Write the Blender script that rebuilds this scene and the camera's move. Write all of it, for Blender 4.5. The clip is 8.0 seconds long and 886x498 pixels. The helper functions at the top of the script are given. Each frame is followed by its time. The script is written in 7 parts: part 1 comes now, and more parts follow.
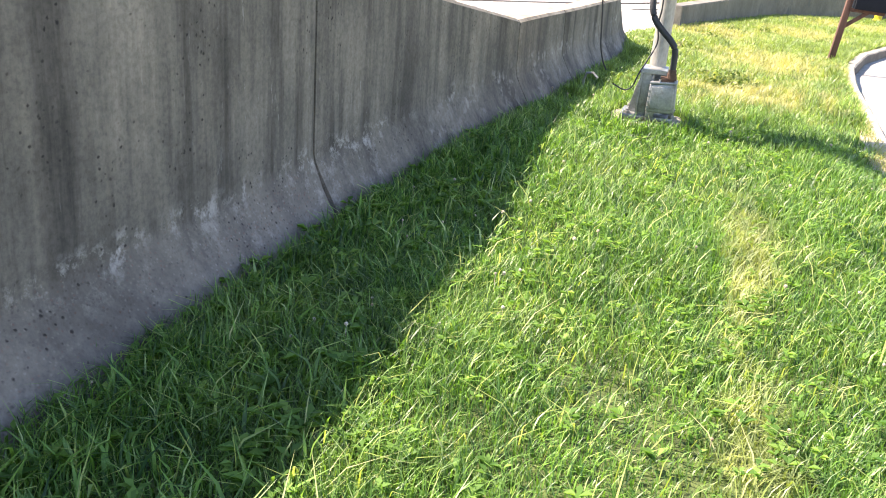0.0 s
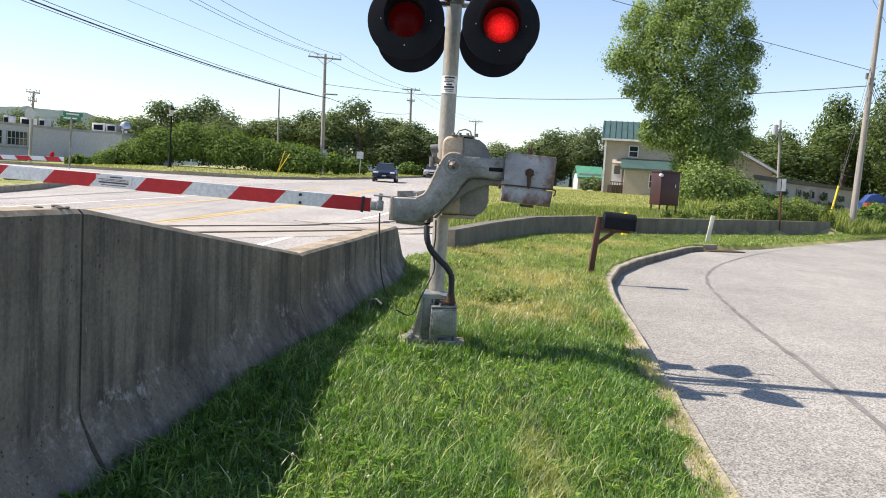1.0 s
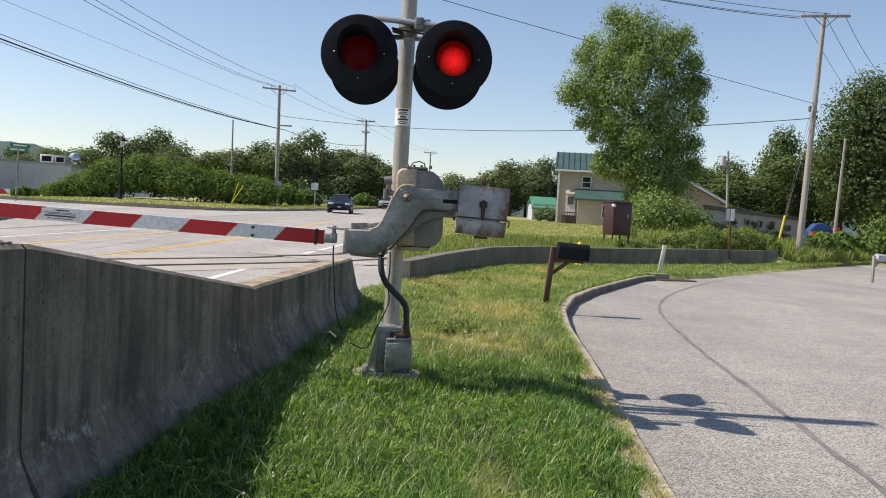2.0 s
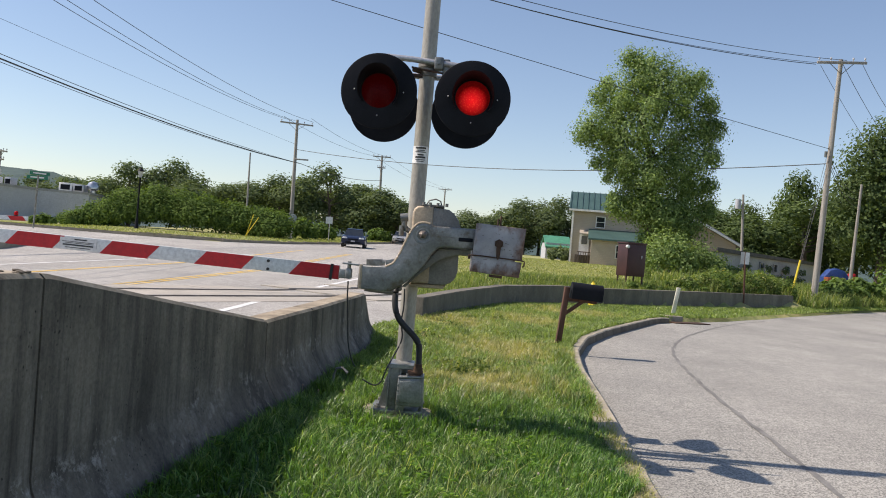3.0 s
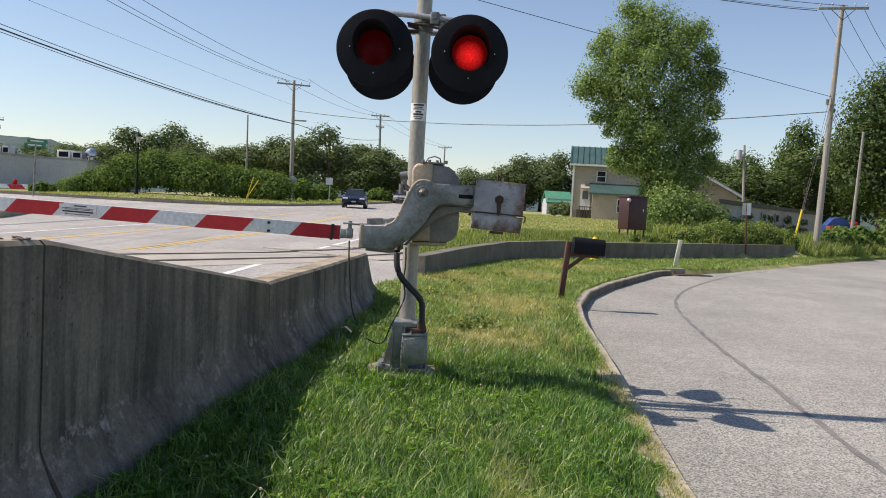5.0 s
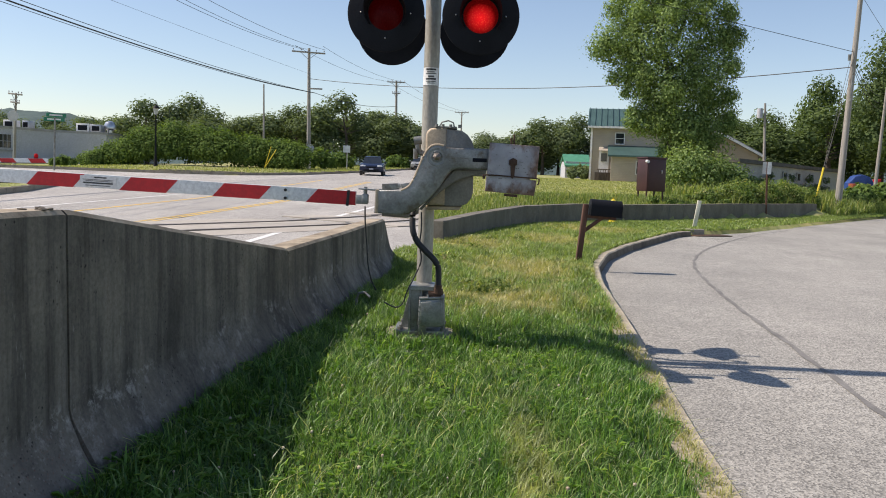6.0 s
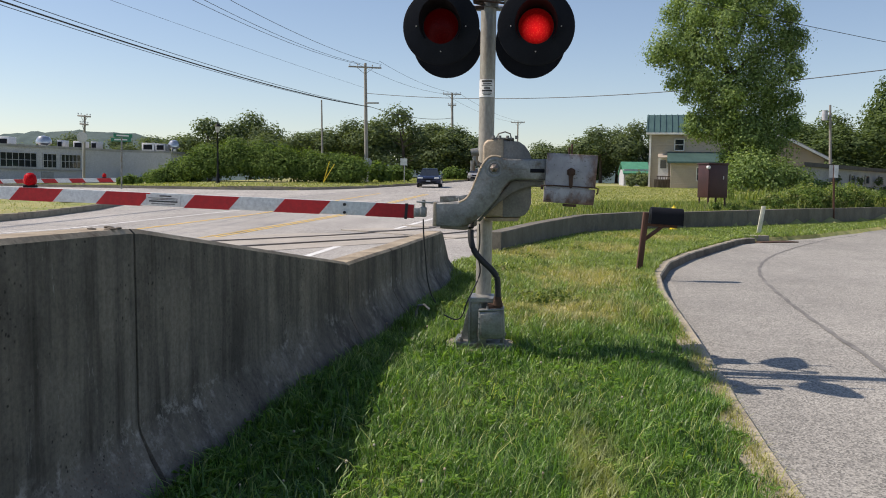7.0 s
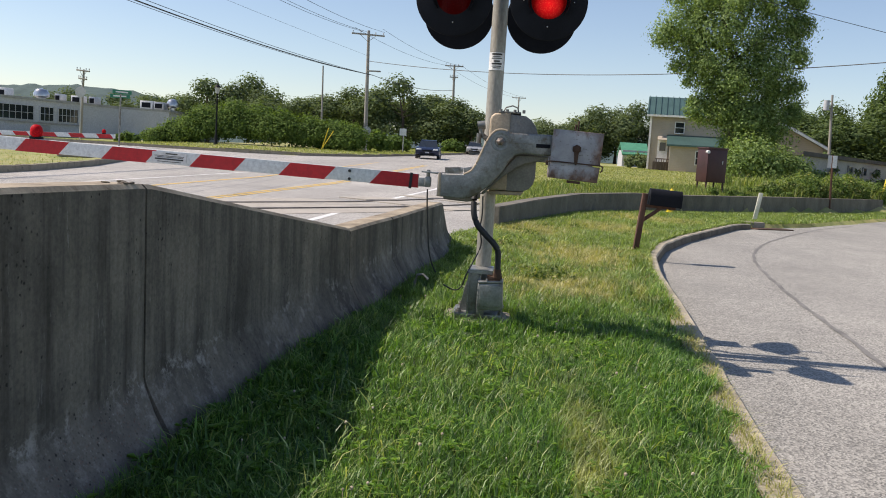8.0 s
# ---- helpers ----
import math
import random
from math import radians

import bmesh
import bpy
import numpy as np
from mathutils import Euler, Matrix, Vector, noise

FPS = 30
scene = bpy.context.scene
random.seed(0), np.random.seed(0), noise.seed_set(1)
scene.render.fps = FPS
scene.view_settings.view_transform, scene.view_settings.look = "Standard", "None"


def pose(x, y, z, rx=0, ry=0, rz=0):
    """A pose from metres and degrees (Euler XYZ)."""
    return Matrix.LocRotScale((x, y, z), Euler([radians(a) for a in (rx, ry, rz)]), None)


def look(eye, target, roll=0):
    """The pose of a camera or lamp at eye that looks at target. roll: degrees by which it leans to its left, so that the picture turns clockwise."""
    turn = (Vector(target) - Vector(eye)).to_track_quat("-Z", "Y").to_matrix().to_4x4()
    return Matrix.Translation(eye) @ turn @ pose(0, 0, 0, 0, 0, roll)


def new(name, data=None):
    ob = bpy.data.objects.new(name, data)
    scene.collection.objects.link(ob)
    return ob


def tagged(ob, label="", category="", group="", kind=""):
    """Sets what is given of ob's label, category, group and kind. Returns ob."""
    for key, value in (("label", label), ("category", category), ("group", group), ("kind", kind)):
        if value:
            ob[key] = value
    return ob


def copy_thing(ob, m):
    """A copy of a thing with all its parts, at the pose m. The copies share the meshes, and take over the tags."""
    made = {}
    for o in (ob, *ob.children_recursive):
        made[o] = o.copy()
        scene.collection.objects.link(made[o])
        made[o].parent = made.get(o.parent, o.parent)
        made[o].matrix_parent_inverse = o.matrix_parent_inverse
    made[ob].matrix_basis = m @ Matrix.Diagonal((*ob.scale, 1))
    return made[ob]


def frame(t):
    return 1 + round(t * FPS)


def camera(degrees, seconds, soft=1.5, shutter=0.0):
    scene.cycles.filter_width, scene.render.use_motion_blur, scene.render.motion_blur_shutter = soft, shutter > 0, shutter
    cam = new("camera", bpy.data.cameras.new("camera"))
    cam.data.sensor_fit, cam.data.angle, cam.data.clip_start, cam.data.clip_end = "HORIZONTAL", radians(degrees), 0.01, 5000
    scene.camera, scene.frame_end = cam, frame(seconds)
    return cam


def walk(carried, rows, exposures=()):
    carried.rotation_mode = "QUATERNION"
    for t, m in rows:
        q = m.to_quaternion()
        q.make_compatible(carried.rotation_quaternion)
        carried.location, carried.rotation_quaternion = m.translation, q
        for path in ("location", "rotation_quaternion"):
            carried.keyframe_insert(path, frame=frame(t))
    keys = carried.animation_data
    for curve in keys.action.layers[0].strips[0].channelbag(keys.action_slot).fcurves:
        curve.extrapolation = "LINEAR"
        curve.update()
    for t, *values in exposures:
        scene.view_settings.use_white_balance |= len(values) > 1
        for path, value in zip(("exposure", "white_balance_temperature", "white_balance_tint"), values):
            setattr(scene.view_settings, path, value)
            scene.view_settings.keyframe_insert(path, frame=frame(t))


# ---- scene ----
# The camera and its walk
cam = camera(54.6, 8.0, soft=1.0)
PATH = [
    (0, (-0.004, -0.088, 1.221), (-0.48, 1.731, 0.541), 5.1),
    (0.5, (-0.028, -0.022, 1.235), (-0.352, 1.913, 0.849), 5.1),
    (1, (0.013, -0.018, 1.286), (-0.052, 1.975, 1.136), 3.6),
    (1.2, (0.03, -0.004, 1.287), (0.062, 1.993, 1.182), 3.2),
    (2.3, (0.02, 0.003, 1.305), (0.051, 2.002, 1.251), 3.5),
    (2.5, (0.019, 0.021, 1.311), (0.032, 2.02, 1.283), 4.1),
    (3, (0.004, 0.002, 1.306), (0.002, 2.002, 1.316), 4.7),
    (3.5, (0.003, 0.0, 1.308), (0.003, 2.0, 1.305), 4.2),
    (4, (0.009, 0.01, 1.304), (0.018, 2.009, 1.253), 3.8),
    (4.5, (0.009, 0.011, 1.303), (0.021, 2.01, 1.241), 3.8),
    (5, (0.01, 0.013, 1.299), (0.011, 2.011, 1.212), 3.3),
    (5.2, (0.017, -0.001, 1.29), (0.008, 1.995, 1.163), 2.9),
    (6.3, (0.044, -0.054, 1.286), (-0.03, 1.938, 1.117), 1.4),
    (6.5, (0.038, -0.044, 1.299), (-0.081, 1.948, 1.163), 1.0),
    (7, (0.037, -0.044, 1.293), (-0.139, 1.943, 1.147), 0.9),
    (7.5, (0.005, -0.071, 1.28), (-0.143, 1.913, 1.07), 2.2),
    (8, (-0.02, -0.108, 1.279), (-0.179, 1.874, 1.07), 3.6),
]
EXPOSURES = [(t, stops, 7000 + 300 * max(0, 1 - t / 0.5), 17 + 4 * max(0, 1 - t / 0.5)) for t, stops in ((0, 1.9), (0.5, 1.32), (1.0, 0.6), (1.4, 0.32), (2.5, 0.13), (4.0, 0.1), (5.2, 0.1), (6.5, 0.16), (7.0, -0.02), (8.0, 0.12))]
walk(cam, [(t, look(eye, target, roll)) for t, eye, target, roll in PATH], EXPOSURES)

# World and sun
SUN_WAY = Vector((1.0, -0.03, -1.215)).normalized()
world = bpy.data.worlds.new("sky")
scene.world = world
world.use_nodes = True
wn = world.node_tree.nodes
wl = world.node_tree.links
sky = wn.new("ShaderNodeTexSky")
sky.sky_type = "NISHITA"
sky.sun_disc = False
sky.sun_elevation = math.asin(-SUN_WAY.z)
sky.sun_rotation = math.atan2(-SUN_WAY.x, -SUN_WAY.y)
sky.air_density, sky.dust_density, sky.ozone_density = 1.0, 0.3, 2.6
wl.new(sky.outputs["Color"], wn["Background"].inputs["Color"])
wn["Background"].inputs["Strength"].default_value = 0.132
sun = new("sun", bpy.data.lights.new("sun", "SUN"))
sun.data.energy, sun.data.angle, sun.data.color = 5.0, radians(0.55), (1.0, 0.95, 0.86)
sun.matrix_world = look((0, 0, 40), Vector((0, 0, 40)) + SUN_WAY)

# Materials
MATS = {}


def nodes_of(name):
    m = bpy.data.materials.new(name)
    m.use_nodes = True
    t = m.node_tree
    return m, t, t.nodes["Principled BSDF"], t.nodes["Material Output"]


def add_node(t, kind, **inputs):
    n = t.nodes.new(kind)
    for k, v in inputs.items():
        n.inputs[k.replace("_", " ")].default_value = v
    return n


def coords(t, stretch=(1, 1, 1), world_space=False):
    """Object or world coordinates, stretched."""
    if world_space:
        src = t.nodes.new("ShaderNodeNewGeometry").outputs["Position"]
    else:
        src = t.nodes.new("ShaderNodeTexCoord").outputs["Object"]
    mp = t.nodes.new("ShaderNodeMapping")
    mp.inputs["Scale"].default_value = stretch
    t.links.new(src, mp.inputs["Vector"])
    return mp.outputs["Vector"]


def noise_out(t, vec, scale, detail=4.0, rough=0.6):
    n = add_node(t, "ShaderNodeTexNoise", Scale=scale, Detail=detail, Roughness=rough)
    t.links.new(vec, n.inputs["Vector"])
    return n.outputs["Fac"]


def ramp(t, fac, stops):
    r = t.nodes.new("ShaderNodeValToRGB")
    e = r.color_ramp.elements
    while len(e) < len(stops):
        e.new(0.5)
    for el, (p, c) in zip(e, stops):
        el.position = p
        el.color = (*c, 1) if len(c) == 3 else c
    t.links.new(fac, r.inputs["Fac"])
    return r.outputs["Color"]


def mix(t, fac, a, b, mode="MIX"):
    n = t.nodes.new("ShaderNodeMix")
    n.data_type, n.blend_type = "RGBA", mode
    for sock, v in ((n.inputs["Factor"], fac), (n.inputs["A"], a), (n.inputs["B"], b)):
        if isinstance(v, bpy.types.NodeSocket):
            t.links.new(v, sock)
        elif isinstance(v, (int, float)):
            sock.default_value = v
        else:
            sock.default_value = (*v, 1)
    return n.outputs["Result"]


def bump(t, p, height, strength=0.3, distance=0.01):
    b = add_node(t, "ShaderNodeBump", Strength=strength, Distance=distance)
    t.links.new(height, b.inputs["Height"])
    t.links.new(b.outputs["Normal"], p.inputs["Normal"])


def surface(name, dark, light, rough=0.7, metal=0.0, big=2.0, fine=40.0, stretch=(1, 1, 1), relief=0.25, depth=0.005,
            stain=None, stain_at=0.62, stain_scale=5.0, world_space=False, vary=0.0):
    """A general weathered surface: two scales of colour, optional stains, fine relief."""
    if name in MATS:
        return MATS[name]
    m, t, p, _ = nodes_of(name)
    v = coords(t, stretch, world_space)
    a, b = noise_out(t, v, big, 5), noise_out(t, v, fine, 3)
    col = ramp(t, a, [(0.3, dark), (0.7, light)])
    grain = ramp(t, b, [(0.3, (0.72, 0.72, 0.72)), (0.7, (1.2, 1.2, 1.2))])
    col = mix(t, 0.7, col, grain, "MULTIPLY")
    if stain:
        s = noise_out(t, v, stain_scale, 8, 0.7)
        mask = ramp(t, s, [(stain_at - 0.06, (0, 0, 0)), (stain_at + 0.06, (1, 1, 1))])
        col = mix(t, mask, col, stain)
    if vary:
        oi = t.nodes.new("ShaderNodeObjectInfo")
        h = add_node(t, "ShaderNodeMapRange")
        h.inputs["To Min"].default_value, h.inputs["To Max"].default_value = 1 - vary, 1 + vary
        t.links.new(oi.outputs["Random"], h.inputs["Value"])
        hs = t.nodes.new("ShaderNodeHueSaturation")
        t.links.new(h.outputs["Result"], hs.inputs["Value"])
        t.links.new(col, hs.inputs["Color"])
        col = hs.outputs["Color"]
    t.links.new(col, p.inputs["Base Color"])
    p.inputs["Roughness"].default_value = rough
    p.inputs["Metallic"].default_value = metal
    bump(t, p, b, relief, depth)
    MATS[name] = m
    return m


def concrete_wall():
    """Cast concrete with vertical run-down streaks, pin holes and pale lime bloom low down."""
    m, t, p, _ = nodes_of("cast_concrete")
    v = coords(t)
    vs = coords(t, (3.4, 3.4, 0.24))
    base = ramp(t, noise_out(t, v, 1.1, 5), [(0.3, (0.124, 0.108, 0.089)), (0.7, (0.232, 0.203, 0.168))])
    streak = ramp(t, noise_out(t, vs, 1.6, 6, 0.65), [(0.34, (0.3, 0.28, 0.27)), (0.47, (0.85, 0.85, 0.84)), (0.7, (1.28, 1.25, 1.2))])
    col = mix(t, 0.85, base, streak, "MULTIPLY")
    # broad dark run-down bands with ragged sides
    bands = ramp(t, noise_out(t, coords(t, (1.5, 1.5, 0.2)), 1.3, 8, 0.62), [(0.36, (0.42, 0.41, 0.42)), (0.48, (0.95, 0.95, 0.95)), (0.66, (1.2, 1.19, 1.17))])
    col = mix(t, 0.85, col, bands, "MULTIPLY")
    hair = ramp(t, noise_out(t, coords(t, (16, 16, 0.5)), 1.0, 4, 0.6), [(0.32, (0.5, 0.49, 0.48)), (0.42, (1, 1, 1))])
    col = mix(t, 0.42, col, hair, "MULTIPLY")
    blotch = ramp(t, noise_out(t, v, 2.4, 9, 0.68), [(0.33, (0.55, 0.54, 0.53)), (0.5, (0.98, 0.98, 0.98)), (0.72, (1.3, 1.28, 1.26))])
    col = mix(t, 0.75, col, blotch, "MULTIPLY")
    speck = ramp(t, noise_out(t, v, 45, 4, 0.7), [(0.34, (0.62, 0.62, 0.62)), (0.6, (1.1, 1.1, 1.1))])
    col = mix(t, 0.7, col, speck, "MULTIPLY")
    thin = ramp(t, noise_out(t, vs, 7.0, 3), [(0.35, (0.8, 0.8, 0.8)), (0.65, (1.1, 1.1, 1.1))])
    col = mix(t, 0.6, col, thin, "MULTIPLY")
    # height above the sloping foot
    sep = t.nodes.new("ShaderNodeSeparateXYZ")
    t.links.new(v, sep.inputs[0])
    slope = t.nodes.new("ShaderNodeMath")
    slope.operation = "MULTIPLY_ADD"
    slope.inputs[1].default_value = -0.045
    t.links.new(sep.outputs["Y"], slope.inputs[0])
    t.links.new(sep.outputs["Z"], slope.inputs[2])
    wave = t.nodes.new("ShaderNodeMath")
    wave.operation = "MULTIPLY_ADD"
    wave.inputs[1].default_value = 0.16
    t.links.new(noise_out(t, v, 5, 6, 0.7), wave.inputs[0])
    t.links.new(slope.outputs[0], wave.inputs[2])
    # washed-out aggregate on the flared foot: small dark, reddish and pale stones
    agg = add_node(t, "ShaderNodeTexVoronoi", Scale=85.0)
    t.links.new(v, agg.inputs["Vector"])
    st = t.nodes.new("ShaderNodeSeparateColor")
    t.links.new(agg.outputs["Color"], st.inputs[0])
    stone = ramp(t, st.outputs["Red"], [(0.0, (0.06, 0.048, 0.045)), (0.1, (0.09, 0.07, 0.06)), (0.14, (0.15, 0.127, 0.108)), (0.85, (0.215, 0.182, 0.155)), (0.98, (0.34, 0.3, 0.26))])
    stone = mix(t, ramp(t, st.outputs["Green"], [(0.9, (0, 0, 0)), (0.92, (0.6, 0.6, 0.6))]), stone, (0.24, 0.09, 0.06))
    stone = mix(t, ramp(t, agg.outputs["Distance"], [(0.25, (0, 0, 0)), (0.55, (0.9, 0.9, 0.9))]), stone, (0.18, 0.152, 0.13))
    low = ramp(t, wave.outputs[0], [(0.0, (0.55, 0.55, 0.55)), (0.07, (0, 0, 0))])
    low = mix(t, 1.0, low, ramp(t, noise_out(t, v, 0.8, 4), [(0.35, (0.35, 0.35, 0.35)), (0.6, (1, 1, 1))]), "MULTIPLY")
    # the washed foot belongs to the older casting; the later ones keep their skin
    age = add_node(t, "ShaderNodeMapRange")
    for key, val in (("From Min", 3.7), ("From Max", 4.1), ("To Min", 1.0), ("To Max", 0.35)):
        age.inputs[key].default_value = val
    t.links.new(sep.outputs["Y"], age.inputs["Value"])
    low = mix(t, 1.0, low, age.outputs["Result"], "MULTIPLY")
    col = mix(t, low, col, stone)
    # lime bloom just above the break of the foot, broken by noise
    belt = ramp(t, wave.outputs[0], [(0.0, (0.5, 0.5, 0.5)), (0.045, (1, 1, 1)), (0.075, (0.8, 0.8, 0.8)), (0.13, (0, 0, 0))])
    bloom = ramp(t, noise_out(t, v, 11, 9, 0.75), [(0.5, (0, 0, 0)), (0.62, (0.75, 0.75, 0.75))])
    where = ramp(t, noise_out(t, v, 1.7, 2), [(0.42, (0.12, 0.12, 0.12)), (0.58, (1, 1, 1))])
    col = mix(t, mix(t, 1.0, mix(t, 1.0, belt, bloom, "MULTIPLY"), where, "MULTIPLY"), col, (0.5, 0.46, 0.42))
    drip = noise_out(t, coords(t, (9, 9, 1.4)), 4.0, 6, 0.75)
    patchy = ramp(t, noise_out(t, v, 0.9, 2), [(0.48, (0, 0, 0)), (0.6, (1, 1, 1))])
    dm = mix(t, 1.0, ramp(t, drip, [(0.62, (0, 0, 0)), (0.69, (0.6, 0.6, 0.6))]), patchy, "MULTIPLY")
    col = mix(t, dm, col, (0.45, 0.43, 0.4))
    # pin holes: mostly tiny, a few large, gathered in places
    for sc, lo, hi, cut in ((30.0, 0.1, 0.24, 0.5), (13.0, 0.035, 0.1, 0.47)):
        vo = add_node(t, "ShaderNodeTexVoronoi", Scale=sc)
        wob = t.nodes.new("ShaderNodeVectorMath")
        wob.operation = "MULTIPLY_ADD"
        wob.inputs[1].default_value = (0.012, 0.012, 0.02)
        nz = add_node(t, "ShaderNodeTexNoise", Scale=40.0)
        t.links.new(v, nz.inputs["Vector"])
        t.links.new(nz.outputs["Color"], wob.inputs[0])
        t.links.new(v, wob.inputs[2])
        t.links.new(wob.outputs[0], vo.inputs["Vector"])
        pit = ramp(t, vo.outputs["Distance"], [(lo, (0.22, 0.2, 0.19)), (hi, (1, 1, 1))])
        sc2 = t.nodes.new("ShaderNodeSeparateColor")
        t.links.new(vo.outputs["Color"], sc2.inputs[0])
        pick = ramp(t, sc2.outputs["Red"], [(0.45, (0, 0, 0)), (0.5, (1, 1, 1))])
        sparse = ramp(t, noise_out(t, v, 2.6, 3), [(cut - 0.04, (0, 0, 0)), (cut + 0.05, (1, 1, 1))])
        col = mix(t, mix(t, 1.0, sparse, pick, "MULTIPLY"), col, mix(t, 1.0, col, pit, "MULTIPLY"))
    t.links.new(col, p.inputs["Base Color"])
    p.inputs["Roughness"].default_value = 0.9
    bump(t, p, noise_out(t, v, 60, 6), 0.35, 0.006)
    return m


def asphalt(name, dark, light):
    m, t, p, _ = nodes_of(name)
    v = coords(t, (1, 1, 1), True)
    col = ramp(t, noise_out(t, v, 0.35, 6, 0.6), [(0.3, dark), (0.7, light)])
    lane = ramp(t, noise_out(t, coords(t, (0.55, 0.05, 1), True), 1.0, 3), [(0.35, (0.86, 0.86, 0.86)), (0.65, (1.08, 1.08, 1.08))])
    col = mix(t, 0.8, col, lane, "MULTIPLY")
    stone = add_node(t, "ShaderNodeTexVoronoi", Scale=85.0)
    t.links.new(v, stone.inputs["Vector"])
    col = mix(t, 0.95, col, ramp(t, stone.outputs["Color"], [(0.15, (0.45, 0.45, 0.45)), (0.8, (1.45, 1.43, 1.4))]), "MULTIPLY")
    col = mix(t, 0.6, col, ramp(t, noise_out(t, v, 5, 6), [(0.3, (0.8, 0.8, 0.8)), (0.7, (1.12, 1.12, 1.12))]), "MULTIPLY")
    t.links.new(col, p.inputs["Base Color"])
    p.inputs["Roughness"].default_value = 0.88
    bump(t, p, stone.outputs["Distance"], 0.5, 0.006)
    return m


def leafy(name, dark, light, accent=None, through_light=0.35, patch=0.0, rough=0.55, spots=(), gloss=0.3):
    """Leaves or blades: colour by piece and by patch, light passing through."""
    if name in MATS:
        return MATS[name]
    m, t, p, out = nodes_of(name)
    g = t.nodes.new("ShaderNodeNewGeometry")
    col = ramp(t, g.outputs["Random Per Island"], [(0.0, dark), (0.85, light), (1.0, accent or light)])
    if patch:
        v = coords(t, (1, 1, 0.2), True)
        dry = ramp(t, noise_out(t, v, 1.3, 4), [(0.46, (0, 0, 0)), (0.7, (patch, patch, patch))])
        col = mix(t, dry, col, (0.45, 0.45, 0.17))
        sep = t.nodes.new("ShaderNodeSeparateXYZ")
        t.links.new(coords(t, (1, 1, 1), True), sep.inputs[0])
        open_lawn = add_node(t, "ShaderNodeMapRange")
        for key, val in (("From Min", 6.0), ("From Max", 13.0), ("To Min", 0.0), ("To Max", 0.46)):
            open_lawn.inputs[key].default_value = val
        t.links.new(sep.outputs["Y"], open_lawn.inputs["Value"])
        col = mix(t, open_lawn.outputs["Result"], col, (0.37, 0.4, 0.14))
        for sx, sy, rx, ry in spots:
            mp = t.nodes.new("ShaderNodeMapping")
            mp.vector_type = "TEXTURE"
            mp.inputs["Location"].default_value, mp.inputs["Scale"].default_value = (sx, sy, 0), (rx, ry, 50)
            t.links.new(coords(t, (1, 1, 1), True), mp.inputs["Vector"])
            ln = t.nodes.new("ShaderNodeVectorMath")
            ln.operation = "LENGTH"
            t.links.new(mp.outputs["Vector"], ln.inputs[0])
            ad = t.nodes.new("ShaderNodeMath")
            ad.operation = "MULTIPLY_ADD"
            ad.inputs[1].default_value, ad.inputs[2].default_value = 2.2, -0.75
            t.links.new(noise_out(t, v, 4.0, 5), ad.inputs[0])
            sm = t.nodes.new("ShaderNodeMath")
            sm.operation = "ADD"
            t.links.new(ln.outputs["Value"], sm.inputs[0])
            t.links.new(ad.outputs[0], sm.inputs[1])
            col = mix(t, ramp(t, sm.outputs[0], [(0.5, (0.85, 0.85, 0.85)), (1.1, (0, 0, 0))]), col, (0.52, 0.46, 0.22) if sy > 6 else (0.47, 0.49, 0.22))
        deep = ramp(t, noise_out(t, v, 3.1, 3), [(0.36, (0.42, 0.52, 0.45)), (0.5, (0.95, 0.96, 0.93)), (0.66, (1.25, 1.18, 1.15))])
        col = mix(t, 0.8, col, deep, "MULTIPLY")
    t.links.new(col, p.inputs["Base Color"])
    p.inputs["Roughness"].default_value = rough
    p.inputs["Specular IOR Level"].default_value = gloss
    tr = t.nodes.new("ShaderNodeBsdfTranslucent")
    t.links.new(mix(t, 1.0, col, (1.2, 1.25, 0.5), "MULTIPLY"), tr.inputs["Color"])
    ms = t.nodes.new("ShaderNodeMixShader")
    ms.inputs["Fac"].default_value = through_light
    t.links.new(p.outputs["BSDF"], ms.inputs[1])
    t.links.new(tr.outputs["BSDF"], ms.inputs[2])
    t.links.new(ms.outputs["Shader"], out.inputs["Surface"])
    MATS[name] = m
    return m


def soil():
    """Turf seen between the blades: darkened under the near lawn to paint the shade among them, pale and dry on the
    open lawns past it.
    """
    m, t, p, _ = nodes_of("turf_soil")
    v = coords(t, (1, 1, 1), True)
    lush = ramp(t, noise_out(t, v, 14, 5), [(0.3, (0.03, 0.045, 0.012)), (0.7, (0.1, 0.135, 0.035))])
    sward = ramp(t, noise_out(t, v, 3.0, 7, 0.65), [(0.3, (0.13, 0.17, 0.045)), (0.7, (0.33, 0.34, 0.12))])
    hay = ramp(t, noise_out(t, v, 0.4, 6), [(0.42, (0, 0, 0)), (0.66, (0.75, 0.75, 0.75))])
    sward = mix(t, hay, sward, (0.44, 0.37, 0.17))
    sep = t.nodes.new("ShaderNodeSeparateXYZ")
    t.links.new(v, sep.inputs[0])
    far = add_node(t, "ShaderNodeMapRange")
    far.inputs["From Min"].default_value, far.inputs["From Max"].default_value = 7.0, 26.0
    t.links.new(sep.outputs["Y"], far.inputs["Value"])
    col = mix(t, far.outputs["Result"], lush, sward)
    t.links.new(col, p.inputs["Base Color"])
    p.inputs["Roughness"].default_value = 1.0
    bump(t, p, noise_out(t, v, 30, 4), 0.8, 0.03)
    return m


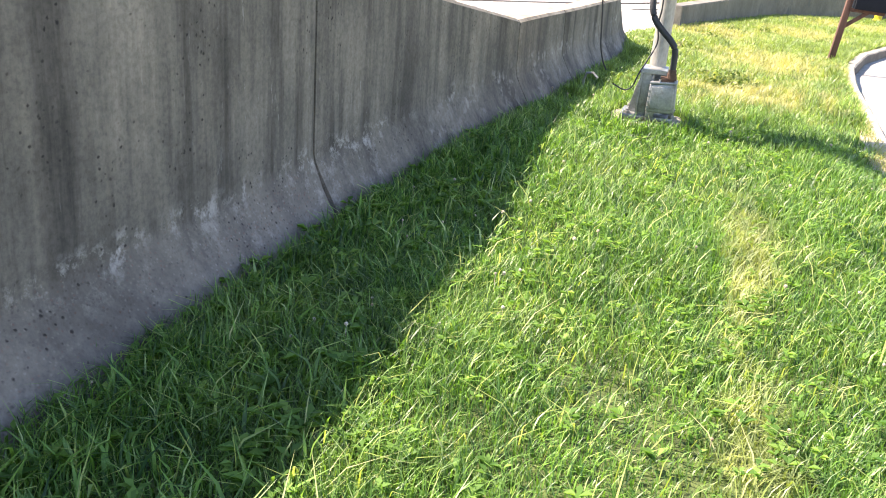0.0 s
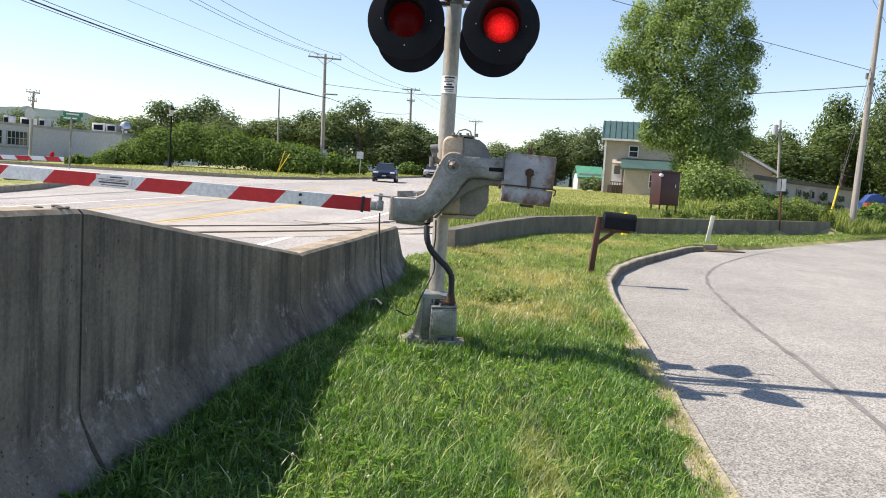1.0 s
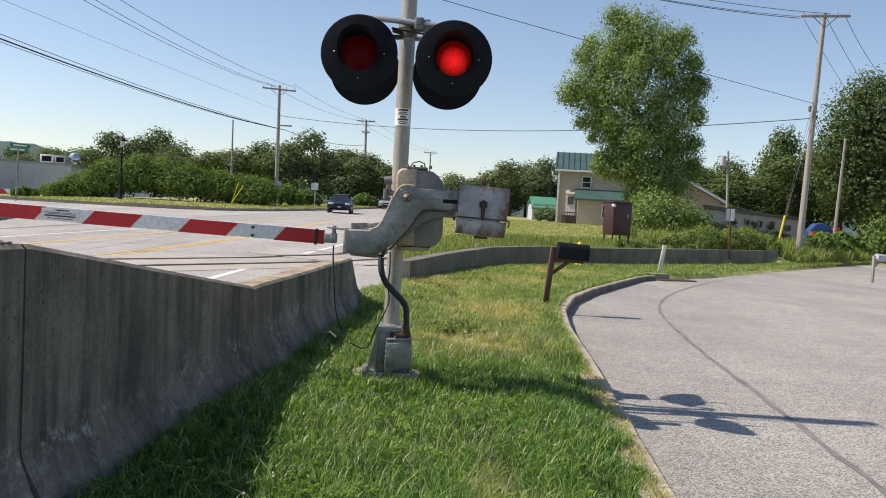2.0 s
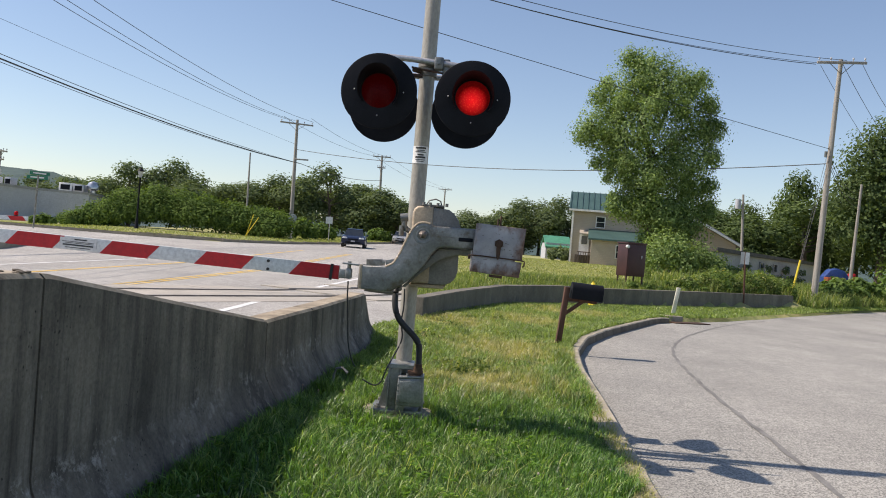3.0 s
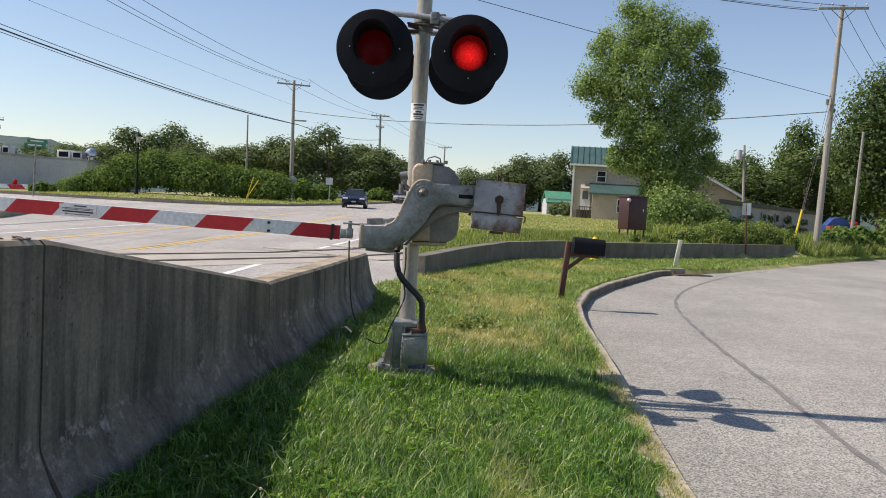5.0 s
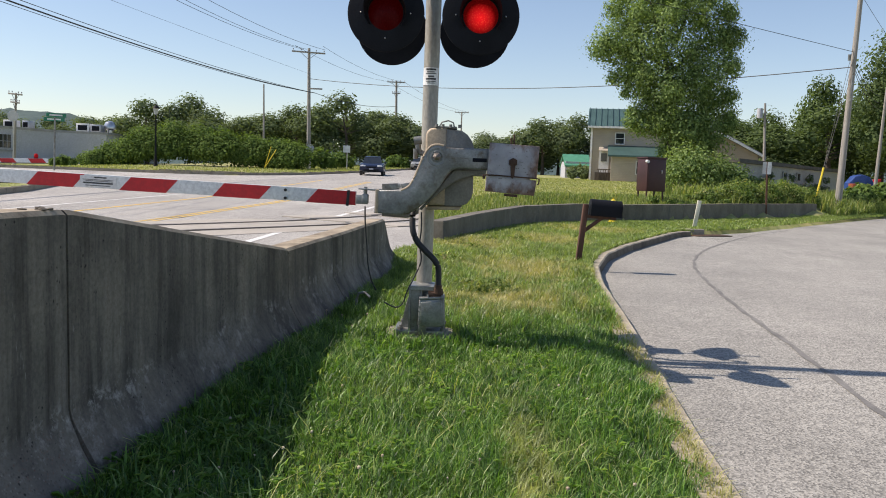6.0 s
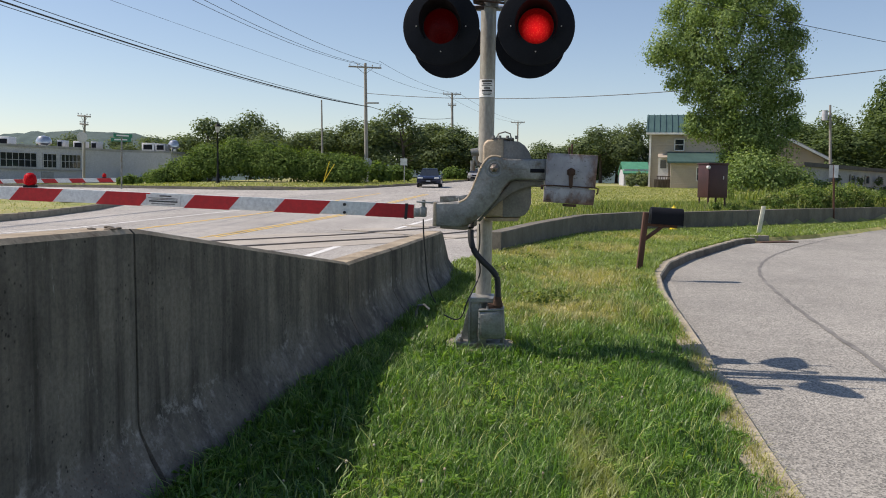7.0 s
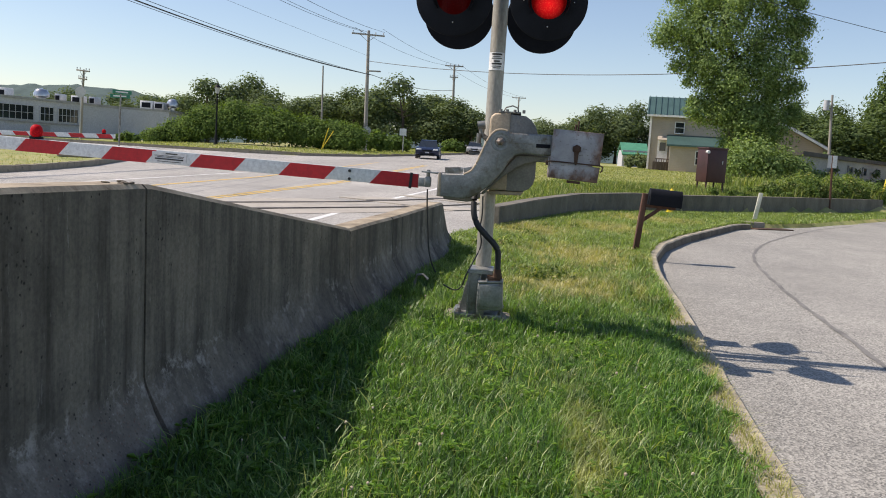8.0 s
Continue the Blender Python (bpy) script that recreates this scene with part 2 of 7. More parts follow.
def lined(name, dark, light, pitch, axis="Z", rough=0.6, metal=0.0):
    """Siding or standing-seam sheet: fine parallel laps."""
    m, t, p, _ = nodes_of(name)
    v = coords(t, (1, 1, 1), True)
    w = t.nodes.new("ShaderNodeTexWave")
    w.wave_type, w.bands_direction, w.wave_profile = "BANDS", axis, "SAW"
    w.inputs["Scale"].default_value = 0.314 / pitch
    t.links.new(v, w.inputs["Vector"])
    col = ramp(t, noise_out(t, v, 0.7, 5), [(0.3, dark), (0.7, light)])
    col = mix(t, 0.5, col, ramp(t, w.outputs["Fac"], [(0.0, (0.6, 0.6, 0.6)), (0.15, (1, 1, 1))]), "MULTIPLY")
    t.links.new(col, p.inputs["Base Color"])
    p.inputs["Roughness"].default_value, p.inputs["Metallic"].default_value = rough, metal
    bump(t, p, w.outputs["Fac"], 0.5, 0.02)
    return m


def lamp_glass(name, base, glow):
    m, t, p, _ = nodes_of(name)
    vo = add_node(t, "ShaderNodeTexVoronoi", Scale=70.0)
    t.links.new(coords(t), vo.inputs["Vector"])
    col = ramp(t, vo.outputs["Distance"], [(0.1, tuple(min(1, c * 1.6) for c in base)), (0.5, base)])
    t.links.new(col, p.inputs["Base Color"])
    p.inputs["Roughness"].default_value = 0.35
    p.inputs["Specular IOR Level"].default_value = 0.06
    bump(t, p, vo.outputs["Distance"], 0.4, 0.003)
    if glow:
        t.links.new(ramp(t, vo.outputs["Distance"], [(0.1, (1.0, 0.05, 0.03)), (0.45, (0.85, 0.012, 0.015))]), p.inputs["Emission Color"])
        p.inputs["Emission Strength"].default_value = glow
    if glow > 0.2:
        g = add_node(t, "ShaderNodeVectorMath")
        g.operation = "DISTANCE"
        g.inputs[1].default_value = (0.13, 6.58, 2.49)
        t.links.new(coords(t), g.inputs[0])
        f = add_node(t, "ShaderNodeMapRange")
        for key, val in (("From Min", 0.0), ("From Max", 0.115), ("To Min", glow * 1.9), ("To Max", glow * 0.1)):
            f.inputs[key].default_value = val
        t.links.new(g.outputs["Value"], f.inputs["Value"])
        t.links.new(f.outputs["Result"], p.inputs["Emission Strength"])
    return m


def glass(name="window_glass"):
    if name not in MATS:
        m, t, p, _ = nodes_of(name)
        p.inputs["Base Color"].default_value = (0.02, 0.025, 0.03, 1)
        p.inputs["Roughness"].default_value = 0.05
        p.inputs["Specular IOR Level"].default_value = 0.7
        MATS[name] = m
    return MATS[name]


def rusted_plate():
    """Pale grey painted steel, rusting in from the edges, with pitting and run-down streaks."""
    m, t, p, _ = nodes_of("rusted_steel_plate")
    v = coords(t)
    col = ramp(t, noise_out(t, v, 6, 5), [(0.3, (0.25, 0.25, 0.265)), (0.7, (0.46, 0.455, 0.47))])
    mp = t.nodes.new("ShaderNodeMapping")
    mp.vector_type = "TEXTURE"
    mp.inputs["Location"].default_value, mp.inputs["Scale"].default_value = (0.385, 6.5, 1.38), (0.5, 1.0, 0.44)
    t.links.new(v, mp.inputs["Vector"])
    sep = t.nodes.new("ShaderNodeSeparateXYZ")
    t.links.new(mp.outputs["Vector"], sep.inputs[0])
    sides = []
    for key in ("X", "Z"):
        a = t.nodes.new("ShaderNodeMath")
        a.operation = "ABSOLUTE"
        t.links.new(sep.outputs[key], a.inputs[0])
        sides.append(a.outputs[0])
    edge = t.nodes.new("ShaderNodeMath")
    edge.operation = "MAXIMUM"
    t.links.new(sides[0], edge.inputs[0])
    t.links.new(sides[1], edge.inputs[1])
    worn = t.nodes.new("ShaderNodeMath")
    worn.operation = "MULTIPLY_ADD"
    worn.inputs[1].default_value = 0.8
    t.links.new(noise_out(t, coords(t, (1, 1, 0.55)), 9, 8, 0.7), worn.inputs[0])
    t.links.new(edge.outputs[0], worn.inputs[2])
    rust = ramp(t, noise_out(t, v, 28, 5), [(0.3, (0.07, 0.032, 0.02)), (0.7, (0.23, 0.115, 0.065))])
    col = mix(t, ramp(t, worn.outputs[0], [(0.66, (0, 0, 0)), (0.86, (0.92, 0.92, 0.92))]), col, rust)
    pits = ramp(t, noise_out(t, coords(t, (1, 1, 2.5)), 34, 3), [(0.64, (0, 0, 0)), (0.7, (0.85, 0.85, 0.85))])
    col = mix(t, pits, col, (0.07, 0.04, 0.03))
    t.links.new(col, p.inputs["Base Color"])
    p.inputs["Roughness"].default_value, p.inputs["Metallic"].default_value = 0.6, 0.2
    bump(t, p, noise_out(t, v, 40, 5), 0.35, 0.003)
    return m


CONCRETE = concrete_wall()
KERB = surface("kerb_concrete", (0.2, 0.172, 0.13), (0.40, 0.35, 0.27), 0.9, big=3, fine=50, relief=0.5, stain=(0.13, 0.115, 0.09), stain_scale=3)
# Wall top: sunlight painted in as paler tan, along with dirt and stains.
CAP = surface("sunlit_weathered_wall_top", (0.2, 0.16, 0.11), (0.46, 0.385, 0.28), 0.9, big=4, fine=50, relief=0.5, stain=(0.14, 0.1, 0.065), stain_scale=5)
# Kerb pair: top lightened as lit, road side darkened for its shade plus grime.
KERB_TOP = surface("weathered_kerb_top", (0.3, 0.26, 0.195), (0.48, 0.42, 0.325), 0.9, big=3, fine=50, relief=0.5, stain=(0.15, 0.13, 0.1), stain_at=0.64, stain_scale=4)
KERB_STONE = surface("shaded_grimy_kerb_concrete", (0.07, 0.056, 0.042), (0.17, 0.143, 0.108), 0.9, big=2.5, fine=50, relief=0.5, stain=(0.09, 0.075, 0.055), stain_scale=2.2)
LOW_CONCRETE = surface("low_wall_concrete", (0.105, 0.094, 0.073), (0.21, 0.19, 0.152), 0.9, big=1.5, fine=25, stretch=(1, 1, 0.5), relief=0.4, stain=(0.1, 0.1, 0.09), stain_scale=2.5)
ROAD = asphalt("old_asphalt", (0.318, 0.308, 0.288), (0.415, 0.4, 0.374))
ROAD2 = asphalt("side_road_asphalt", (0.25, 0.245, 0.225), (0.35, 0.34, 0.31))
TAR = surface("crack_tar", (0.12, 0.117, 0.11), (0.21, 0.2, 0.19), 0.8, world_space=True)
SEAM = surface("worn_crack_tar", (0.12, 0.116, 0.108), (0.235, 0.226, 0.212), 0.85, big=3, fine=60, world_space=True)
WHITE_LINE = surface("white_road_paint", (0.6, 0.6, 0.58), (0.82, 0.82, 0.8), 0.7, stain=(0.4, 0.39, 0.37), stain_scale=6, world_space=True)
YELLOW_LINE = surface("yellow_road_paint", (0.6, 0.38, 0.06), (0.75, 0.5, 0.1), 0.7, stain=(0.42, 0.37, 0.28), stain_at=0.58, stain_scale=4, world_space=True)
PLANKING = surface("crossing_planks", (0.33, 0.3, 0.255), (0.45, 0.41, 0.355), 0.9, world_space=True, big=1.5)
RAIL = surface("rail_steel", (0.16, 0.13, 0.11), (0.3, 0.26, 0.22), 0.5, 0.7)
SOIL = soil()
GRASS = leafy("grass_blades", (0.02, 0.078, 0.02), (0.195, 0.385, 0.068), (0.48, 0.57, 0.26), 0.42, patch=0.14, rough=0.42, gloss=0.5,
              spots=((0.6, 9.0, 1.5, 2.2), (0.95, 12.2, 1.6, 3.4), (0.38, 2.4, 0.26, 1.4), (0.46, 4.3, 0.27, 1.5), (0.3, 16.5, 1.6, 3.2), (2.0, 18.5, 1.6, 3.0), (3.6, 23.0, 2.4, 3.0)))
STRAW = leafy("pale_bent_blades", (0.2, 0.27, 0.06), (0.46, 0.52, 0.17), (0.62, 0.6, 0.32), 0.45)
GALV = surface("grey_painted_mast", (0.3, 0.285, 0.245), (0.42, 0.4, 0.345), 0.5, 0.2, big=3, fine=60, stretch=(1, 1, 0.4), stain=(0.3, 0.27, 0.22), stain_scale=3)
CAST = surface("cast_metal_grey", (0.15, 0.158, 0.152), (0.33, 0.337, 0.322), 0.4, 0.45, big=4, fine=55, relief=0.4, stain=(0.13, 0.112, 0.085), stain_at=0.57, stain_scale=6)
CAST_TAN = surface("cast_metal_tan", (0.33, 0.262, 0.18), (0.5, 0.405, 0.29), 0.6, 0.2, big=4, fine=60, relief=0.3)
CAST_DARK = surface("cast_metal_dark", (0.16, 0.155, 0.14), (0.27, 0.26, 0.235), 0.55, 0.4, big=4, fine=60, relief=0.3)
PLATE = rusted_plate()
RUST = surface("rust", (0.05, 0.03, 0.02), (0.12, 0.066, 0.042), 0.9, 0.1, big=8)
BLACK = surface("black_paint", (0.006, 0.0068, 0.009), (0.013, 0.0145, 0.019), 0.6, big=3, fine=80, relief=0.1)
for bn in BLACK.node_tree.nodes:
    if bn.type == "BSDF_PRINCIPLED":
        bn.inputs["Specular IOR Level"].default_value = 0.15
RUBBER = surface("black_rubber", (0.012, 0.012, 0.013), (0.03, 0.03, 0.03), 0.55)
RED_ON = lamp_glass("red_lens_lit", (0.2, 0.004, 0.004), 0.5)
RED_OFF = lamp_glass("red_lens_dark", (0.022, 0.001, 0.002), 0.014)
RED_BALL = lamp_glass("red_lamp_cover", (0.42, 0.008, 0.012), 0.0)
RED_STRIPE = surface("red_reflective", (0.43, 0.008, 0.013), (0.52, 0.012, 0.017), 0.5, relief=0.08, stain=(0.46, 0.1, 0.09), stain_at=0.76, stain_scale=16)
WHITE_STRIPE = surface("white_reflective", (0.63, 0.66, 0.65), (0.7, 0.73, 0.72), 0.5, relief=0.08, stain=(0.5, 0.5, 0.47), stain_at=0.74, stain_scale=9)
WHITE = surface("white_paint", (0.62, 0.62, 0.6), (0.82, 0.82, 0.8), 0.6, big=3)
INK = surface("print_ink", (0.03, 0.03, 0.03), (0.06, 0.06, 0.06), 0.7)
POLE_WOOD = surface("weathered_pole_wood", (0.22, 0.2, 0.178), (0.41, 0.385, 0.35), 0.9, big=2, fine=30, stretch=(6, 6, 0.3), relief=0.6, depth=0.01)
RED_WOOD = surface("stained_post_wood", (0.06, 0.028, 0.018), (0.13, 0.06, 0.038), 0.85, big=3, fine=30, stretch=(6, 6, 0.5), relief=0.5)
BROWN_STEEL = surface("brown_enamel", (0.035, 0.012, 0.013), (0.065, 0.021, 0.021), 0.5, big=2, fine=50)
GREEN_ROOF = lined("green_seam_roof", (0.035, 0.08, 0.072), (0.06, 0.12, 0.108), 0.5, "X", 0.5, 0.1)
SIDING = lined("tan_siding", (0.36, 0.31, 0.25), (0.44, 0.385, 0.31), 0.14, "Z")
SHINGLE = lined("tan_shingle", (0.28, 0.235, 0.18), (0.36, 0.30, 0.235), 0.16, "Z", 0.9)
GREY_ROOF = surface("grey_roofing", (0.25, 0.25, 0.25), (0.4, 0.4, 0.4), 0.8, world_space=True)
DARK_ROOF = surface("dark_roofing", (0.06, 0.055, 0.05), (0.11, 0.1, 0.095), 0.8, world_space=True)
STUCCO = surface("pale_grey_render", (0.42, 0.43, 0.47), (0.52, 0.53, 0.57), 0.85, big=0.3, fine=8, world_space=True)
STUCCO_TAN = surface("dull_block_wall", (0.34, 0.33, 0.32), (0.42, 0.41, 0.4), 0.9, big=0.4, fine=8, world_space=True)
BARK = surface("bark", (0.06, 0.045, 0.035), (0.16, 0.125, 0.1), 0.95, big=3, fine=15, stretch=(3, 3, 0.6), relief=0.8, depth=0.03)
WIRE = surface("wire_black", (0.02, 0.02, 0.022), (0.04, 0.04, 0.042), 0.6)
CREAM = surface("cream_paint", (0.55, 0.53, 0.4), (0.75, 0.72, 0.58), 0.7, big=5)
YELLOW = surface("yellow_plastic", (0.6, 0.45, 0.02), (0.75, 0.58, 0.04), 0.5)
BLUE = surface("blue_tarp", (0.01, 0.04, 0.17), (0.02, 0.075, 0.28), 0.6, big=2, relief=0.6, depth=0.05)
SIGN_GREEN = surface("sign_green", (0.01, 0.16, 0.09), (0.02, 0.22, 0.12), 0.5)
ALU = surface("aluminium_sheet", (0.42, 0.42, 0.43), (0.55, 0.55, 0.56), 0.45, 0.6)
CAR_BLUE = surface("car_paint_dark_blue", (0.012, 0.02, 0.05), (0.02, 0.03, 0.07), 0.15, 0.3, relief=0.0)
CAR_SILVER = surface("car_paint_silver", (0.45, 0.45, 0.44), (0.55, 0.55, 0.54), 0.2, 0.5, relief=0.0)
CHROME = surface("bright_steel", (0.5, 0.5, 0.5), (0.65, 0.65, 0.65), 0.3, 0.9)


# Mesh helpers
def box(bm, c, s, rot=None, bevel=0.0):
    """A box of size s about c, turned by rot (degrees about x, y, z)."""
    m = Matrix.Translation(c) @ (pose(0, 0, 0, *rot) if rot else Matrix()) @ Matrix.Diagonal((*s, 1))
    r = bmesh.ops.create_cube(bm, size=1.0, matrix=m)
    if bevel:
        es = {e for v in r["verts"] for e in v.link_edges}
        bmesh.ops.bevel(bm, geom=list(es), offset=bevel, segments=2, affect="EDGES", profile=0.5)
    return bm


def cyl(bm, a, b, r0, r1=None, n=16):
    """A capped round bar from a to b."""
    a, b = Vector(a), Vector(b)
    q = (b - a).to_track_quat("Z", "Y").to_matrix().to_4x4()
    bmesh.ops.create_cone(bm, cap_ends=True, segments=n, radius1=r0, radius2=r0 if r1 is None else r1, depth=(b - a).length,
                          matrix=Matrix.Translation((a + b) / 2) @ q)
    return bm


def tube(bm, pts, r, n=8):
    """A round tube along points; r may be a list."""
    pts = [Vector(p) for p in pts]
    rings = []
    for i, p in enumerate(pts):
        d = (pts[min(i + 1, len(pts) - 1)] - pts[max(i - 1, 0)]).normalized()
        u = d.orthogonal().normalized() if abs(d.z) < 0.9 else d.cross(Vector((0, 1, 0))).normalized()
        if abs(d.z) < 0.9:
            u = d.cross(Vector((0, 0, 1))).normalized()
        w = d.cross(u)
        rr = r[i] if isinstance(r, (list, tuple)) else r
        rings.append([bm.verts.new(p + rr * (math.cos(k * math.tau / n) * u + math.sin(k * math.tau / n) * w)) for k in range(n)])
    for a, b in zip(rings, rings[1:]):
        for k in range(n):
            bm.faces.new((a[k], a[(k + 1) % n], b[(k + 1) % n], b[k]))
    bm.faces.new(rings[0][::-1])
    bm.faces.new(rings[-1])
    return bm


def eased(pts, k=5):
    """Points along a smooth curve through pts."""
    q = [Vector(p) for p in pts]
    q = [2 * q[0] - q[1], *q, 2 * q[-1] - q[-2]]
    out = []
    for a, b, c, d in zip(q, q[1:], q[2:], q[3:]):
        for i in range(k):
            u = i / k
            out.append(0.5 * (2 * b + (c - a) * u + (2 * a - 5 * b + 4 * c - d) * u * u + (3 * b - a - 3 * c + d) * u ** 3))
    return out + [q[-2]]


def lathe(bm, profile, m=None, n=32, cap=False):
    """A turned form: (radius, height) pairs about z, placed by m."""
    m = m or Matrix()
    rings = [[bm.verts.new(m @ Vector((r * math.cos(k * math.tau / n), r * math.sin(k * math.tau / n), h))) for k in range(n)] for r, h in profile]
    for a, b in zip(rings, rings[1:]):
        for k in range(n):
            bm.faces.new((a[k], a[(k + 1) % n], b[(k + 1) % n], b[k]))
    if cap:
        bm.faces.new(rings[0][::-1])
        bm.faces.new(rings[-1])
    return bm


def prism(bm, outline, axis, lo, hi, bevel=0.0):
    """A flat outline pushed from lo to hi along axis ('y': outline is x, z; 'x': y, z; 'z': x, y)."""
    def at(p, d):
        return {"y": (p[0], d, p[1]), "x": (d, p[0], p[1]), "z": (p[0], p[1], d)}[axis]
    a = [bm.verts.new(at(p, lo)) for p in outline]
    b = [bm.verts.new(at(p, hi)) for p in outline]
    k = len(outline)
    fs = [bm.faces.new(a), bm.faces.new(b[::-1])]
    fs += [bm.faces.new((a[i], b[i], b[(i + 1) % k], a[(i + 1) % k])) for i in range(k)]
    bmesh.ops.recalc_face_normals(bm, faces=fs)
    if bevel:
        rim = [e for f in fs[:2] for e in f.edges]
        bmesh.ops.bevel(bm, geom=rim, offset=bevel, segments=3, affect="EDGES", profile=0.5)
    return bm


def to_mesh(name, bm, material, smooth=True):
    me = bpy.data.meshes.new(name)
    bmesh.ops.recalc_face_normals(bm, faces=bm.faces)
    bm.to_mesh(me)
    bm.free()
    me.materials.append(material)
    if smooth:
        me.polygons.foreach_set("use_smooth", [True] * len(me.polygons))
        me.set_sharp_from_angle(angle=radians(35))
    return me


def thing(name, label, category, at=(0, 0, 0), group="", kind=""):
    ob = new(name)
    ob.empty_display_size = 0.2
    ob.location = at
    return tagged(ob, label, category, group, kind)


def part(name, data, material, parent, label="", smooth=True):
    """One mesh object under a thing or under a part; coordinates are those of the world."""
    me = data if isinstance(data, bpy.types.Mesh) else to_mesh(name, data, material, smooth)
    ob = new(name, me)
    ob.parent = parent
    if parent.type == "EMPTY":
        ob.matrix_parent_inverse = Matrix.Translation(-parent.location)
    return tagged(ob, label)


def raw_mesh(name, verts, faces, material):
    me = bpy.data.meshes.new(name)
    me.from_pydata(verts, [], faces)
    me.materials.append(material)
    me.update()
    return me


def quads_mesh(name, verts, material, smooth=False):
    """verts: (n, 4, 3): n loose quads, written fast."""
    n = len(verts)
    me = bpy.data.meshes.new(name)
    me.vertices.add(4 * n)
    me.vertices.foreach_set("co", np.ascontiguousarray(verts, dtype=np.float32).ravel())
    me.loops.add(4 * n)
    me.loops.foreach_set("vertex_index", np.arange(4 * n, dtype=np.int32))
    me.polygons.add(n)
    me.polygons.foreach_set("loop_start", np.arange(0, 4 * n, 4, dtype=np.int32))
    me.polygons.foreach_set("loop_total", np.full(n, 4, dtype=np.int32))
    me.materials.append(material)
    me.update(calc_edges=True)
    return me


# The lie of the land
def lerp_line(v, xs, ys):
    return np.interp(v, xs, ys)


def smooth01(v):
    v = np.clip(v, 0, 1)
    return v * v * (3 - 2 * v)


def lawn_z(y):
    y = np.asarray(y, float)
    return np.where(y < 5.5, -0.36 + 0.052 * np.clip(y, -6, 5.5), -0.074 + 0.074 * smooth01((y - 5.5) / 3.0) * 1.0)


def main_z(y):
    y = np.asarray(y, float)
    return 0.1 + 0.024 * np.clip(y - 20, 0, 95)


def wall_toe(y):
    return lerp_line(y, [-8, 1.0, 2.39, 3.67, 4.89, 6.86, 9, 11.3], [-2.3, -1.81, -1.68, -1.57, -1.43, -1.17, -0.97, -0.79])


def flare_out(y):
    return lerp_line(y, [-8, 1.0, 1.9, 2.4, 3.67], [0.1, 0.1, 0.1, 0.07, 0.0])


def wall_top(y):
    return lerp_line(y, [-8, 3.8, 6.86, 11.3], [1.11, 1.075, 0.66, 0.70])


def kerb_x(y):
    return lerp_line(y, [-30, 5.3, 6.4, 7.2, 8.74, 10.9, 12.96, 15.26, 17.6, 20.2, 23.2, 24.4, 27, 34, 44, 53.6, 75, 120],
                     [0.3, 1.535, 1.63, 1.65, 1.72, 1.90, 2.16, 2.68, 3.49, 4.58, 5.86, 6.75, 9.0, 13.7, 20.6, 27.5, 46, 90])


def low_wall_y(x):
    return lerp_line(x, [-0.47, 0.4, 1.72, 3.6, 5.2, 10.6, 16.25, 30, 60], [16.8, 20.0, 24.3, 26.8, 28.3, 34, 40, 58, 95])


def main_right(y):
    return lerp_line(y, [-40, 0, 6.8, 11.3, 12, 14, 16.6, 24, 30, 40, 56, 85, 140, 260],
                     [-3.6, -2.2, -1.5, -1.1, -1.0, -0.75, -0.55, -1.0, -2.2, -2.5, -1.5, 0.2, 3.3, 10])


def main_left(y):
    return lerp_line(y, [-40, 51.6, 51.8, 52.2, 53.4, 56, 60, 71, 93, 140, 260], [-70, -70, -19, -16.5, -13.8, -12.3, -10.8, -8.7, -6.0, -3.0, 3])


def centre_x(y):
    return lerp_line(y, [-40, 20, 28, 40, 56, 85, 140, 260], [-6.75, -6.7, -5.8, -5.6, -5.2, -3.7, -0.4, 6.5])


def kerb_dip(y):
    """How far the kerb and the lawn's edge sink towards the side road, nearly flush with it."""
    return 0.105 * (1 - smooth01((np.asarray(y, float) - 6.0) / 3.0))


def side_z(y):
    return lawn_z(y) - 0.12


def upper_z(x, y):
    d = y - low_wall_y(x)
    step = 0.4 * (1 - smooth01((x - 16) / 5))
    return step + 0.3 * smooth01(d / 3) + 0.013 * np.clip(y - 35, 0, 90) + 0.25 * smooth01((y - 45) / 30)


def land(x, y):
    """Height of the ground sheet."""
    x, y = np.asarray(x, float), np.asarray(y, float)
    left = main_z(y) + 0.1 - 0.8 * smooth01((-x - 24) / 14) * smooth01((y - 52) / 6)
    verge = lawn_z(y) + 0.5 * smooth01((x - 14) / 5) * smooth01((kerb_x(y) - x) / 2.2)
    verge = verge - kerb_dip(y) * smooth01((x - kerb_x(y) + 0.75) / 0.6)
    right = np.where(y < low_wall_y(x), verge, upper_z(x, y))
    edge = np.where(y < 11.5, wall_toe(np.clip(y, -8, 11.3)) - 0.3, main_right(y))
    s = np.where(y < 17, (x > edge) * 1.0, smooth01((x - edge) / 4.0))
    s = np.where((y >= 17) & (y < low_wall_y(x)) & (x > -0.5), 1.0, s)
    z = left * (1 - s) + right * s
    paved = (x < main_right(y) + 0.02) & (x > main_left(y) - 0.1) & (y < 260)
    bank = smooth01((-0.15 - x) / 0.5) * smooth01((y - 10) / 2.5) * (1 - smooth01((y - 13.5) / 2.5)) * ((y < 17.2) & (x > edge))
    z = np.where(bank > 0, z + (main_z(y) + 0.02 - z) * bank, z)
    z = np.where(paved, main_z(y) - 0.12, z)
    z = np.where((x > kerb_x(y) - 0.06) & (x < kerb_x(y) + 13) & (y < 75), side_z(y) - 0.2, z)
    return z


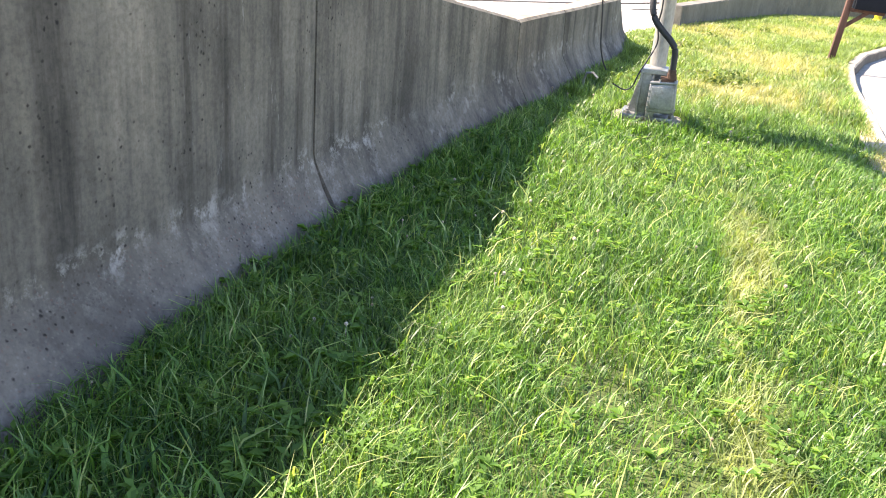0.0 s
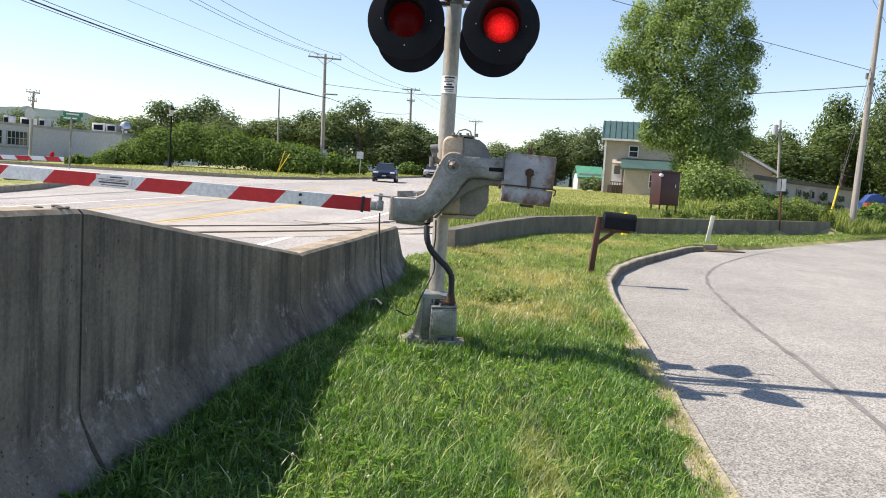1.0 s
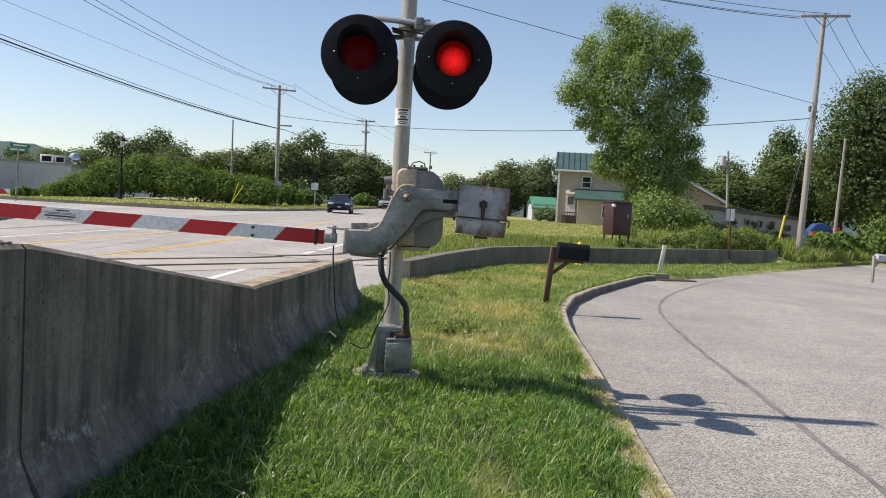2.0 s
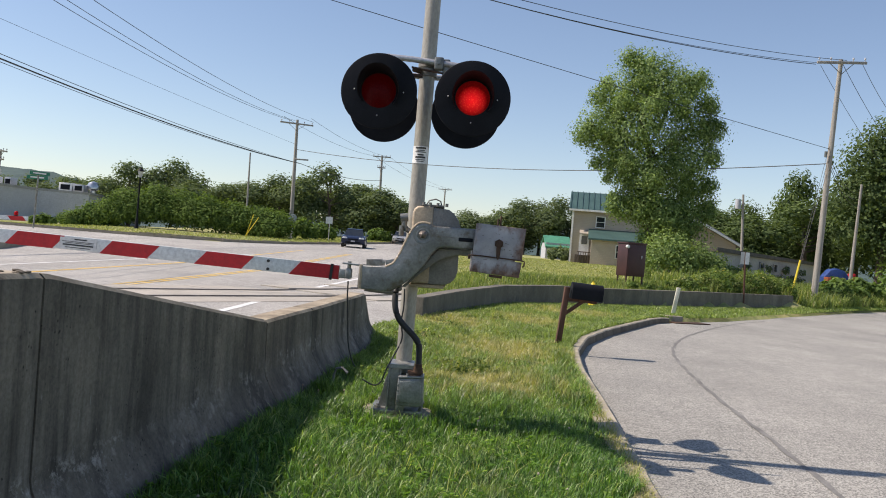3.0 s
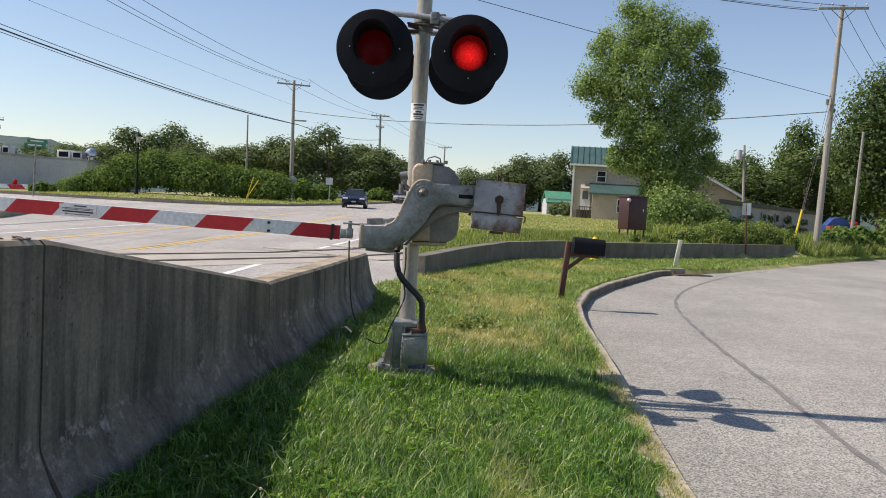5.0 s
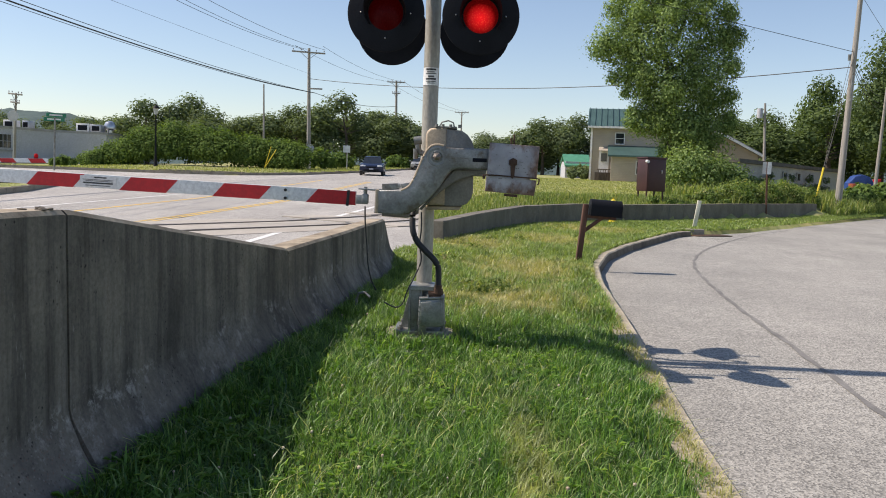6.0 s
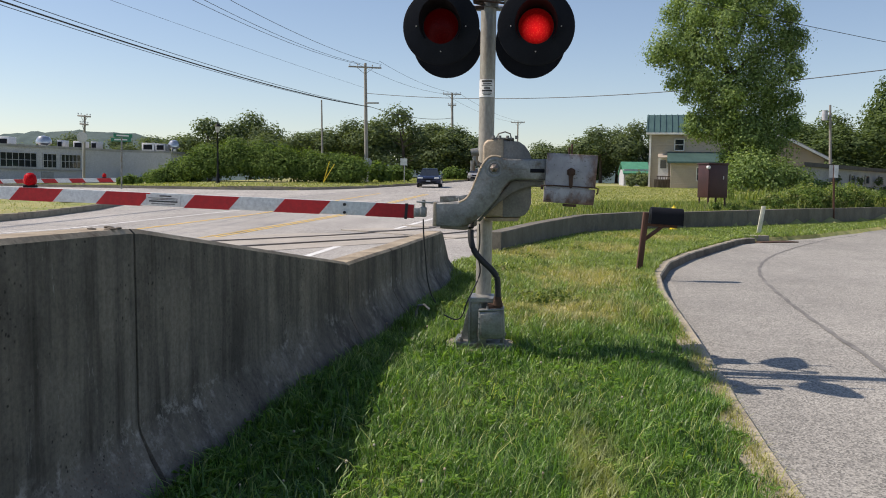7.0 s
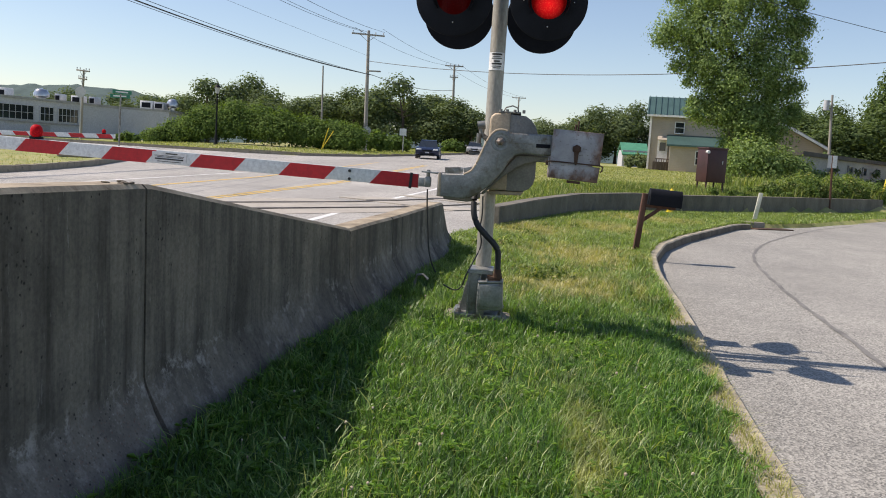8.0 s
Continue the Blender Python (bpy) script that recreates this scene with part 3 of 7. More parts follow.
def spread(lo, hi, core_lo, core_hi, step, grow=1.18):
    core = list(np.arange(core_lo, core_hi + 1e-6, step))
    s, v = step, core_hi
    while v < hi:
        s *= grow
        v += s
        core.append(v)
    s, v = step, core_lo
    while v > lo:
        s *= grow
        v -= s
        core.insert(0, v)
    return np.array(core)


gx = spread(-2500, 2500, -4, 8, 0.18, 1.09)
gy = spread(-600, 3500, -2, 26, 0.25, 1.09)
GX, GY = np.meshgrid(gx, gy)
GZ = land(GX, GY)
nx, ny = len(gx), len(gy)
idx = np.arange(nx * ny).reshape(ny, nx)
cells = np.stack([idx[:-1, :-1], idx[:-1, 1:], idx[1:, 1:], idx[1:, :-1]], -1).reshape(-1, 4)
ground = new("ground", raw_mesh("ground", np.stack([GX, GY, GZ], -1).reshape(-1, 3).tolist(), cells.tolist(), SOIL))
ground.data.polygons.foreach_set("use_smooth", [True] * len(ground.data.polygons))
tagged(ground, "grassy ground of lawn and verge reaching the horizon", "ground", kind="structure")


def ribbon(name, ys, left_of, right_of, height, material, label, category, cross=10, kind="structure", parent=None):
    """A strip of road between two edge lines."""
    vs, fs = [], []
    for y in ys:
        a, b = float(left_of(y)), float(right_of(y))
        for k in range(cross + 1):
            x = a + (b - a) * k / cross
            vs.append((x, float(y), float(height(y))))
    w = cross + 1
    for i in range(len(ys) - 1):
        for k in range(cross):
            fs.append((i * w + k, i * w + k + 1, (i + 1) * w + k + 1, (i + 1) * w + k))
    ob = new(name, raw_mesh(name, vs, fs, material))
    if parent:
        ob.parent = parent
        return tagged(ob, label)
    return tagged(ob, label, category, kind=kind)


road_ys = sorted(set(list(np.arange(-30, 51, 1.0)) + list(np.arange(51, 62, 0.2)) + list(np.arange(62, 75, 1.0)) + list(np.arange(75, 261, 5))))
main_road = ribbon("road", road_ys, main_left, main_right, main_z, ROAD, "wide sun-bleached grey asphalt road over the crossing", "road", 12)
side_road = ribbon("road", list(np.arange(-30, 75.1, 0.5)), lambda y: kerb_x(y) - 0.01, lambda y: kerb_x(y) + 11, side_z, ROAD2,
                   "grey worn asphalt side road curving past the lawn", "road", 8)


# Painted lines and seams on the roads
def strip(name, pts, width, material, parent, height, lift=0.005, label=""):
    vs, fs = [], []
    for i, (x, y) in enumerate(pts):
        x0, y0 = pts[max(i - 1, 0)]
        x1, y1 = pts[min(i + 1, len(pts) - 1)]
        d = Vector((x1 - x0, y1 - y0)).normalized()
        w = (width(i) if callable(width) else width) / 2
        for sgn in (-1, 1):
            px, py = x - sgn * d.y * w, y + sgn * d.x * w
            vs.append((px, py, float(height(py)) + lift))
    for i in range(len(pts) - 1):
        fs.append((2 * i, 2 * i + 1, 2 * i + 3, 2 * i + 2))
    ob = new(name, raw_mesh(name, vs, fs, material))
    ob.parent = parent
    return tagged(ob, label)


for y0, y1 in ((2, 19.0), (21.5, 58), (66, 200)):
    strip("edge_line", [(float(centre_x(y)) + 3.25, y) for y in np.arange(y0, y1, 1.0)], 0.14, WHITE_LINE, main_road, main_z, label="white edge line")
for off, wide in ((-0.1, 0.1), (0.1, 0.1), (-2.75, 0.13)):
    for y0, y1 in ((0, 13.2), (16.6, 50)):
        strip("centre_line", [(float(centre_x(y)) + off, y) for y in np.arange(y0, y1, 1.0)], wide, YELLOW_LINE, main_road, main_z, label="yellow centre line")
strip("lane_line", [(-11.6 + 0.13 * (y - 16), y) for y in np.arange(14, 40, 1.0)], 0.12, WHITE_LINE, main_road, main_z, label="worn white lane line")
seam = ((2.78, 4.4), (2.95, 5.9), (3.02, 6.8), (3.13, 8.4), (3.46, 11.05), (3.98, 14.35), (4.53, 16.5), (5.5, 19.2), (7.17, 22.7), (9.36, 26.8), (12.0, 30.5))
sy = np.arange(4.7, 30, 0.22)
sxs = np.interp(sy, [q[1] for q in seam], [q[0] for q in seam])
sxs = np.convolve(np.pad(sxs, 5, mode="edge"), np.ones(11) / 11, mode="valid") + 0.008 * np.sin(5 * sy) + 0.004 * np.sin(17 * sy)
seam = [(float(a), float(b)) for a, b in zip(sxs, sy)]
strip("tar_seam", seam, lambda i: 0.055 + 0.014 * math.sin(i * 1.7), SEAM, side_road, side_z, label="dark sealed crack")

# Kerb stones of the side road, laid end to end
kerb = thing("kerb", "weathered concrete kerb along the lawn", "kerb", (1.5, 7, 0), kind="structure")


def kerb_piece(y0, y1, n=6, height=0.138, width=0.13):
    bm = bmesh.new()
    rows = []
    for i in range(n + 1):
        y = y0 + (y1 - y0) * i / n
        x = float(kerb_x(y))
        d = Vector((float(kerb_x(y + 0.05) - kerb_x(y - 0.05)), 0.1)).normalized()
        nrm = Vector((d.y, -d.x))
        zb = float(side_z(y))
        up = height + 0.01 * float(smooth01((y - 12.5) / 3)) - float(kerb_dip(y))
        wide = width + 0.09 * float(1 - smooth01((y - 7.5) / 2))
        prof = ((-wide, zb - 0.15), (-wide, zb + up), (-0.02, zb + up), (0.0, zb + up - 0.02), (0.02, zb - 0.15))
        rows.append([bm.verts.new((x + nrm.x * o, y + nrm.y * o, z + 0.006 * math.sin(7 * y + 3 * o))) for o, z in prof])
    for a, b in zip(rows, rows[1:]):
        for k in range(len(a) - 1):
            # road-facing side takes the colour with shade painted in
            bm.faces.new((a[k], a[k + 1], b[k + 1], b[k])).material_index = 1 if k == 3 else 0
    bm.faces.new(rows[0])
    bm.faces.new(rows[-1][::-1])
    return bm


y = -6.0
while y < 24.0:
    step = 3.0 if y < 10 else 2.0
    y1 = min(y + step, 24.3)
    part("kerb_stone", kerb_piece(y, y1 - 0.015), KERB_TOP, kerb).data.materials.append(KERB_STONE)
    y = y1

# The concrete barrier wall beside the lawn: cast panels with a flared foot
barrier = thing("wall_barrier", "tall weathered cast-concrete barrier wall with stains", "wall", (-1.5, 5, 0), kind="structure")


def barrier_panel(y0, y1, deep=0.0):
    bm = bmesh.new()
    n = max(2, int((y1 - y0) / 0.25)) + 2
    rows = []
    for i in range(n + 1):
        y = y0 + (y1 - y0) * (0.0 if i == 0 else 1.0 if i == n else (0.03 + (i - 1) * (y1 - y0 - 0.06) / (n - 2)) / (y1 - y0))
        inset = deep + (0.006 if i in (0, n) else 0.0)
        xt, zt, zg = float(wall_toe(y)), float(wall_top(y)), float(lawn_z(y))
        h = zt - zg
        fl = min(0.27, 0.36 * h)
        wob = 0.004 * math.sin(3.1 * y)
        fo = float(flare_out(y))
        prof = [(-0.40, zg - 0.3), (-0.40, zt - 0.02), (-0.38, zt), (-0.20, zt), (-0.178, zt - 0.022), (-0.172, zg + 0.62 * h),
                (-0.166, zg + fl + 0.05), (-0.155, zg + fl), (-0.10 + fo * 0.35, zg + fl * 0.6), (-0.05 + fo * 0.68, zg + fl * 0.27), (fo, zg - 0.02), (0.02 + fo, zg - 0.3)]
        rows.append([bm.verts.new((xt + o - inset + wob, y, z - inset * 0.6)) for o, z in prof])
    for a, b in zip(rows, rows[1:]):
        for k in range(len(a) - 1):
            f = bm.faces.new((a[k], a[k + 1], b[k + 1], b[k]))
            f.material_index = 1 if k in (2, 3) else 0
    bm.faces.new(rows[0])
    bm.faces.new(rows[-1][::-1])
    if abs(y1 - 3.784) < 0.01 and not deep:
        # the near casting's foot is broken back at the joint
        for k, back in ((8, 0.02), (9, 0.05), (10, 0.085), (11, 0.1)):
            rows[-1][k].co.y -= back
    if y1 > 11 and not deep:
        zt, zg = float(wall_top(11.3)), float(lawn_z(11.3))
        for v in rows[-1]:
            f = min(1.3, max(0.0, (zt - v.co.z) / (zt - zg)))
            v.co.y += 0.95 * f
            v.co.x += 0.05 * f
    return bm


for a, b in ((-8.0, -2.4), (-2.4, 3.8), (3.8, 6.86), (6.86, 8.35), (8.35, 11.3)):
    pn = part("panel", barrier_panel(a, b - 0.016), CONCRETE, barrier)
    pn.data.materials.append(CAP)
    if b < 11:
        # black inset strip stands in for the shade inside the open joint
        part("joint_filler", barrier_panel(b - 0.04, b + 0.025, 0.03), RUBBER, barrier, "black strip for the shade in the recessed joint")

# The low concrete wall beyond the lawn
low_wall = thing("wall_low", "low dark weathered concrete wall below the house lawn", "wall", (5, 28, 0), kind="structure")
LW = [(-0.47, 16.8), (0.4, 20.0), (1.72, 24.3), (3.6, 26.8), (5.2, 28.3), (7.9, 31.1), (10.6, 34.0), (13.4, 37.0), (16.25, 40.0)]
LZ = [0.41, 0.48, 0.545, 0.60, 0.58, 0.61, 0.64, 0.65, 0.67]
for (x0, y0), (x1, y1), z0, z1 in zip(LW, LW[1:], LZ, LZ[1:]):
    bm = bmesh.new()
    d = Vector((x1 - x0, y1 - y0)).normalized()
    nn = Vector((-d.y, d.x)) * 0.16
    g = d * 0.008
    vs = []
    for (x, y, z), sgn in (((x0, y0, z0), 1), ((x1, y1, z1), -1)):
        for o in (-1, 1):
            for zz in (-0.4, z):
                vs.append(bm.verts.new((x + o * nn.x + sgn * g.x, y + o * nn.y + sgn * g.y, zz)))
    for f in ((0, 1, 3, 2), (4, 6, 7, 5), (0, 4, 5, 1), (2, 3, 7, 6), (1, 5, 7, 3)):
        bm.faces.new([vs[k] for k in f])
    bmesh.ops.bevel(bm, geom=[e for e in bm.edges if min(v.co.z for v in e.verts) > 0], offset=0.015, segments=2, affect="EDGES")
    part("panel", bm, LOW_CONCRETE, low_wall)

# The railway over the road
track = thing("railway_track", "pair of steel rails set in a tan plank crossing", "railway", (-3, 19, 0.1), kind="structure")
T0, TD = Vector((-4.88, 17.4)), Vector((0.54, 0.842)).normalized()
TN = Vector((TD.y, -TD.x))
for off in (-0.72, 0.72):
    bm = bmesh.new()
    p, q = T0 + TN * off - TD * 14, T0 + TN * off + TD * 13
    zz = lambda v: float(main_z(v.y))
    rot = math.degrees(math.atan2(TD.y, TD.x))
    n = 18
    rows = []
    for i in range(n + 1):
        c = p.lerp(q, i / n)
        z = zz(c) + 0.022
        rows.append([bm.verts.new((c.x + TN.x * o, c.y + TN.y * o, z + h)) for o, h in ((-0.03, -0.1), (-0.03, -0.005), (-0.02, 0.005), (0.02, 0.005), (0.03, -0.005), (0.03, -0.1))])
    for a, b in zip(rows, rows[1:]):
        for k in range(5):
            bm.faces.new((a[k], a[k + 1], b[k + 1], b[k]))
    part("rail", bm, RAIL, track, "dull steel rail")
for off, w in ((-1.35, 0.95), (0.0, 1.28), (1.35, 0.95)):
    for i in range(9):
        a, b = T0 + TN * off + TD * (-10.8 + 2.4 * i), T0 + TN * off + TD * (-10.8 + 2.4 * i + 2.38)
        bm = bmesh.new()
        c = (a + b) / 2
        box(bm, (c.x, c.y, zz(c) - 0.03), (2.395, w, 0.075), (0, 0, rot))
        part("crossing_panel", bm, PLANKING, track)

# The crossing signal: mast, cast foot, two pairs of lights
MX, MY = -0.245, 6.95
signal = thing("crossing_signal", "grey railroad crossing mast with two pairs of red flashing lights", "railroad signal", (MX, MY, 0), "crossing signals")
bm = bmesh.new()
cyl(bm, (MX, MY, 0.05), (MX, MY, 4.6), 0.064, 0.06, 28)
part("mast", bm, GALV, signal, "grey painted round steel mast")
bm = bmesh.new()
box(bm, (MX - 0.03, MY, -0.068), (0.58, 0.52, 0.15), bevel=0.04)
part("footing", bm, KERB, signal, "rough concrete footing")
bm = bmesh.new()
box(bm, (MX - 0.02, MY - 0.02, 0.035), (0.4, 0.4, 0.035), bevel=0.008)
lathe(bm, [(0.098, 0.05), (0.09, 0.2), (0.088, 0.36), (0.088, 0.41), (0.07, 0.42)], Matrix.Translation((MX, MY, 0)), 24, True)
for x in (-0.352, -0.262):
    prism(bm, [(6.73, 0.05), (6.73, 0.39), (6.75, 0.4), (6.95, 0.4), (6.95, 0.05)], "x", x, x + 0.014, 0.003)
prism(bm, [(-0.348, 0.05), (-0.348, 0.392), (-0.262, 0.392), (-0.262, 0.05)], "y", 6.762, 6.79, 0.004)
prism(bm, [(-0.35, 0.05), (-0.35, 0.34), (-0.375, 0.27), (-0.42, 0.05)], "y", 6.86, 6.885, 0.003)
prism(bm, [(MX + 0.08, 0.05), (MX + 0.08, 0.36), (MX + 0.11, 0.27), (MX + 0.17, 0.05)], "y", 6.98, 7.005, 0.003)
prism(bm, [(6.72, 0.38), (6.72, 0.41), (7.05, 0.41), (7.05, 0.38)], "x", MX - 0.1, MX + 0.09, 0.004)
part("foot_casting", bm, CAST, signal, "ribbed cast metal foot")
for sx in (-1, 1):
    for sy in (-1, 1):
        bm = bmesh.new()
        cyl(bm, (MX + sx * 0.17, MY + sy * 0.17, 0.02), (MX + sx * 0.17, MY + sy * 0.17, 0.085), 0.013, n=8)
        cyl(bm, (MX + sx * 0.17, MY + sy * 0.17, 0.05), (MX + sx * 0.17, MY + sy * 0.17, 0.072), 0.026, n=6)
        part("anchor_bolt", bm, CAST_DARK, signal)
bm = bmesh.new()
prism(bm, [(-0.268, 0.31), (-0.07, 0.33), (-0.058, 0.115), (-0.085, 0.1), (-0.25, 0.1), (-0.272, 0.112)], "y", 6.65, 6.84, 0.012)
prism(bm, [(-0.25, 0.295), (-0.088, 0.31), (-0.08, 0.135), (-0.25, 0.13)], "y", 6.641, 6.655, 0.004)
for zz_ in (0.14, 0.18, 0.22, 0.26):
    cyl(bm, (-0.262, 6.645, zz_), (-0.262, 6.655, zz_), 0.008, n=8)
prism(bm, [(-0.27, 0.05), (-0.27, 0.11), (-0.2, 0.11), (-0.21, 0.05)], "y", 6.7, 6.8, 0.004)
jb = part("junction_box", bm, CAST, signal, "cast junction box on the foot")
bm = bmesh.new()
box(bm, (-0.168, 6.74, 0.328), (0.2, 0.19, 0.016), (0, -4, 0), bevel=0.004)
for xx in (-0.2, -0.085):
    cyl(bm, (xx, 6.68, 0.33), (xx, 6.68, 0.352), 0.01, n=6)
part("lid", bm, CAST, jb)
bm = bmesh.new()
box(bm, (-0.14, 6.73, 0.352), (0.12, 0.1, 0.04), bevel=0.006)
cyl(bm, (-0.12, 6.70, 0.36), (-0.12, 6.70, 0.40), 0.036, n=8)
cyl(bm, (-0.12, 6.70, 0.39), (-0.12, 6.70, 0.43), 0.03, n=14)
part("fitting", bm, RUST, jb, "rusty conduit fitting")
bm = bmesh.new()
cyl(bm, (-0.36, 6.78, 0.385), (-0.30, 6.80, 0.385), 0.016, n=8)
part("lug", bm, CAST_DARK, jb)
bm = bmesh.new()
tube(bm, eased([(-0.34, 6.78, 1.04), (-0.345, 6.73, 0.95), (-0.335, 6.70, 0.85), (-0.30, 6.69, 0.77), (-0.235, 6.69, 0.70), (-0.17, 6.69, 0.64), (-0.13, 6.695, 0.58), (-0.122, 6.70, 0.51), (-0.12, 6.70, 0.41)]), 0.024, 12)
part("conduit_hose", bm, RUBBER, signal, "black flexible conduit hose")
bm = bmesh.new()
tube(bm, eased([(-0.28, 6.8, 1.0), (-0.275, 6.79, 0.86), (-0.285, 6.8, 0.74), (-0.27, 6.82, 0.6), (-0.33, 6.78, 0.45), (-0.37, 6.74, 0.36), (-0.40, 6.72, 0.27), (-0.455, 6.72, 0.235), (-0.55, 6.73, 0.27)]), 0.006, 6)
part("loose_cable", bm, RUBBER, signal)
# notice on the mast with unreadable print
bm = bmesh.new()
lathe(bm, [(0.0665, 2.01), (0.0665, 2.15)], Matrix.Translation((MX, MY, 0)), 28)
bm2 = bmesh.new()
for k in range(13):
    a0, a1 = math.radians(-160 + k * 10), math.radians(-150 + k * 10)
    q = [bm2.verts.new((MX + 0.0665 * math.cos(a), MY + 0.0665 * math.sin(a), z)) for a, z in ((a0, 2.01), (a1, 2.01), (a1, 2.15), (a0, 2.15))]
    bm2.faces.new(q)
bm.free()
plate = part("notice", bm2, WHITE, signal, "white printed notice wrapped on the mast")
for z, h, w in ((2.135, 0.014, 0.085), (2.115, 0.006, 0.07), (2.102, 0.006, 0.09), (2.08, 0.012, 0.05), (2.06, 0.014, 0.085), (2.04, 0.006, 0.08), (2.027, 0.006, 0.06)):
    bm = bmesh.new()
    k = 8
    for i in range(k):
        a0 = -math.pi / 2 + (i / k - 0.5) * w / 0.067
        a1 = a0 + w / 0.067 / k
        bm.faces.new([bm.verts.new((MX + 0.068 * math.cos(a), MY + 0.068 * math.sin(a), zz_)) for a, zz_ in ((a0, z - h / 2), (a1, z - h / 2), (a1, z + h / 2), (a0, z + h / 2))])
    part("print_line", bm, INK, plate)
# crossarm and clamp
bm = bmesh.new()
tube(bm, [(-0.61, 6.84, 2.60), (-0.61, 6.84, 2.78), (-0.57, 6.84, 2.835), (-0.35, 6.85, 2.83), (-0.13, 6.85, 2.815), (0.08, 6.84, 2.80), (0.13, 6.84, 2.75), (0.13, 6.84, 2.60)], 0.024, 12)
part("crossarm", bm, ALU, signal, "grey pipe crossarm for the lights")
bm = bmesh.new()
tube(bm, [(-0.605, 7.12, 2.60), (-0.6, 7.1, 2.70), (-0.55, 7.06, 2.745), (0.05, 7.06, 2.74), (0.09, 7.1, 2.70), (0.095, 7.12, 2.60)], 0.024, 12)
part("crossarm", bm, ALU, signal, "rear pipe crossarm")
for z in (2.745, 2.815):
    bm = bmesh.new()
    lathe(bm, [(0.064, z - 0.03), (0.078, z - 0.027), (0.078, z + 0.027), (0.064, z + 0.03)], Matrix.Translation((MX, MY, 0)), 24)
    part("clamp_band", bm, CAST_DARK, signal)
bm = bmesh.new()
box(bm, (-0.155, 6.86, 2.81), (0.075, 0.1, 0.1), bevel=0.014)
cyl(bm, (-0.155, 6.80, 2.815), (-0.155, 6.78, 2.815), 0.02, n=8)
box(bm, (-0.095, 6.88, 2.785), (0.06, 0.07, 0.14), bevel=0.014)
part("clamp", bm, CAST, signal, "cast crossarm clamp")
bm = bmesh.new()
box(bm, (-0.325, 6.87, 2.75), (0.08, 0.05, 0.035), (0, 12, 0), 0.008)
cyl(bm, (-0.37, 6.84, 2.765), (-0.12, 6.84, 2.735), 0.009, n=8)
cyl(bm, (-0.36, 6.84, 2.70), (-0.28, 6.86, 2.705), 0.016, n=8)
part("clamp", bm, RUST, signal, "rusty clamp bolts")
buck = part("crossbuck_post", cyl(bmesh.new(), (MX, MY - 0.07, 3.75), (MX, MY - 0.07, 4.45), 0.02, n=8), ALU, signal)
for ang in (45, -45):
    part("blade", box(bmesh.new(), (MX, MY - 0.1, 4.1), (1.22, 0.012, 0.22), (0, ang, 0)), WHITE, buck, "white crossbuck blade")


def flasher(at, facing, lens, dark=False):
    """A light head: round black target, hood, lens, housing behind."""
    yaw = 0 if facing < 0 else 180
    m = Matrix.Translation(at) @ pose(0, 0, 0, 0, 0, yaw) @ pose(0, 0, 0, 90, 0, 0)
    bm = bmesh.new()
    lathe(bm, [(0.105, 0.012), (0.275, 0.004), (0.292, 0.0), (0.295, -0.006), (0.29, -0.012), (0.10, -0.004)], m, 56)
    tgt = part("target_disc", bm, BLACK, signal, "round black target disc")
    bm = bmesh.new()
    rows = []
    for k in range(29):
        a = math.radians(-38 + k * (256 / 28))
        cut = 0.06 + 0.22 * max(0.0, math.sin(a) * 0.75 + 0.25)
        rows.append([bm.verts.new(m @ Vector((r * math.cos(a), r * math.sin(a), h))) for r, h in ((0.148, 0.008), (0.162, cut), (0.158, cut), (0.144, 0.01))])
    for p_, q_ in zip(rows, rows[1:]):
        for j in range(3):
            bm.faces.new((p_[j], q_[j], q_[j + 1], p_[j + 1]))
    part("hood", bm, BLACK, tgt, "black sun hood")
    bm = bmesh.new()
    lathe(bm, [(0.0001, 0.055), (0.05, 0.05), (0.095, 0.036), (0.126, 0.016), (0.142, 0.004)], m, 40)
    part("lens", bm, lens, tgt)
    bm = bmesh.new()
    lathe(bm, [(0.135, -0.002), (0.135, -0.06), (0.11, -0.11), (0.05, -0.15), (0.03, -0.2), (0.0001, -0.2)], m, 32)
    part("housing", bm, BLACK, tgt)
    for a in (0, 90, 180, 270):
        bm = bmesh.new()
        c = m @ Vector((0.19 * math.cos(math.radians(a)), 0.19 * math.sin(math.radians(a)), 0.012))
        bmesh.ops.create_uvsphere(bm, u_segments=8, v_segments=5, radius=0.006, matrix=Matrix.Translation(c))
        part("screw", bm, CHROME, tgt)


flasher((-0.595, 6.62, 2.515), -1, RED_OFF)
flasher((0.13, 6.62, 2.515), -1, RED_ON)
flasher((-0.605, 7.33, 2.505), 1, RED_OFF)
flasher((0.095, 7.33, 2.505), 1, RED_OFF)

# The gate: mechanism case, bent arm castings, counterweight, striped arm
gate = thing("crossing_gate", "lowered red and white striped crossing gate with rusty counterweight", "railroad gate", (-0.1, 6.8, 0.99), "crossing gates")
bm = bmesh.new()
prism(bm, [(-0.262, 1.61), (-0.25, 1.64), (-0.225, 1.662), (-0.1, 1.67), (-0.095, 1.06), (-0.24, 1.055), (-0.262, 1.08)], "y", 6.72, 7.06, 0.02)
prism(bm, [(-0.25, 1.05), (0.04, 1.055), (0.02, 1.025), (-0.23, 1.02)], "y", 6.76, 7.0, 0.006)
case = part("mechanism_case", bm, CAST_TAN, gate, "tan cast gate mechanism case")
bm = bmesh.new()
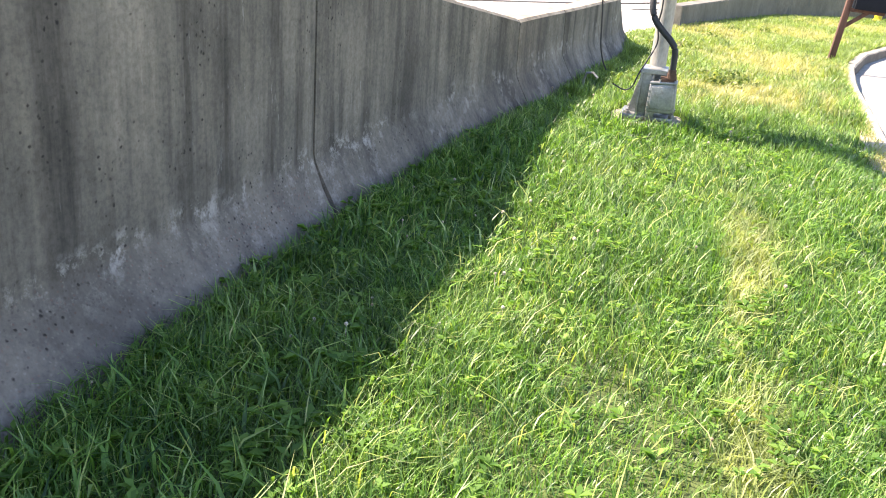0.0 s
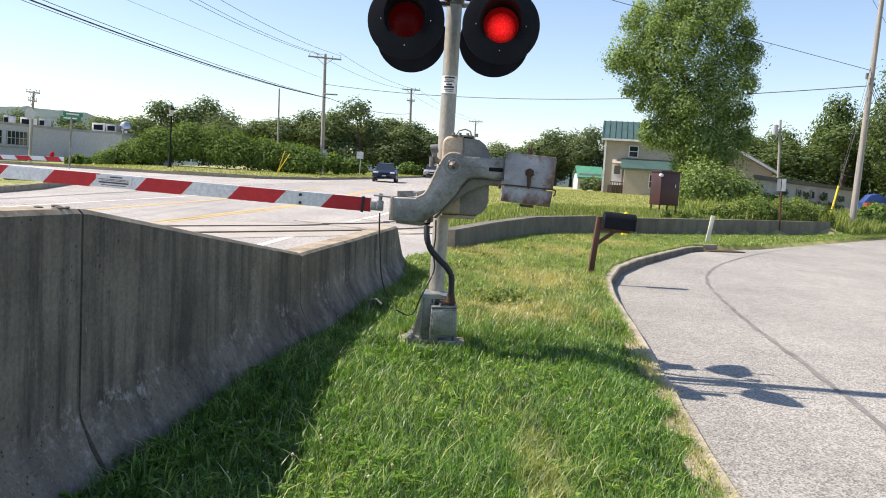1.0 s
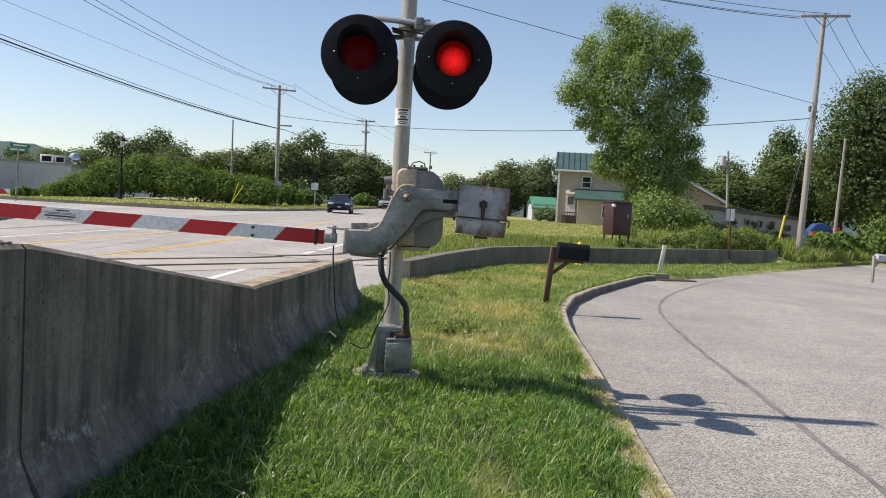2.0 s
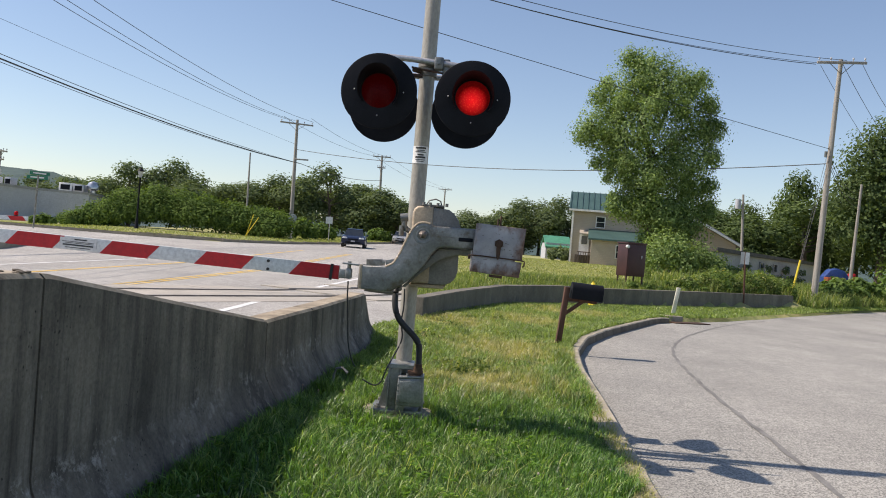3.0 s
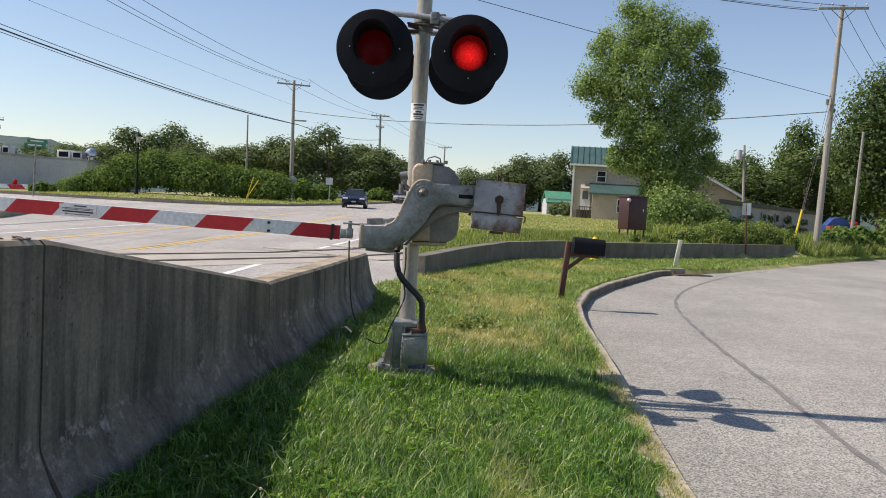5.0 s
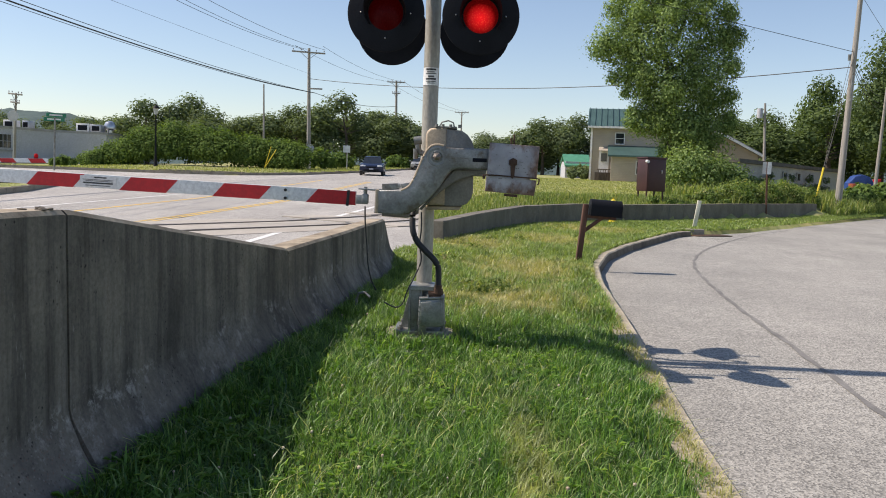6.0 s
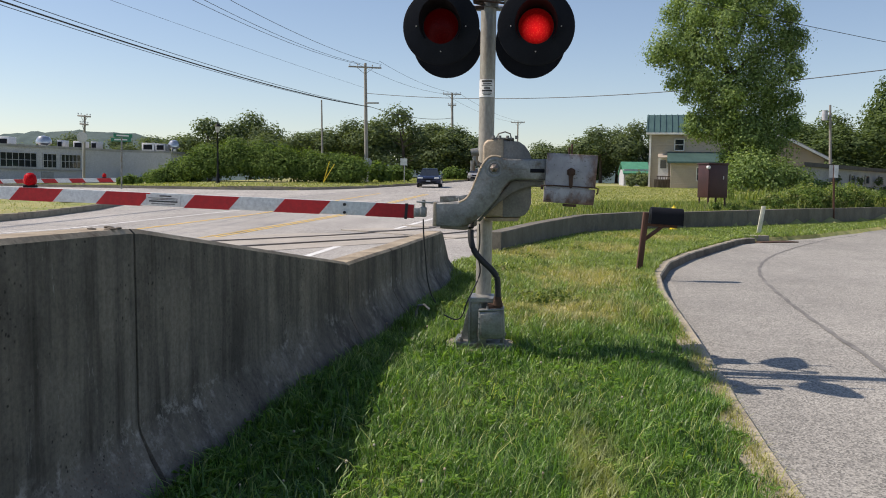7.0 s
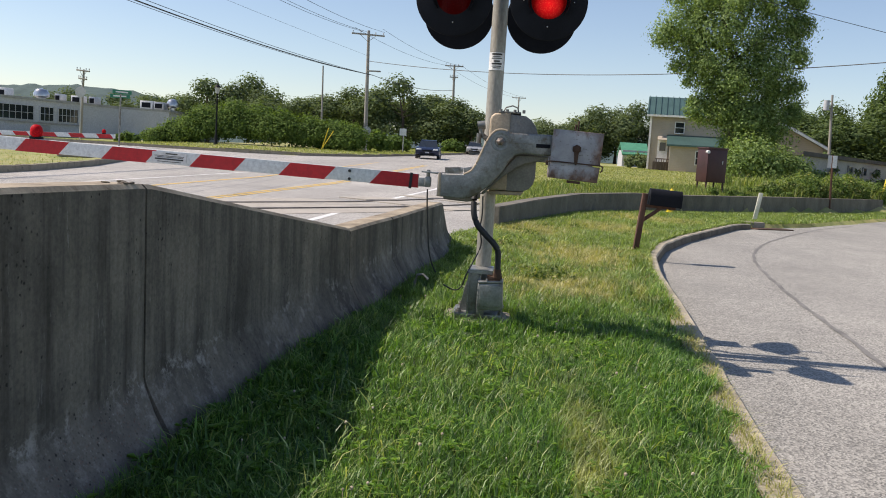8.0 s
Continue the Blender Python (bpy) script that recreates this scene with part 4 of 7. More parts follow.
prism(bm, [(-0.104, 1.66), (0.02, 1.65), (0.065, 1.62), (0.1, 1.575), (0.12, 1.52), (0.125, 1.17), (0.11, 1.12), (0.08, 1.08), (0.03, 1.058), (-0.104, 1.056)], "y", 6.735, 7.05, 0.006)
part("case_cover", bm, CAST_DARK, case, "dark grey rounded case cover")
bm = bmesh.new()
box(bm, (-0.11, 6.86, 1.672), (0.18, 0.26, 0.016), bevel=0.005)
tube(bm, [(-0.16, 6.74, 1.675), (-0.14, 6.74, 1.71), (-0.09, 6.74, 1.725), (-0.05, 6.74, 1.71), (-0.04, 6.74, 1.67)], 0.006, 6)
for xx in (-0.18, -0.13, -0.07, 0.0):
    cyl(bm, (xx, 6.73, 1.67), (xx, 6.73, 1.695), 0.012, n=8)
part("case_lid", bm, CAST_DARK, case)
bm = bmesh.new()
tube(bm, [(-0.33, 6.85, 1.55), (-0.325, 6.85, 1.50), (-0.30, 6.85, 1.47), (-0.26, 6.85, 1.45)], 0.022, 10)
cyl(bm, (-0.36, 6.85, 1.56), (-0.30, 6.85, 1.57), 0.034, n=12)
cyl(bm, (-0.345, 6.85, 1.50), (-0.345, 6.85, 1.42), 0.02, n=10)
part("pipe_elbow", bm, CAST, case)
ARM_OUT = [(-0.632, 1.165), (-0.636, 0.985), (-0.43, 0.975), (-0.375, 0.985), (-0.305, 1.028), (-0.219, 1.102), (-0.134, 1.205), (-0.085, 1.295), (-0.045, 1.338), (0.01, 1.352), (0.235, 1.348),
           (0.234, 1.511), (0.0, 1.509), (-0.075, 1.511), (-0.12, 1.524), (-0.165, 1.532), (-0.212, 1.515), (-0.25, 1.475), (-0.275, 1.42), (-0.304, 1.347), (-0.335, 1.268), (-0.375, 1.205), (-0.432, 1.17)]
bm = bmesh.new()
prism(bm, ARM_OUT, "y", 6.575, 6.67, 0.014)
arm = part("arm_casting", bm, CAST, gate, "bent grey cast arm bracket")
bm = bmesh.new()
prism(bm, [(x, z - 0.05) for x, z in ARM_OUT], "y", 7.2, 7.28, 0.014)
part("arm_casting", bm, CAST_DARK, gate, "rear cast arm bracket")
bm = bmesh.new()
prism(bm, [(-0.3, 1.022), (-0.2, 1.125), (-0.1, 1.26), (-0.03, 1.345), (0.234, 1.346), (0.125, 1.302), (0.04, 1.278), (-0.034, 1.242), (-0.121, 1.172), (-0.2, 1.1), (-0.27, 1.02)], "y", 6.66, 6.74, 0.008)
part("arm_web", bm, CAST_DARK, arm, "dark inner web of the casting")
# Thin tan tube paints the light catching the casting's left edge.
bm = bmesh.new()
tube(bm, eased([(x, 6.583, z) for x, z in ((-0.432, 1.168), (-0.375, 1.2), (-0.335, 1.266), (-0.304, 1.345), (-0.262, 1.447), (-0.215, 1.512), (-0.165, 1.529), (-0.115, 1.522))], 4), 0.0095, 8)
part("flange_edge", bm, CAST_TAN, arm, "tan highlight line along the casting edge")
for rim in ([(-0.628, 1.168), (-0.625, 0.988), (-0.604, 0.988), (-0.607, 1.168)],):
    bm = bmesh.new()
    prism(bm, rim, "y", 6.57, 6.675, 0.004)
    part("end_plate", bm, CAST_TAN, arm, "tan end plate")
bm = bmesh.new()
lathe(bm, [(0.078, -0.001), (0.072, 0.004), (0.06, 0.005), (0.052, 0.001), (0.046, 0.001), (0.042, 0.006), (0.038, 0.006), (0.034, 0.001)], Matrix.Translation((-0.165, 6.577, 1.437)) @ pose(0, 0, 0, 90, 0, 0), 28)
part("boss_ring", bm, CAST, arm)
bm = bmesh.new()
lathe(bm, [(0.032, 0.0), (0.032, 0.012), (0.02, 0.02), (0.02, 0.035), (0.008, 0.045), (0.0001, 0.045)], Matrix.Translation((-0.165, 6.577, 1.437)) @ pose(0, 0, 0, 90, 0, 0), 6)
part("pivot_bolt", bm, RAIL, arm, "dark pivot bolt")
for c, sz, ry in (((0.01, 6.573, 1.434), (0.15, 0.006, 0.007), 3), ((-0.02, 6.573, 1.395), (0.11, 0.006, 0.007), 20), ((-0.178, 6.573, 1.29), (0.007, 0.006, 0.115), 5)):
    part("casting_rib", box(bmesh.new(), c, sz, (0, ry, 0)), CAST_DARK, arm)
part("slot", box(bmesh.new(), (0.165, 6.573, 1.422), (0.11, 0.008, 0.03), bevel=0.003), BLACK, arm, "dark slot in the casting")
def weight_plate(xl, xr, zt, zb, slope, y0, y1):
    """A thick steel plate, its top and foot falling to the right."""
    bm = bmesh.new()
    d = slope * (xr - xl)
    prism(bm, [(xl, zt), (xl - 0.012, zb), (xr - 0.014, zb - d), (xr, zt - d)], "y", y0, y1, 0.004)
    return bm


cw = part("counterweight", weight_plate(0.236, 0.612, 1.556, 1.312, 0.045, 6.48, 6.56), PLATE, gate, "rust-streaked grey steel counterweight plates")
part("lower_plate", weight_plate(0.224, 0.6, 1.306, 1.188, 0.06, 6.487, 6.56), PLATE, cw)
part("rear_plate", weight_plate(0.25, 0.62, 1.53, 1.19, 0.05, 7.26, 7.46), PLATE, cw, "rear counterweight plates")
bm = bmesh.new()
tube(bm, [(0.205, 6.478, 1.3), (0.212, 6.472, 1.312), (0.3, 6.472, 1.31), (0.6, 6.472, 1.297), (0.618, 6.474, 1.292), (0.615, 6.476, 1.258), (0.603, 6.478, 1.25)], 0.006, 6)
box(bm, (0.2, 6.49, 1.298), (0.02, 0.03, 0.035), bevel=0.004)
part("strap", bm, RUST, cw, "rusty rod strap")
part("foot_lug", box(bmesh.new(), (0.41, 6.52, 1.163), (0.1, 0.06, 0.02), (0, 3, 0), 0.004), RUST, cw)
for xx, hh in ((0.40, 0.045), (0.42, 0.07)):
    part("stud", cyl(bmesh.new(), (xx, 6.54, 1.54), (xx, 6.54, 1.555 + hh), 0.007, n=8), RUST, cw)
bm = bmesh.new()
cyl(bm, (0.415, 6.485, 1.412), (0.415, 6.465, 1.412), 0.035, n=6)
cyl(bm, (0.415, 6.485, 1.412), (0.415, 6.445, 1.412), 0.017, n=10)
prism(bm, [(0.397, 1.4), (0.433, 1.4), (0.427, 1.3), (0.415, 1.29), (0.403, 1.3)], "y", 6.466, 6.482, 0.003)
part("clamp_bolt", bm, RUST, cw, "dark rusty clamp bolt")


def arm_z(x):
    return 1.088 - 0.0262 * (x + 0.78)


# arm bracket hardware at the hinge
bm = bmesh.new()
box(bm, (-0.70, 6.65, 1.165), (0.13, 0.1, 0.012), (0, 3, 0), 0.003)
cyl(bm, (-0.715, 6.65, 1.05), (-0.715, 6.65, 1.185), 0.015, n=12)
box(bm, (-0.715, 6.65, 1.09), (0.05, 0.06, 0.08), bevel=0.01)
box(bm, (-0.755, 6.66, 1.085), (0.07, 0.05, 0.07), bevel=0.006)
box(bm, (-0.52, 6.66, 1.195), (0.13, 0.06, 0.045), (0, -4, 0), 0.004)
box(bm, (-0.40, 6.66, 1.2), (0.07, 0.09, 0.05), (0, -12, 0), 0.004)
box(bm, (-0.47, 6.66, 1.165), (0.36, 0.05, 0.015), (0, 0, 0), 0.003)
cyl(bm, (-0.46, 6.63, 1.2), (-0.44, 6.63, 1.2), 0.02, n=10)
part("hinge_bracket", bm, CAST, gate, "grey shear hinge and bracket")
ARM_Y, ARM_D, HALF = 6.76, 0.045, 0.054


def arm_piece(xa, xb, lean=0.095):
    """A slanted length of the arm from xa (near the mast) to xb."""
    bm = bmesh.new()
    ta, tb = xa + lean, xb + lean
    lo = [(xa, arm_z(xa) - HALF), (xb, arm_z(xb) - HALF), (tb, arm_z(tb) + HALF), (ta, arm_z(ta) + HALF)]
    prism(bm, lo, "y", ARM_Y - ARM_D / 2, ARM_Y + ARM_D / 2)
    return bm


bm = bmesh.new()
x_end = -8.7
prism(bm, [(-0.80, arm_z(-0.8) - HALF + 0.004), (x_end, arm_z(x_end) - HALF + 0.004), (x_end, arm_z(x_end) + HALF + 0.004), (-0.80, arm_z(-0.8) + HALF + 0.004)],
      "y", ARM_Y - ARM_D / 2 + 0.003, ARM_Y + ARM_D / 2 - 0.003, 0.003)
garm = part("gate_arm", bm, WHITE_STRIPE, gate, "long fibreglass gate arm with red and white stripes")
xs = [-0.823 - 0.3735 * k for k in range(22)]
for k, (xa, xb) in enumerate(zip(xs, xs[1:])):
    if k % 2 == 0:
        xa2 = min(xa, -0.895) if k == 0 else xa
        bm = arm_piece(xa2, xb)
        if k == 0:
            bm.free()
            bm = bmesh.new()
            prism(bm, [(-0.802, arm_z(-0.8) - HALF), (xb, arm_z(xb) - HALF), (xb + 0.095, arm_z(xb) + HALF), (-0.802, arm_z(-0.8) + HALF)], "y", ARM_Y - ARM_D / 2, ARM_Y + ARM_D / 2)
        part("stripe", bm, RED_STRIPE, garm, "red reflective stripe")
bm = bmesh.new()
box(bm, (-0.862, ARM_Y - 0.024, arm_z(-0.86)), (0.022, 0.012, 0.125), (0, 4, 0))
part("strap", bm, RUBBER, garm)
for xx in (-1.36, ):
    for dz in (-0.032, 0.032):
        bm = bmesh.new()
        cyl(bm, (xx, ARM_Y - 0.022, arm_z(xx) + dz), (xx, ARM_Y - 0.034, arm_z(xx) + dz), 0.012, n=10)
        part("bolt", bm, RUBBER, garm)
bm = bmesh.new()
box(bm, (-2.86, ARM_Y - 0.0238, arm_z(-2.86)), (0.29, 0.003, 0.092), (0, 1.5, 0))
notice = part("notice", bm, WHITE, garm, "white printed notice")
for dz, hh, w, dx in ((0.034, 0.012, 0.10, 0.02), (0.016, 0.005, 0.25, 0), (0.006, 0.005, 0.22, 0.01), (-0.01, 0.014, 0.24, 0), (-0.03, 0.006, 0.2, 0.0)):
    bm = bmesh.new()
    box(bm, (-2.86 + dx, ARM_Y - 0.0262, arm_z(-2.86) + dz), (w, 0.002, hh * 0.8), (0, 1.5, 0))
    part("print_line", bm, INK, notice)
for xx in (-4.01, -8.4):
    bm = bmesh.new()
    box(bm, (xx, ARM_Y, arm_z(xx) + HALF + 0.012), (0.1, 0.05, 0.02), bevel=0.004)
    lampb = part("lamp_foot", bm, BLACK, garm)
    bm = bmesh.new()
    lathe(bm, [(0.03, 0.0), (0.048, 0.012), (0.052, 0.045), (0.045, 0.08), (0.025, 0.1), (0.0001, 0.105)], Matrix.Translation((xx, ARM_Y, arm_z(xx) + HALF + 0.02)), 20)
    part("lamp_cover", bm, RED_BALL, lampb, "round red gate lamp")
bm = bmesh.new()
tube(bm, eased([(-0.72, 6.7, 1.03), (-0.715, 6.7, 0.9), (-0.70, 6.72, 0.72), (-0.685, 6.74, 0.55), (-0.655, 6.76, 0.43), (-0.62, 6.77, 0.36)]), 0.006, 6)
part("lamp_cable", bm, RUBBER, gate, "thin black cable hanging from the arm")

# The facing signal and gate on the other side of the crossing
far_pose = Matrix.Translation((-18.75, 21.0, 0.02)) @ pose(0, 0, 0, 0, 0, 180)
far_signal = copy_thing(signal, far_pose)
tagged(far_signal, "grey crossing mast on the opposite side of the tracks")
far_gate = copy_thing(gate, far_pose @ Matrix.Translation(Vector((-0.1, 6.8, 0.99)) - Vector((MX, MY, 0))))
tagged(far_gate, "lowered striped gate on the opposite side of the tracks")

# Trees and shrubs
def foliage(rng, lobes, n, size, flat=0.35, open_gaps=True):
    """n leaf clumps on and in a set of round lobes (centre, radius): loose quads facing outward and up."""
    c = np.array([l[0] for l in lobes], float)
    r = np.array([l[1] for l in lobes], float)
    pick = rng.choice(len(lobes), n, p=r ** 2 / (r ** 2).sum())
    d = rng.normal(size=(n, 3))
    d /= np.linalg.norm(d, axis=1)[:, None]
    ruff = 1 + 0.2 * np.sin(5 * d[:, 0] + pick) * np.sin(4 * d[:, 2] + 2 * pick) + 0.14 * rng.normal(size=n)
    rad = r[pick] * (1 - 0.6 * rng.random(n) ** 1.3) * ruff
    p = c[pick] + d * rad[:, None] * np.array([1, 1, 0.92])
    f = 2.6 / max(0.4, float(r.mean()))
    gap = np.sin(f * p[:, 0] + 1.3 * np.sin(f * p[:, 2])) * np.sin(0.9 * f * p[:, 2] + np.sin(f * p[:, 1])) + 0.5 * rng.random(n)
    keep = gap > (-0.55 if open_gaps else -9)
    p, d, n = p[keep], d[keep], int(keep.sum())
    nrm = 1.25 * d + 0.5 * rng.normal(size=(n, 3)) + np.array([0, 0, flat])
    nrm /= np.linalg.norm(nrm, axis=1)[:, None]
    u = np.cross(nrm, rng.normal(size=(n, 3)))
    u /= np.linalg.norm(u, axis=1)[:, None]
    w = np.cross(nrm, u)
    s = size * (0.55 + 0.9 * rng.random(n))[:, None]
    a, b = u * s * 0.5, w * s * 0.36
    droop = nrm * s * 0.12
    return np.stack([p - a, p - b * 0.9 + droop, p + a, p + b * 1.1 + droop], 1)


LEAF_BIG = leafy("leaves_bright", (0.1, 0.16, 0.06), (0.27, 0.37, 0.135), (0.38, 0.47, 0.2), 0.38, gloss=0.12)
LEAF_MID = leafy("leaves_mid", (0.065, 0.1, 0.045), (0.135, 0.188, 0.075), (0.175, 0.23, 0.09), 0.35, rough=0.8, gloss=0.08)
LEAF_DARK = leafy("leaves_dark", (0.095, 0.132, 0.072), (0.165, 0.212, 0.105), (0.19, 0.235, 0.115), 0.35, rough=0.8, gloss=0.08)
LEAF_HEDGE = leafy("leaves_hedge", (0.075, 0.125, 0.038), (0.155, 0.235, 0.065), (0.21, 0.29, 0.085), 0.35, rough=0.8, gloss=0.08)
WEED = leafy("weeds", (0.1, 0.15, 0.045), (0.26, 0.33, 0.1), (0.48, 0.42, 0.2), 0.45)
MOWN = leafy("mown_lawn", (0.2, 0.24, 0.085), (0.4, 0.41, 0.17), (0.5, 0.45, 0.22), 0.35, patch=0.45)
DRY_GRASS = leafy("dry_verge_grass", (0.25, 0.26, 0.1), (0.48, 0.46, 0.23), (0.6, 0.55, 0.33), 0.4)


def tree(name, label, base, lobes, n, size, leaf, seed, trunk=0.25, group="", category="tree"):
    """A tree: tapered trunk with limbs into each lobe, and a crown of leaf clumps. Lobes are given from the base."""
    rng = np.random.default_rng(seed)
    ob = thing(name, label, category, base, group)
    b = Vector(base)
    top = max(lobes, key=lambda l: l[0][2])
    bm = bmesh.new()
    mid = Vector((0.1, 0.0, top[0][2] * 0.45))
    tube(bm, [b + Vector((0, 0, -0.2)), b + Vector((0, 0, 0.5)), b + mid, b + Vector(top[0]) * 0.85], [trunk * 1.25, trunk, trunk * 0.65, trunk * 0.15], 10)
    for l in lobes:
        e = Vector(l[0])
        if l[1] < 1.0:
            continue
        s = Vector((mid.x, mid.y, max(0.8, min(mid.z * 1.6, e.z * 0.8))))
        tube(bm, [b + s, b + s.lerp(e, 0.4) + Vector((0, 0, 0.1 * l[1])), b + s.lerp(e, 0.75)], [trunk * 0.42, trunk * 0.25, trunk * 0.06], 6)
    part("trunk", bm, BARK, ob, "dark bark trunk and limbs")
    quads = foliage(rng, lobes, n, size) + np.array(base)
    part("crown", quads_mesh("crown", quads, leaf), leaf, ob)
    return ob


def shrub(name, label, base, lobes, n, size, leaf, seed, group="", category="shrub"):
    rng = np.random.default_rng(seed)
    quads = foliage(rng, lobes, n, size, 0.6, False)
    quads[:, :, 2] = np.maximum(quads[:, :, 2], -0.15)
    ob = new(name, quads_mesh(name, quads, leaf))
    ob.location = base
    return tagged(ob, label, category, group)


zl = lambda x, y: float(land(x, y))
BIG = [((-0.5, 0, 11.7), 1.7), ((-1.7, 0.5, 10.5), 1.8), ((0.9, -0.3, 10.7), 1.9), ((-3.4, 0, 8.4), 1.5), ((2.4, 0.3, 8.8), 1.7), ((-1.0, -0.8, 8.4), 2.1), ((-2.4, 0.4, 6.8), 1.2),
       ((1.6, -0.4, 6.5), 1.9), ((-0.2, -0.6, 5.7), 1.9), ((-1.7, 0.1, 5.9), 1.15), ((-1.0, 0.2, 4.6), 1.1), ((2.4, 0.2, 5.0), 1.5), ((0.9, -0.5, 3.7), 1.7), ((2.1, 0, 3.2), 1.5), ((-1.6, 0.1, 3.9), 1.0), ((0.3, 0.2, 3.5), 1.5), ((1.0, -0.3, 1.9), 1.4), ((3.2, 0.4, 9.0), 0.9), ((-4.1, 0, 7.9), 0.8)]
br = random.Random(17)
for c, r in list(BIG):
    for k in range(3):
        a, e = br.uniform(0, 6.28), br.uniform(-0.6, 0.9)
        BIG.append(((c[0] + r * 0.95 * math.cos(a) * math.cos(e), c[1] + r * 0.8 * math.sin(a), c[2] + r * 0.9 * math.sin(e)), r * br.uniform(0.3, 0.48)))
tree("broadleaf_tree", "tall bright green tree full of leaves on the house lawn", (11.8, 50, zl(11.8, 50)), BIG, 112000, 0.122, LEAF_BIG, 3, 0.3)

VARIANTS = []
for k, seed in enumerate((11, 12, 13, 14)):
    rng = np.random.default_rng(seed)
    h = 10.0
    lobes = [((rng.uniform(-0.6, 0.6), rng.uniform(-0.6, 0.6), h - 1.9), 1.8)]
    for i in range(8):
        a, z = rng.uniform(0, 6.28), rng.uniform(2.2, h - 3)
        rr = 1.2 + 1.6 * math.sin(math.pi * min(1, z / (h - 0.5)))
        lobes.append(((rr * math.cos(a), rr * math.sin(a), z), rng.uniform(1.5, 2.3)))
    VARIANTS.append(lobes)
GROUPS = (
    ("trees behind the hedge", "dark green broadleaf tree in the wood behind the road", 105,
     ((-40.5, 7.2), (-38.3, 9.2), (-34.3, 10.2), (-30.9, 7.4), (-27.3, 7.6), (-24.3, 8.0), (-20.3, 9.2), (-17.2, 9.6), (-14.1, 10.7), (-10.8, 9.0), (-8.4, 8.4), (-6.0, 6.6)), 0),
    ("trees behind the hedge", "dark green broadleaf tree in the wood behind the road", 116,
     ((-68, 7.2), (-62, 7.6), (-56, 7.4), (-51, 7.6), (-46, 7.4), (-29, 7.9), (-22.5, 8.6), (-12.5, 9.4), (-9, 8.6)), 2),
    ("trees past the house", "dark green tree beyond the house", 118, ((8.4, 7.4), (10.6, 9.4), (13.2, 9.6), (15.6, 10.2), (19, 9.0), (23, 8.6), (2.75, 7.2)), 1),
    ("trees on the slope", "green tree on the wooded slope behind the sheds", 84,
     ((22.2, 7.0), (25.2, 7.5), (28.2, 7.3), (31.4, 7.6), (34.4, 9.0), (44.5, 14), (48, 13)), 3),
    ("trees on the slope", "green tree on the wooded slope behind the sheds", 96, ((24, 8.3), (29, 8.5), (34, 10.0), (39, 13.5), (46, 14.5), (52, 14)), 1),
)
masters = {}
count = 0
for group, label, y, spots, shift in GROUPS:
    for i, (x, top) in enumerate(spots):
        k = (i + shift) % 4
        yy = y + 2.5 * math.sin(3.7 * i + shift)
        g = zl(x, yy)
        hgt = top - g + 0.35
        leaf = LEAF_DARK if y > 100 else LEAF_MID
        key = (k, leaf.name)
        m = Matrix.Translation((x, yy, g)) @ pose(0, 0, 0, 0, 0, 137 * i) @ Matrix.Diagonal((1.12 if y > 100 else 1.5, 1.0, hgt / 10.0, 1))
        if key not in masters:
            ob = tree("broadleaf_tree", label, (x, yy, g), VARIANTS[k], 8800 if y > 100 else 12000, 0.32 if y > 100 else 0.27, leaf, 20 + count, 0.22, group)
            masters[key] = ob
            count += 1
            ob.matrix_basis = m
            for ch in ob.children:
                ch.matrix_parent_inverse = Matrix.Translation((-x, -yy, -g))
        else:
            src = masters[key]
            ob = src.copy()
            scene.collection.objects.link(ob)
            ob.matrix_basis = m
            for ch in src.children:
                c2 = ch.copy()
                scene.collection.objects.link(c2)
                c2.parent = ob
                c2.matrix_parent_inverse = ch.matrix_parent_inverse
            tagged(ob, label, "tree", group)
tree("broadleaf_tree", "very tall dark green tree beside the side road", (38.5, 76, zl(38.5, 76)),
     [((0, 0, 13.4), 2.4), ((-1.8, 0, 11.2), 2.6), ((1.9, 0, 11.6), 2.8), ((-2.4, 0, 8.4), 2.7), ((2.4, 0, 8.0), 2.9), ((0, 0, 8.6), 3.2), ((-2.8, 0, 5.2), 2.4), ((0.6, -0.8, 4.6), 2.8), ((3.4, 0, 4.4), 2.2), ((4.6, 0, 10.2), 2.2)],
     24000, 0.28, LEAF_MID, 41, 0.35)
for i, (x, y, h, w) in enumerate(((31.5, 58, 2.6, 2.4), (34.5, 60, 3.2, 2.6), (27.6, 57, 1.3, 2.2), (25.4, 53.6, 1.0, 2.0), (36, 66, 3.6, 3.0), (24.0, 52, 1.1, 1.4), (22.0, 48.5, 0.9, 1.2), (25.3, 55, 1.2, 1.4))):
    g = zl(x, y)
    shrub("shrub", "sprawling green shrub on the roadside bank", (x, y, g), [((0, 0, h * 0.55), h * 0.5), ((w * 0.5, 0.2, h * 0.4), h * 0.42), ((-w * 0.5, 0, h * 0.35), h * 0.38)], 1500, 0.3, LEAF_HEDGE, 50 + i, "bank shrubs")
# the big hedge past the road
HEDGE = ((-30.3, 2.1), (-28.4, 3.2), (-26.3, 4.4), (-24.0, 4.95), (-21.8, 4.7), (-19.8, 4.4), (-17.6, 4.0), (-15.6, 3.75), (-14.2, 3.4))
